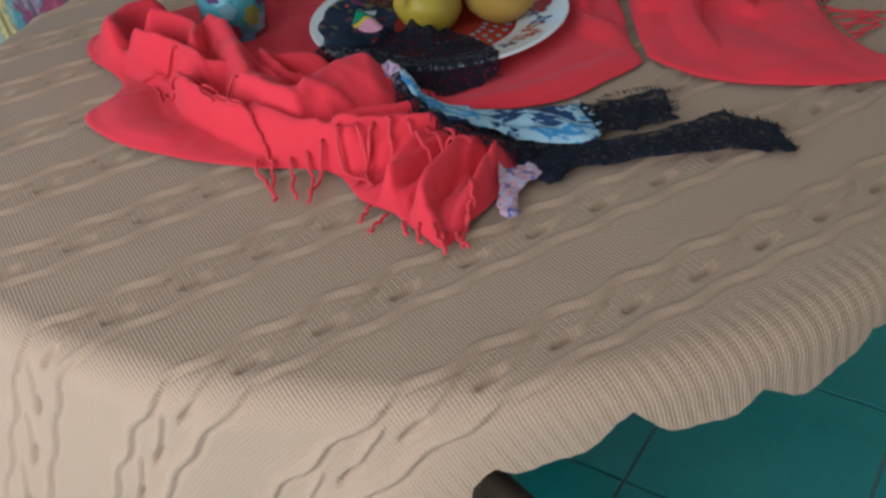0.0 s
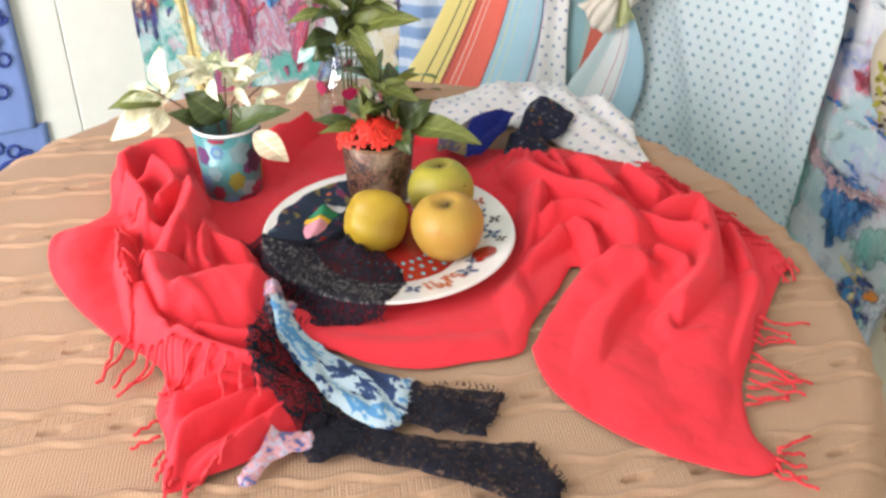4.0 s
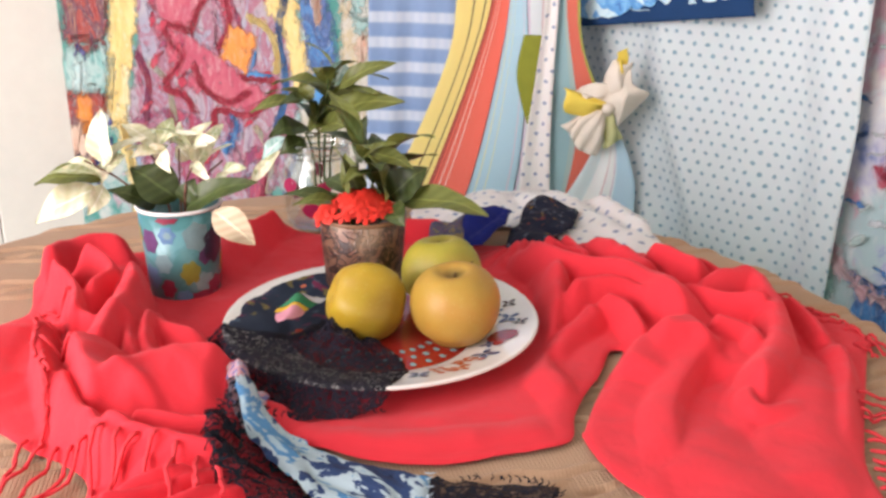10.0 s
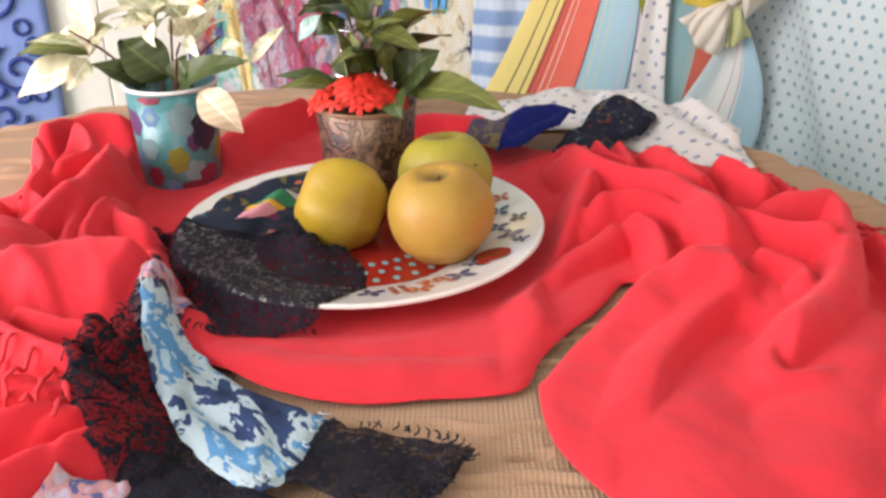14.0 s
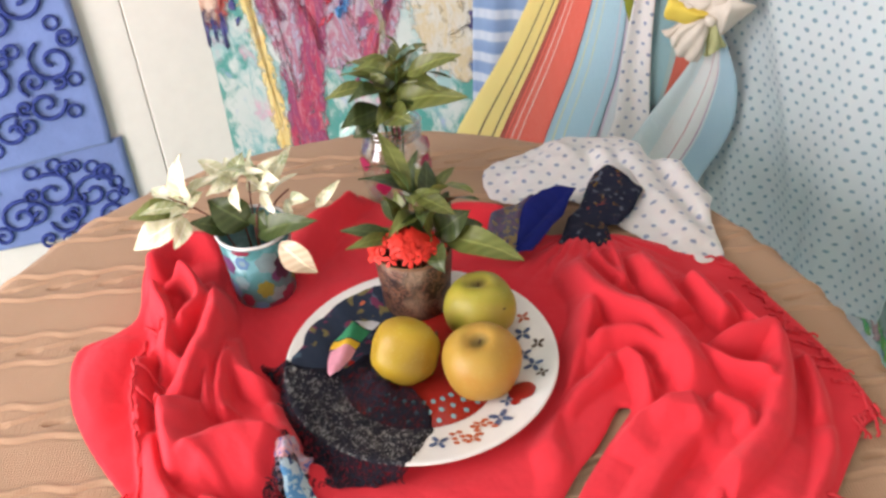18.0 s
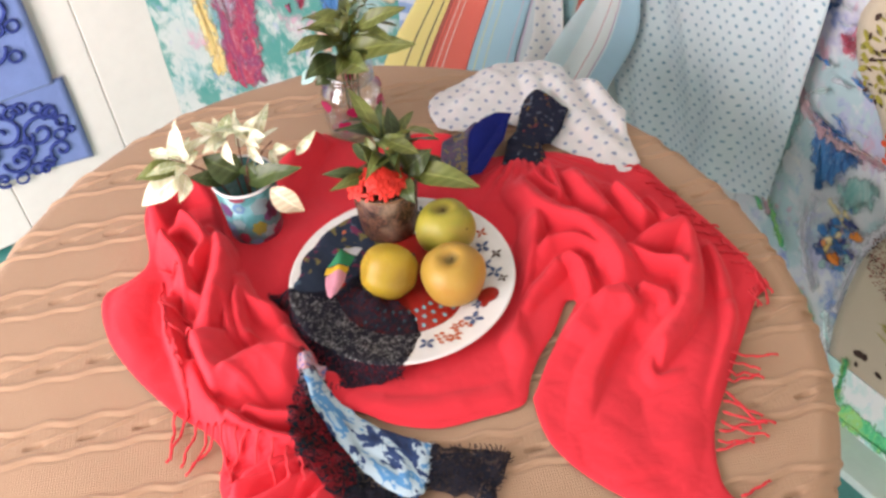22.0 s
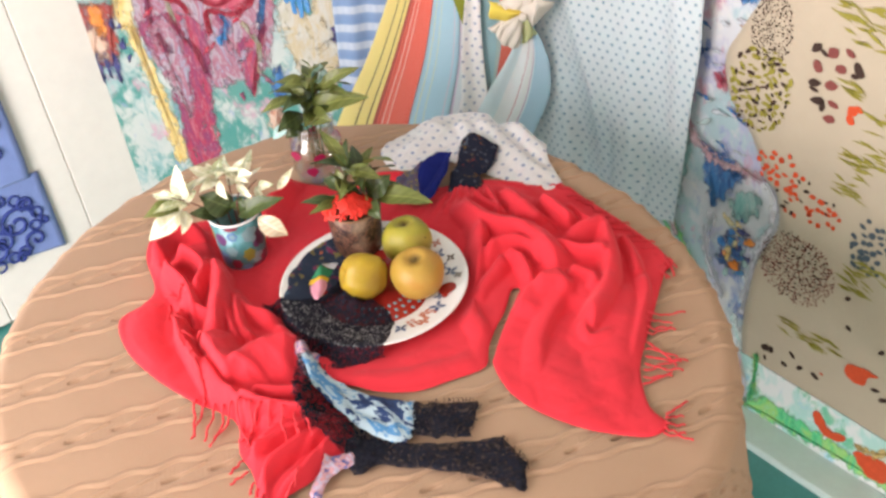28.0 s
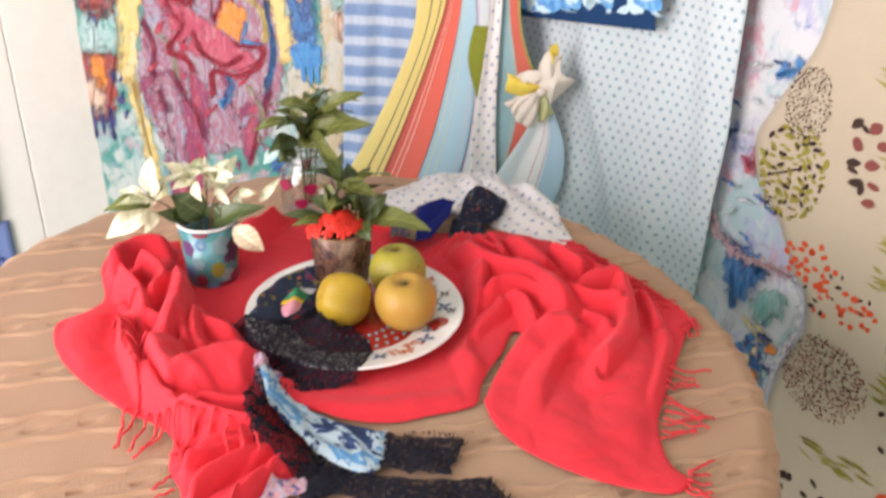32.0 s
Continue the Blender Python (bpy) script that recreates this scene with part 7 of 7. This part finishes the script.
for nm, c in (("e_pale", (0.20, 0.34, 0.36)), ("e_blue", (0.10, 0.22, 0.38)), ("e_yellow", (0.24, 0.24, 0.04)), ("e_dark", (0.035, 0.025, 0.055)), ("e_red", (0.24, 0.03, 0.06)), ("e_purple", (0.12, 0.05, 0.14))):
    M[nm] = plain("enamel_" + nm[2:], c, 0.35, 0.35, 160, coat=0.2, spec=0.5)
for k, (turn, h, wide, tall, mat) in enumerate([(-98, 0.074, 0.008, 0.009, "e_blue"), (-97, 0.074, 0.004, 0.004, "e_pale"), (-56, 0.071, 0.013, 0.015, "e_pale"), (-26, 0.060, 0.013, 0.020, "e_dark"), (-44, 0.050, 0.007, 0.010, "e_purple"), (-68, 0.034, 0.010, 0.012, "e_yellow"), (-108, 0.044, 0.009, 0.010, "e_pale"),
                                                 (-104, 0.018, 0.008, 0.010, "e_red"), (-46, 0.022, 0.011, 0.010, "e_pale"), (-22, 0.016, 0.012, 0.009, "e_red"), (-48, 0.008, 0.014, 0.005, "e_red"), (-96, 0.090, 0.010, 0.004, "e_red"), (-80, 0.010, 0.008, 0.006, "e_blue"), (-128, 0.066, 0.010, 0.012, "e_purple"), (-134, 0.028, 0.012, 0.012, "e_blue"),
                                                 (0, 0.080, 0.010, 0.010, "e_pale"), (8, 0.036, 0.012, 0.014, "e_yellow"), (40, 0.060, 0.014, 0.014, "e_pale"), (80, 0.030, 0.014, 0.014, "e_red"), (120, 0.065, 0.014, 0.014, "e_dark"), (160, 0.035, 0.014, 0.014, "e_pale"), (195, 0.070, 0.012, 0.012, "e_yellow")]):
    bloom(turn, h, wide, tall, mat, k, 0.0004 + 0.00012 * (k % 4))

posy = group_of("variegated_posy", "cut stems with cream variegated and green leaves in the cup", "plant")
CX, CY, CZ = CUP[0], CUP[1], cupz + 0.085
for i, (x, y, z) in enumerate([(-0.235, 0.20, 0.895), (-0.185, 0.235, 0.905), (-0.150, 0.225, 0.90), (-0.110, 0.235, 0.885), (-0.135, 0.205, 0.885)]):
    twig(posy, [(CX + (x - CX) * 0.1, CY, cupz + 0.012), (CX + (x - CX) * 0.45, CY + (y - CY) * 0.5, CZ + 0.02), (x, y, z)])
for b, t, w, mt, roll in [
        ((-0.176, 0.212, 0.844), (-0.214, 0.192, 0.867), 0.020, "leaf_dark", -0.85),
        ((-0.154, 0.212, 0.852), (-0.196, 0.212, 0.884), 0.036, "leaf_dark", -0.97),
        ((-0.145, 0.212, 0.845), (-0.134, 0.212, 0.873), 0.020, "leaf_dark", 1.24),
        ((-0.147, 0.212, 0.838), (-0.070, 0.192, 0.874), 0.025, "leaf_dark", 0.80),
        ((-0.217, 0.212, 0.892), (-0.218, 0.222, 0.937), 0.024, "leaf_white", -1.28),
        ((-0.175, 0.232, 0.903), (-0.205, 0.232, 0.923), 0.018, "leaf_white", -0.92),
        ((-0.170, 0.232, 0.905), (-0.157, 0.242, 0.927), 0.019, "leaf_pale", 1.13),
        ((-0.168, 0.232, 0.895), (-0.192, 0.202, 0.896), 0.018, "leaf_white", -0.46),
        ((-0.166, 0.232, 0.900), (-0.182, 0.252, 0.914), 0.015, "leaf_pale", -0.86)]:
    leaf(posy, b, t, w, mt, 0.28, roll)
for b, t, w, mt, roll in [
        ((-0.145, 0.232, 0.903), (-0.119, 0.242, 0.923), 0.011, "leaf_white", 0.93),
        ((-0.140, 0.232, 0.895), (-0.111, 0.212, 0.911), 0.024, "leaf_white", 0.80),
        ((-0.142, 0.232, 0.887), (-0.154, 0.232, 0.901), 0.021, "leaf_white", -1.09),
        ((-0.140, 0.232, 0.884), (-0.117, 0.202, 0.872), 0.013, "leaf_white", 0.71),
        ((-0.112, 0.232, 0.871), (-0.085, 0.222, 0.880), 0.017, "leaf_pale", 0.71),
        ((-0.082, 0.232, 0.863), (-0.053, 0.242, 0.893), 0.013, "leaf_pale", 1.05),
        ((-0.114, 0.232, 0.873), (-0.101, 0.212, 0.860), 0.013, "leaf_pale", 0.86),
        ((-0.143, 0.232, 0.900), (-0.155, 0.262, 0.919), 0.014, "leaf_pale", -0.89),
        ((-0.164, 0.222, 0.899), (-0.152, 0.192, 0.884), 0.017, "leaf_white", 0.79)]:
    leaf(posy, b, t, w, mt, 0.28, roll)
for b, t, w, mt, roll in [
        ((-0.223, 0.205, 0.874), (-0.279, 0.185, 0.875), 0.024, "leaf", -0.46),
        ((-0.225, 0.205, 0.865), (-0.279, 0.175, 0.840), 0.035, "leaf_white", -0.77),
        ((-0.216, 0.205, 0.888), (-0.214, 0.205, 0.944), 0.028, "leaf_white", 1.30),
        ((-0.224, 0.205, 0.878), (-0.270, 0.235, 0.881), 0.020, "leaf_pale", -0.50),
        ((-0.218, 0.205, 0.884), (-0.197, 0.205, 0.899), 0.020, "leaf_pale", 0.95),
        ((-0.113, 0.185, 0.848), (-0.074, 0.175, 0.816), 0.033, "leaf_dry", 0.97),
        ((-0.218, 0.195, 0.871), (-0.226, 0.165, 0.851), 0.020, "leaf_white", -0.91)]:
    leaf(posy, b, t, w, mt, 0.28, roll)
for k, c in enumerate(((-0.222, 0.205, 0.878), (-0.172, 0.232, 0.892), (-0.135, 0.230, 0.888))):
    tuft(posy, c, 5, 0.046, 0.5, 20 + k, ("leaf_white", "leaf_pale"))


def tin_mat():
    n = Net("brown_arabesque_tin", 0.42, 0.1, spec=0.5)
    w = n.space("Object")
    scroll_f = n.noise(70, 1, w, 0.4, 2.2)
    line = n.ramp(n.math("ABSOLUTE", n.math("SUBTRACT", scroll_f, 0.5)), [(0.05, 1.0), (0.10, 0.0)])
    base = n.mix(n.noise(28, 3), (0.12, 0.048, 0.030), (0.20, 0.095, 0.055))
    col = n.mix(line, base, (0.025, 0.010, 0.008))
    col = n.mix(n.ramp(n.noise(20, 2, w), [(0.5, 0.0), (0.62, 0.45)]), col, (0.42, 0.30, 0.20))
    n.colour(col).bump(line, 0.0004)
    return n.mat


M["tin"] = tin_mat()
TUM = (0.030, 0.197)
tz = float(plate_z(0.086)) + 0.001
tum = group_of("patterned_tumbler", "brown tumbler with a dark scrolled pattern standing on the plate", "tumbler")
part("wall", lathe([(0, 0), (0.036, 0), (0.0375, 0.002), (0.0432, 0.0775), (0.0422, 0.0785), (0.0412, 0.0775), (0.0355, 0.004), (0, 0.003)], 48, (*TUM, tz)), M["tin"], tum)
part("band", lathe([(0.0433, 0.0755), (0.0439, 0.0765), (0.0439, 0.0785), (0.0431, 0.0795), (0.0423, 0.0785)], 48, (*TUM, tz)), plain("brown_rim", (0.22, 0.11, 0.06), 0.4, 0.2, 60), tum)

bouquet = group_of("leafy_bouquet", "dark green leafy sprig standing in the tumbler", "plant")
TX, TY, TZ2 = TUM[0], TUM[1], tz + 0.07
for x, y, z in [(0.045, 0.215, 0.90), (0.025, 0.215, 0.90), (0.075, 0.20, 0.87), (0.0, 0.20, 0.86)]:
    twig(bouquet, [(TX, TY, tz + 0.01), (TX + (x - TX) * 0.5, TY + (y - TY) * 0.5, TZ2 + 0.015), (x, y, z)], 0.0018, "twig_green")
for b, t, w, mt, roll in [
        ((0.010, 0.200, 0.849), (-0.046, 0.190, 0.862), 0.014, "leaf_dark", -0.64),
        ((0.010, 0.200, 0.847), (-0.034, 0.160, 0.860), 0.013, "leaf", -0.63),
        ((0.008, 0.200, 0.849), (0.005, 0.190, 0.909), 0.023, "leaf", -1.29),
        ((0.030, 0.210, 0.852), (0.013, 0.220, 0.895), 0.021, "leaf", -1.22),
        ((0.048, 0.200, 0.849), (0.038, 0.180, 0.903), 0.028, "leaf", -1.23),
        ((0.036, 0.210, 0.897), (0.080, 0.190, 0.887), 0.018, "leaf", 0.63),
        ((0.057, 0.200, 0.853), (0.094, 0.200, 0.885), 0.030, "leaf_dark", 1.00),
        ((0.065, 0.200, 0.849), (0.152, 0.170, 0.844), 0.028, "leaf", 0.50),
        ((0.057, 0.190, 0.847), (0.071, 0.150, 0.841), 0.022, "leaf_dark", 0.56),
        ((0.046, 0.220, 0.853), (0.065, 0.250, 0.875), 0.022, "leaf_dark", 0.91),
        ((0.024, 0.220, 0.853), (-0.011, 0.250, 0.860), 0.019, "leaf_dark", -0.58),
        ((0.065, 0.200, 0.851), (0.105, 0.220, 0.852), 0.022, "leaf_dark", 0.47),
        ((0.039, 0.210, 0.852), (0.027, 0.170, 0.890), 0.021, "leaf_dark", -1.02)]:
    leaf(bouquet, b, t, w, mt, 0.28, roll)
tuft(bouquet, (0.045, 0.215, 0.872), 8, 0.062, 0.5, 3, ("leaf_dark", "leaf"))
tuft(bouquet, (0.030, 0.205, 0.895), 5, 0.045, 0.9, 4, ("leaf", "leaf_dark"))

M["petal_red"] = plain("scarlet_petal", (0.75, 0.035, 0.02), 0.55, 0.3, 120)
flowers = group_of("scarlet_flowers", "cluster of small scarlet four-petalled flowers over the tumbler's rim", "flowers")
rng = random.Random(21)
for k in range(84):
    a, r = rng.uniform(math.pi * 0.95, math.tau * 1.02), rng.uniform(0.004, 0.040)
    c = Vector((TX + r * math.cos(a) - 0.004, TY + r * math.sin(a) * 0.95 - 0.004, tz + 0.080 + 0.018 * (1 - (r / 0.042) ** 2) + rng.uniform(-0.004, 0.004)))
    out = Vector((math.cos(a) * r * 20, math.sin(a) * r * 20 - 0.3, 0.9)).normalized()
    u = out.orthogonal().normalized()
    v = out.cross(u)
    bm = bmesh.new()
    size, ph = rng.uniform(0.0075, 0.0112), rng.uniform(0, 1.5)
    mid = bm.verts.new(c + out * 0.001)
    for q in range(4):
        t = ph + q * math.pi / 2
        d, e = u * math.cos(t) + v * math.sin(t), -u * math.sin(t) + v * math.cos(t)
        p1, p2, p3 = (bm.verts.new(c + d * size * 0.6 + e * size * 0.32 * s + out * size * 0.12 * (s == 0)) for s in (-1, 0, 1))
        p4 = bm.verts.new(c + d * size * 1.05 - out * size * 0.12)
        bm.faces.new((mid, p1, p2))
        bm.faces.new((mid, p2, p3))
        bm.faces.new((p1, p4, p2))
        bm.faces.new((p2, p4, p3))
    tube([c - out * 0.012, c], 0.0007, 5, bm)
    part("blossom", bm, M["petal_red"], flowers)


def glass_mat(name, tint, least=0.05):
    """Thin clear glass: gloss by its angle over what shows through."""
    mat = bpy.data.materials.new(name)
    mat.use_nodes = True
    t = mat.node_tree
    t.nodes.remove(t.nodes["Principled BSDF"])
    clear, gloss, mixed = t.nodes.new("ShaderNodeBsdfTransparent"), t.nodes.new("ShaderNodeBsdfGlossy"), t.nodes.new("ShaderNodeMixShader")
    clear.inputs[0].default_value, gloss.inputs["Roughness"].default_value = (*tint, 1), 0.04
    edge, more = t.nodes.new("ShaderNodeLayerWeight"), t.nodes.new("ShaderNodeMath")
    edge.inputs["Blend"].default_value, more.operation, more.inputs[1].default_value, more.inputs[2].default_value = 0.22, "MULTIPLY_ADD", 0.55, least
    t.links.new(edge.outputs[1], more.inputs[0])
    t.links.new(more.outputs[0], mixed.inputs[0])
    t.links.new(clear.outputs[0], mixed.inputs[1])
    t.links.new(gloss.outputs[0], mixed.inputs[2])
    t.links.new(mixed.outputs[0], t.nodes["Material Output"].inputs[0])
    return mat


M["glass"] = glass_mat("clear_glass", (0.97, 0.98, 0.98))
M["pink_enamel"] = plain("pink_enamel", (0.42, 0.02, 0.09), 0.4, 0.3, 90)
JAR = (-0.028, 0.428)
jz = TOP + 0.006
jar = group_of("glass_jar", "clear glass jar with pink painted petals", "jar")
part("glass", lathe([(0, 0.0), (0.036, 0.0), (0.042, 0.004), (0.0455, 0.02), (0.0455, 0.062), (0.040, 0.076), (0.0345, 0.083), (0.0345, 0.098), (0.0365, 0.100), (0.0365, 0.103), (0.0335, 0.104), (0.032, 0.098), (0.032, 0.083), (0.0375, 0.075), (0.043, 0.062), (0.043, 0.02), (0.038, 0.006), (0, 0.004)], 48, (*JAR, jz)), M["glass"], jar)
M["glass_edge"] = glass_mat("thick_glass_edge", (0.82, 0.86, 0.86), 0.20)
for r, h in ((0.0362, 0.1015), (0.0352, 0.093), (0.0352, 0.087)):
    part("rim" if h > 0.1 else "screw_thread", lathe([(r + 0.0016 * math.cos(q * math.tau / 8), h + 0.0016 * math.sin(q * math.tau / 8)) for q in range(9)], 48, (*JAR, jz)), M["glass_edge"], jar)
for k in range(6):
    a = k * math.tau / 6 + 0.3
    for lift in (0.030, 0.056)[k % 2:]:
        aa = a + (0.35 if lift > 0.04 else 0)
        bm = bmesh.new()
        ring_v = []
        for q in range(10):
            t = q * math.tau / 10
            da, dz = (0.20 + 0.12 * (k % 3 == 0)) * math.cos(t) * (1 - 0.3 * math.sin(2 * t + k)), 0.0095 * math.sin(t) * (1 + 0.25 * math.cos(3 * t + k))
            ring_v.append(bm.verts.new((JAR[0] + 0.0462 * math.cos(aa + da), JAR[1] + 0.0462 * math.sin(aa + da), jz + lift + dz)))
        bm.faces.new(ring_v)
        bmesh.ops.recalc_face_normals(bm, faces=bm.faces)
        part("painted_petal", bm, M["pink_enamel"], jar)

sprig_plant = group_of("jar_sprig", "upright leafy green sprig standing in the glass jar", "plant")
JX, JY = JAR
for x, y, z in [(-0.015, 0.43, 0.935), (-0.03, 0.44, 0.90), (-0.05, 0.425, 0.88), (0.005, 0.43, 0.92)]:
    twig(sprig_plant, [(JX + (x - JX) * 0.3, JY, jz + 0.01), (JX + (x - JX) * 0.4, JY, jz + 0.09), (x, y, z)], 0.0018, "twig_green")
for b, t, w, mt, roll in [
        ((-0.004, 0.430, 0.922), (0.066, 0.420, 0.954), 0.020, "leaf", 0.80),
        ((-0.032, 0.430, 0.877), (0.075, 0.390, 0.914), 0.035, "leaf", 0.71),
        ((-0.048, 0.430, 0.908), (-0.106, 0.410, 0.898), 0.016, "leaf", -0.58),
        ((-0.009, 0.440, 0.924), (0.002, 0.450, 0.954), 0.028, "leaf_teal", 1.21),
        ((-0.033, 0.430, 0.911), (-0.049, 0.450, 0.927), 0.018, "leaf", -0.90),
        ((-0.040, 0.430, 0.873), (-0.082, 0.380, 0.875), 0.029, "leaf_dark", -0.48),
        ((-0.035, 0.420, 0.884), (-0.041, 0.410, 0.917), 0.020, "leaf", -1.25),
        ((-0.027, 0.420, 0.870), (0.010, 0.370, 0.890), 0.033, "leaf", 0.70),
        ((-0.044, 0.420, 0.862), (-0.073, 0.400, 0.850), 0.024, "leaf_dark", -0.71),
        ((-0.067, 0.420, 0.866), (-0.097, 0.420, 0.839), 0.016, "leaf_teal", -1.02),
        ((-0.014, 0.440, 0.911), (0.018, 0.470, 0.910), 0.023, "leaf_dark", 0.46),
        ((-0.018, 0.440, 0.924), (-0.043, 0.480, 0.917), 0.016, "leaf", -0.58)]:
    leaf(sprig_plant, b, t, w, mt, 0.28, roll)
tuft(sprig_plant, (-0.030, 0.430, 0.885), 8, 0.075, 0.25, 5, ("leaf", "leaf_dark"))
tuft(sprig_plant, (-0.015, 0.435, 0.915), 7, 0.068, 0.35, 6, ("leaf",))
tuft(sprig_plant, (-0.008, 0.435, 0.938), 4, 0.040, 0.8, 7, ("leaf",))

# ---- floor tiles ----
TILE = 0.33
mesh_tile = None
for i in range(-10, 4):
    for j in range(-9, 6):
        a0, b0 = 0.188 + TILE * i, -0.15 + TILE * j
        lo_a, hi_a, lo_b, hi_b = max(a0, A0), min(a0 + TILE, A1), max(b0, B0), min(b0 + TILE, B1)
        if hi_a - lo_a < 0.02 or hi_b - lo_b < 0.02:
            continue
        whole = hi_a - lo_a > TILE - 0.001 and hi_b - lo_b > TILE - 0.001
        if whole and mesh_tile:
            ob = new("tile", mesh_tile)
        else:
            w, d = (hi_a - lo_a) / 2 - 0.0025, (hi_b - lo_b) / 2 - 0.0025
            ob = part("tile", box((-w, -d, -0.006), (w, d, 0), bevel=0.0012), M["tile"], None, smooth=False)
            if whole:
                mesh_tile = ob.data
        ob.parent = ground
        ob.location = ((lo_a + hi_a) / 2, (lo_b + hi_b) / 2, 0.0)
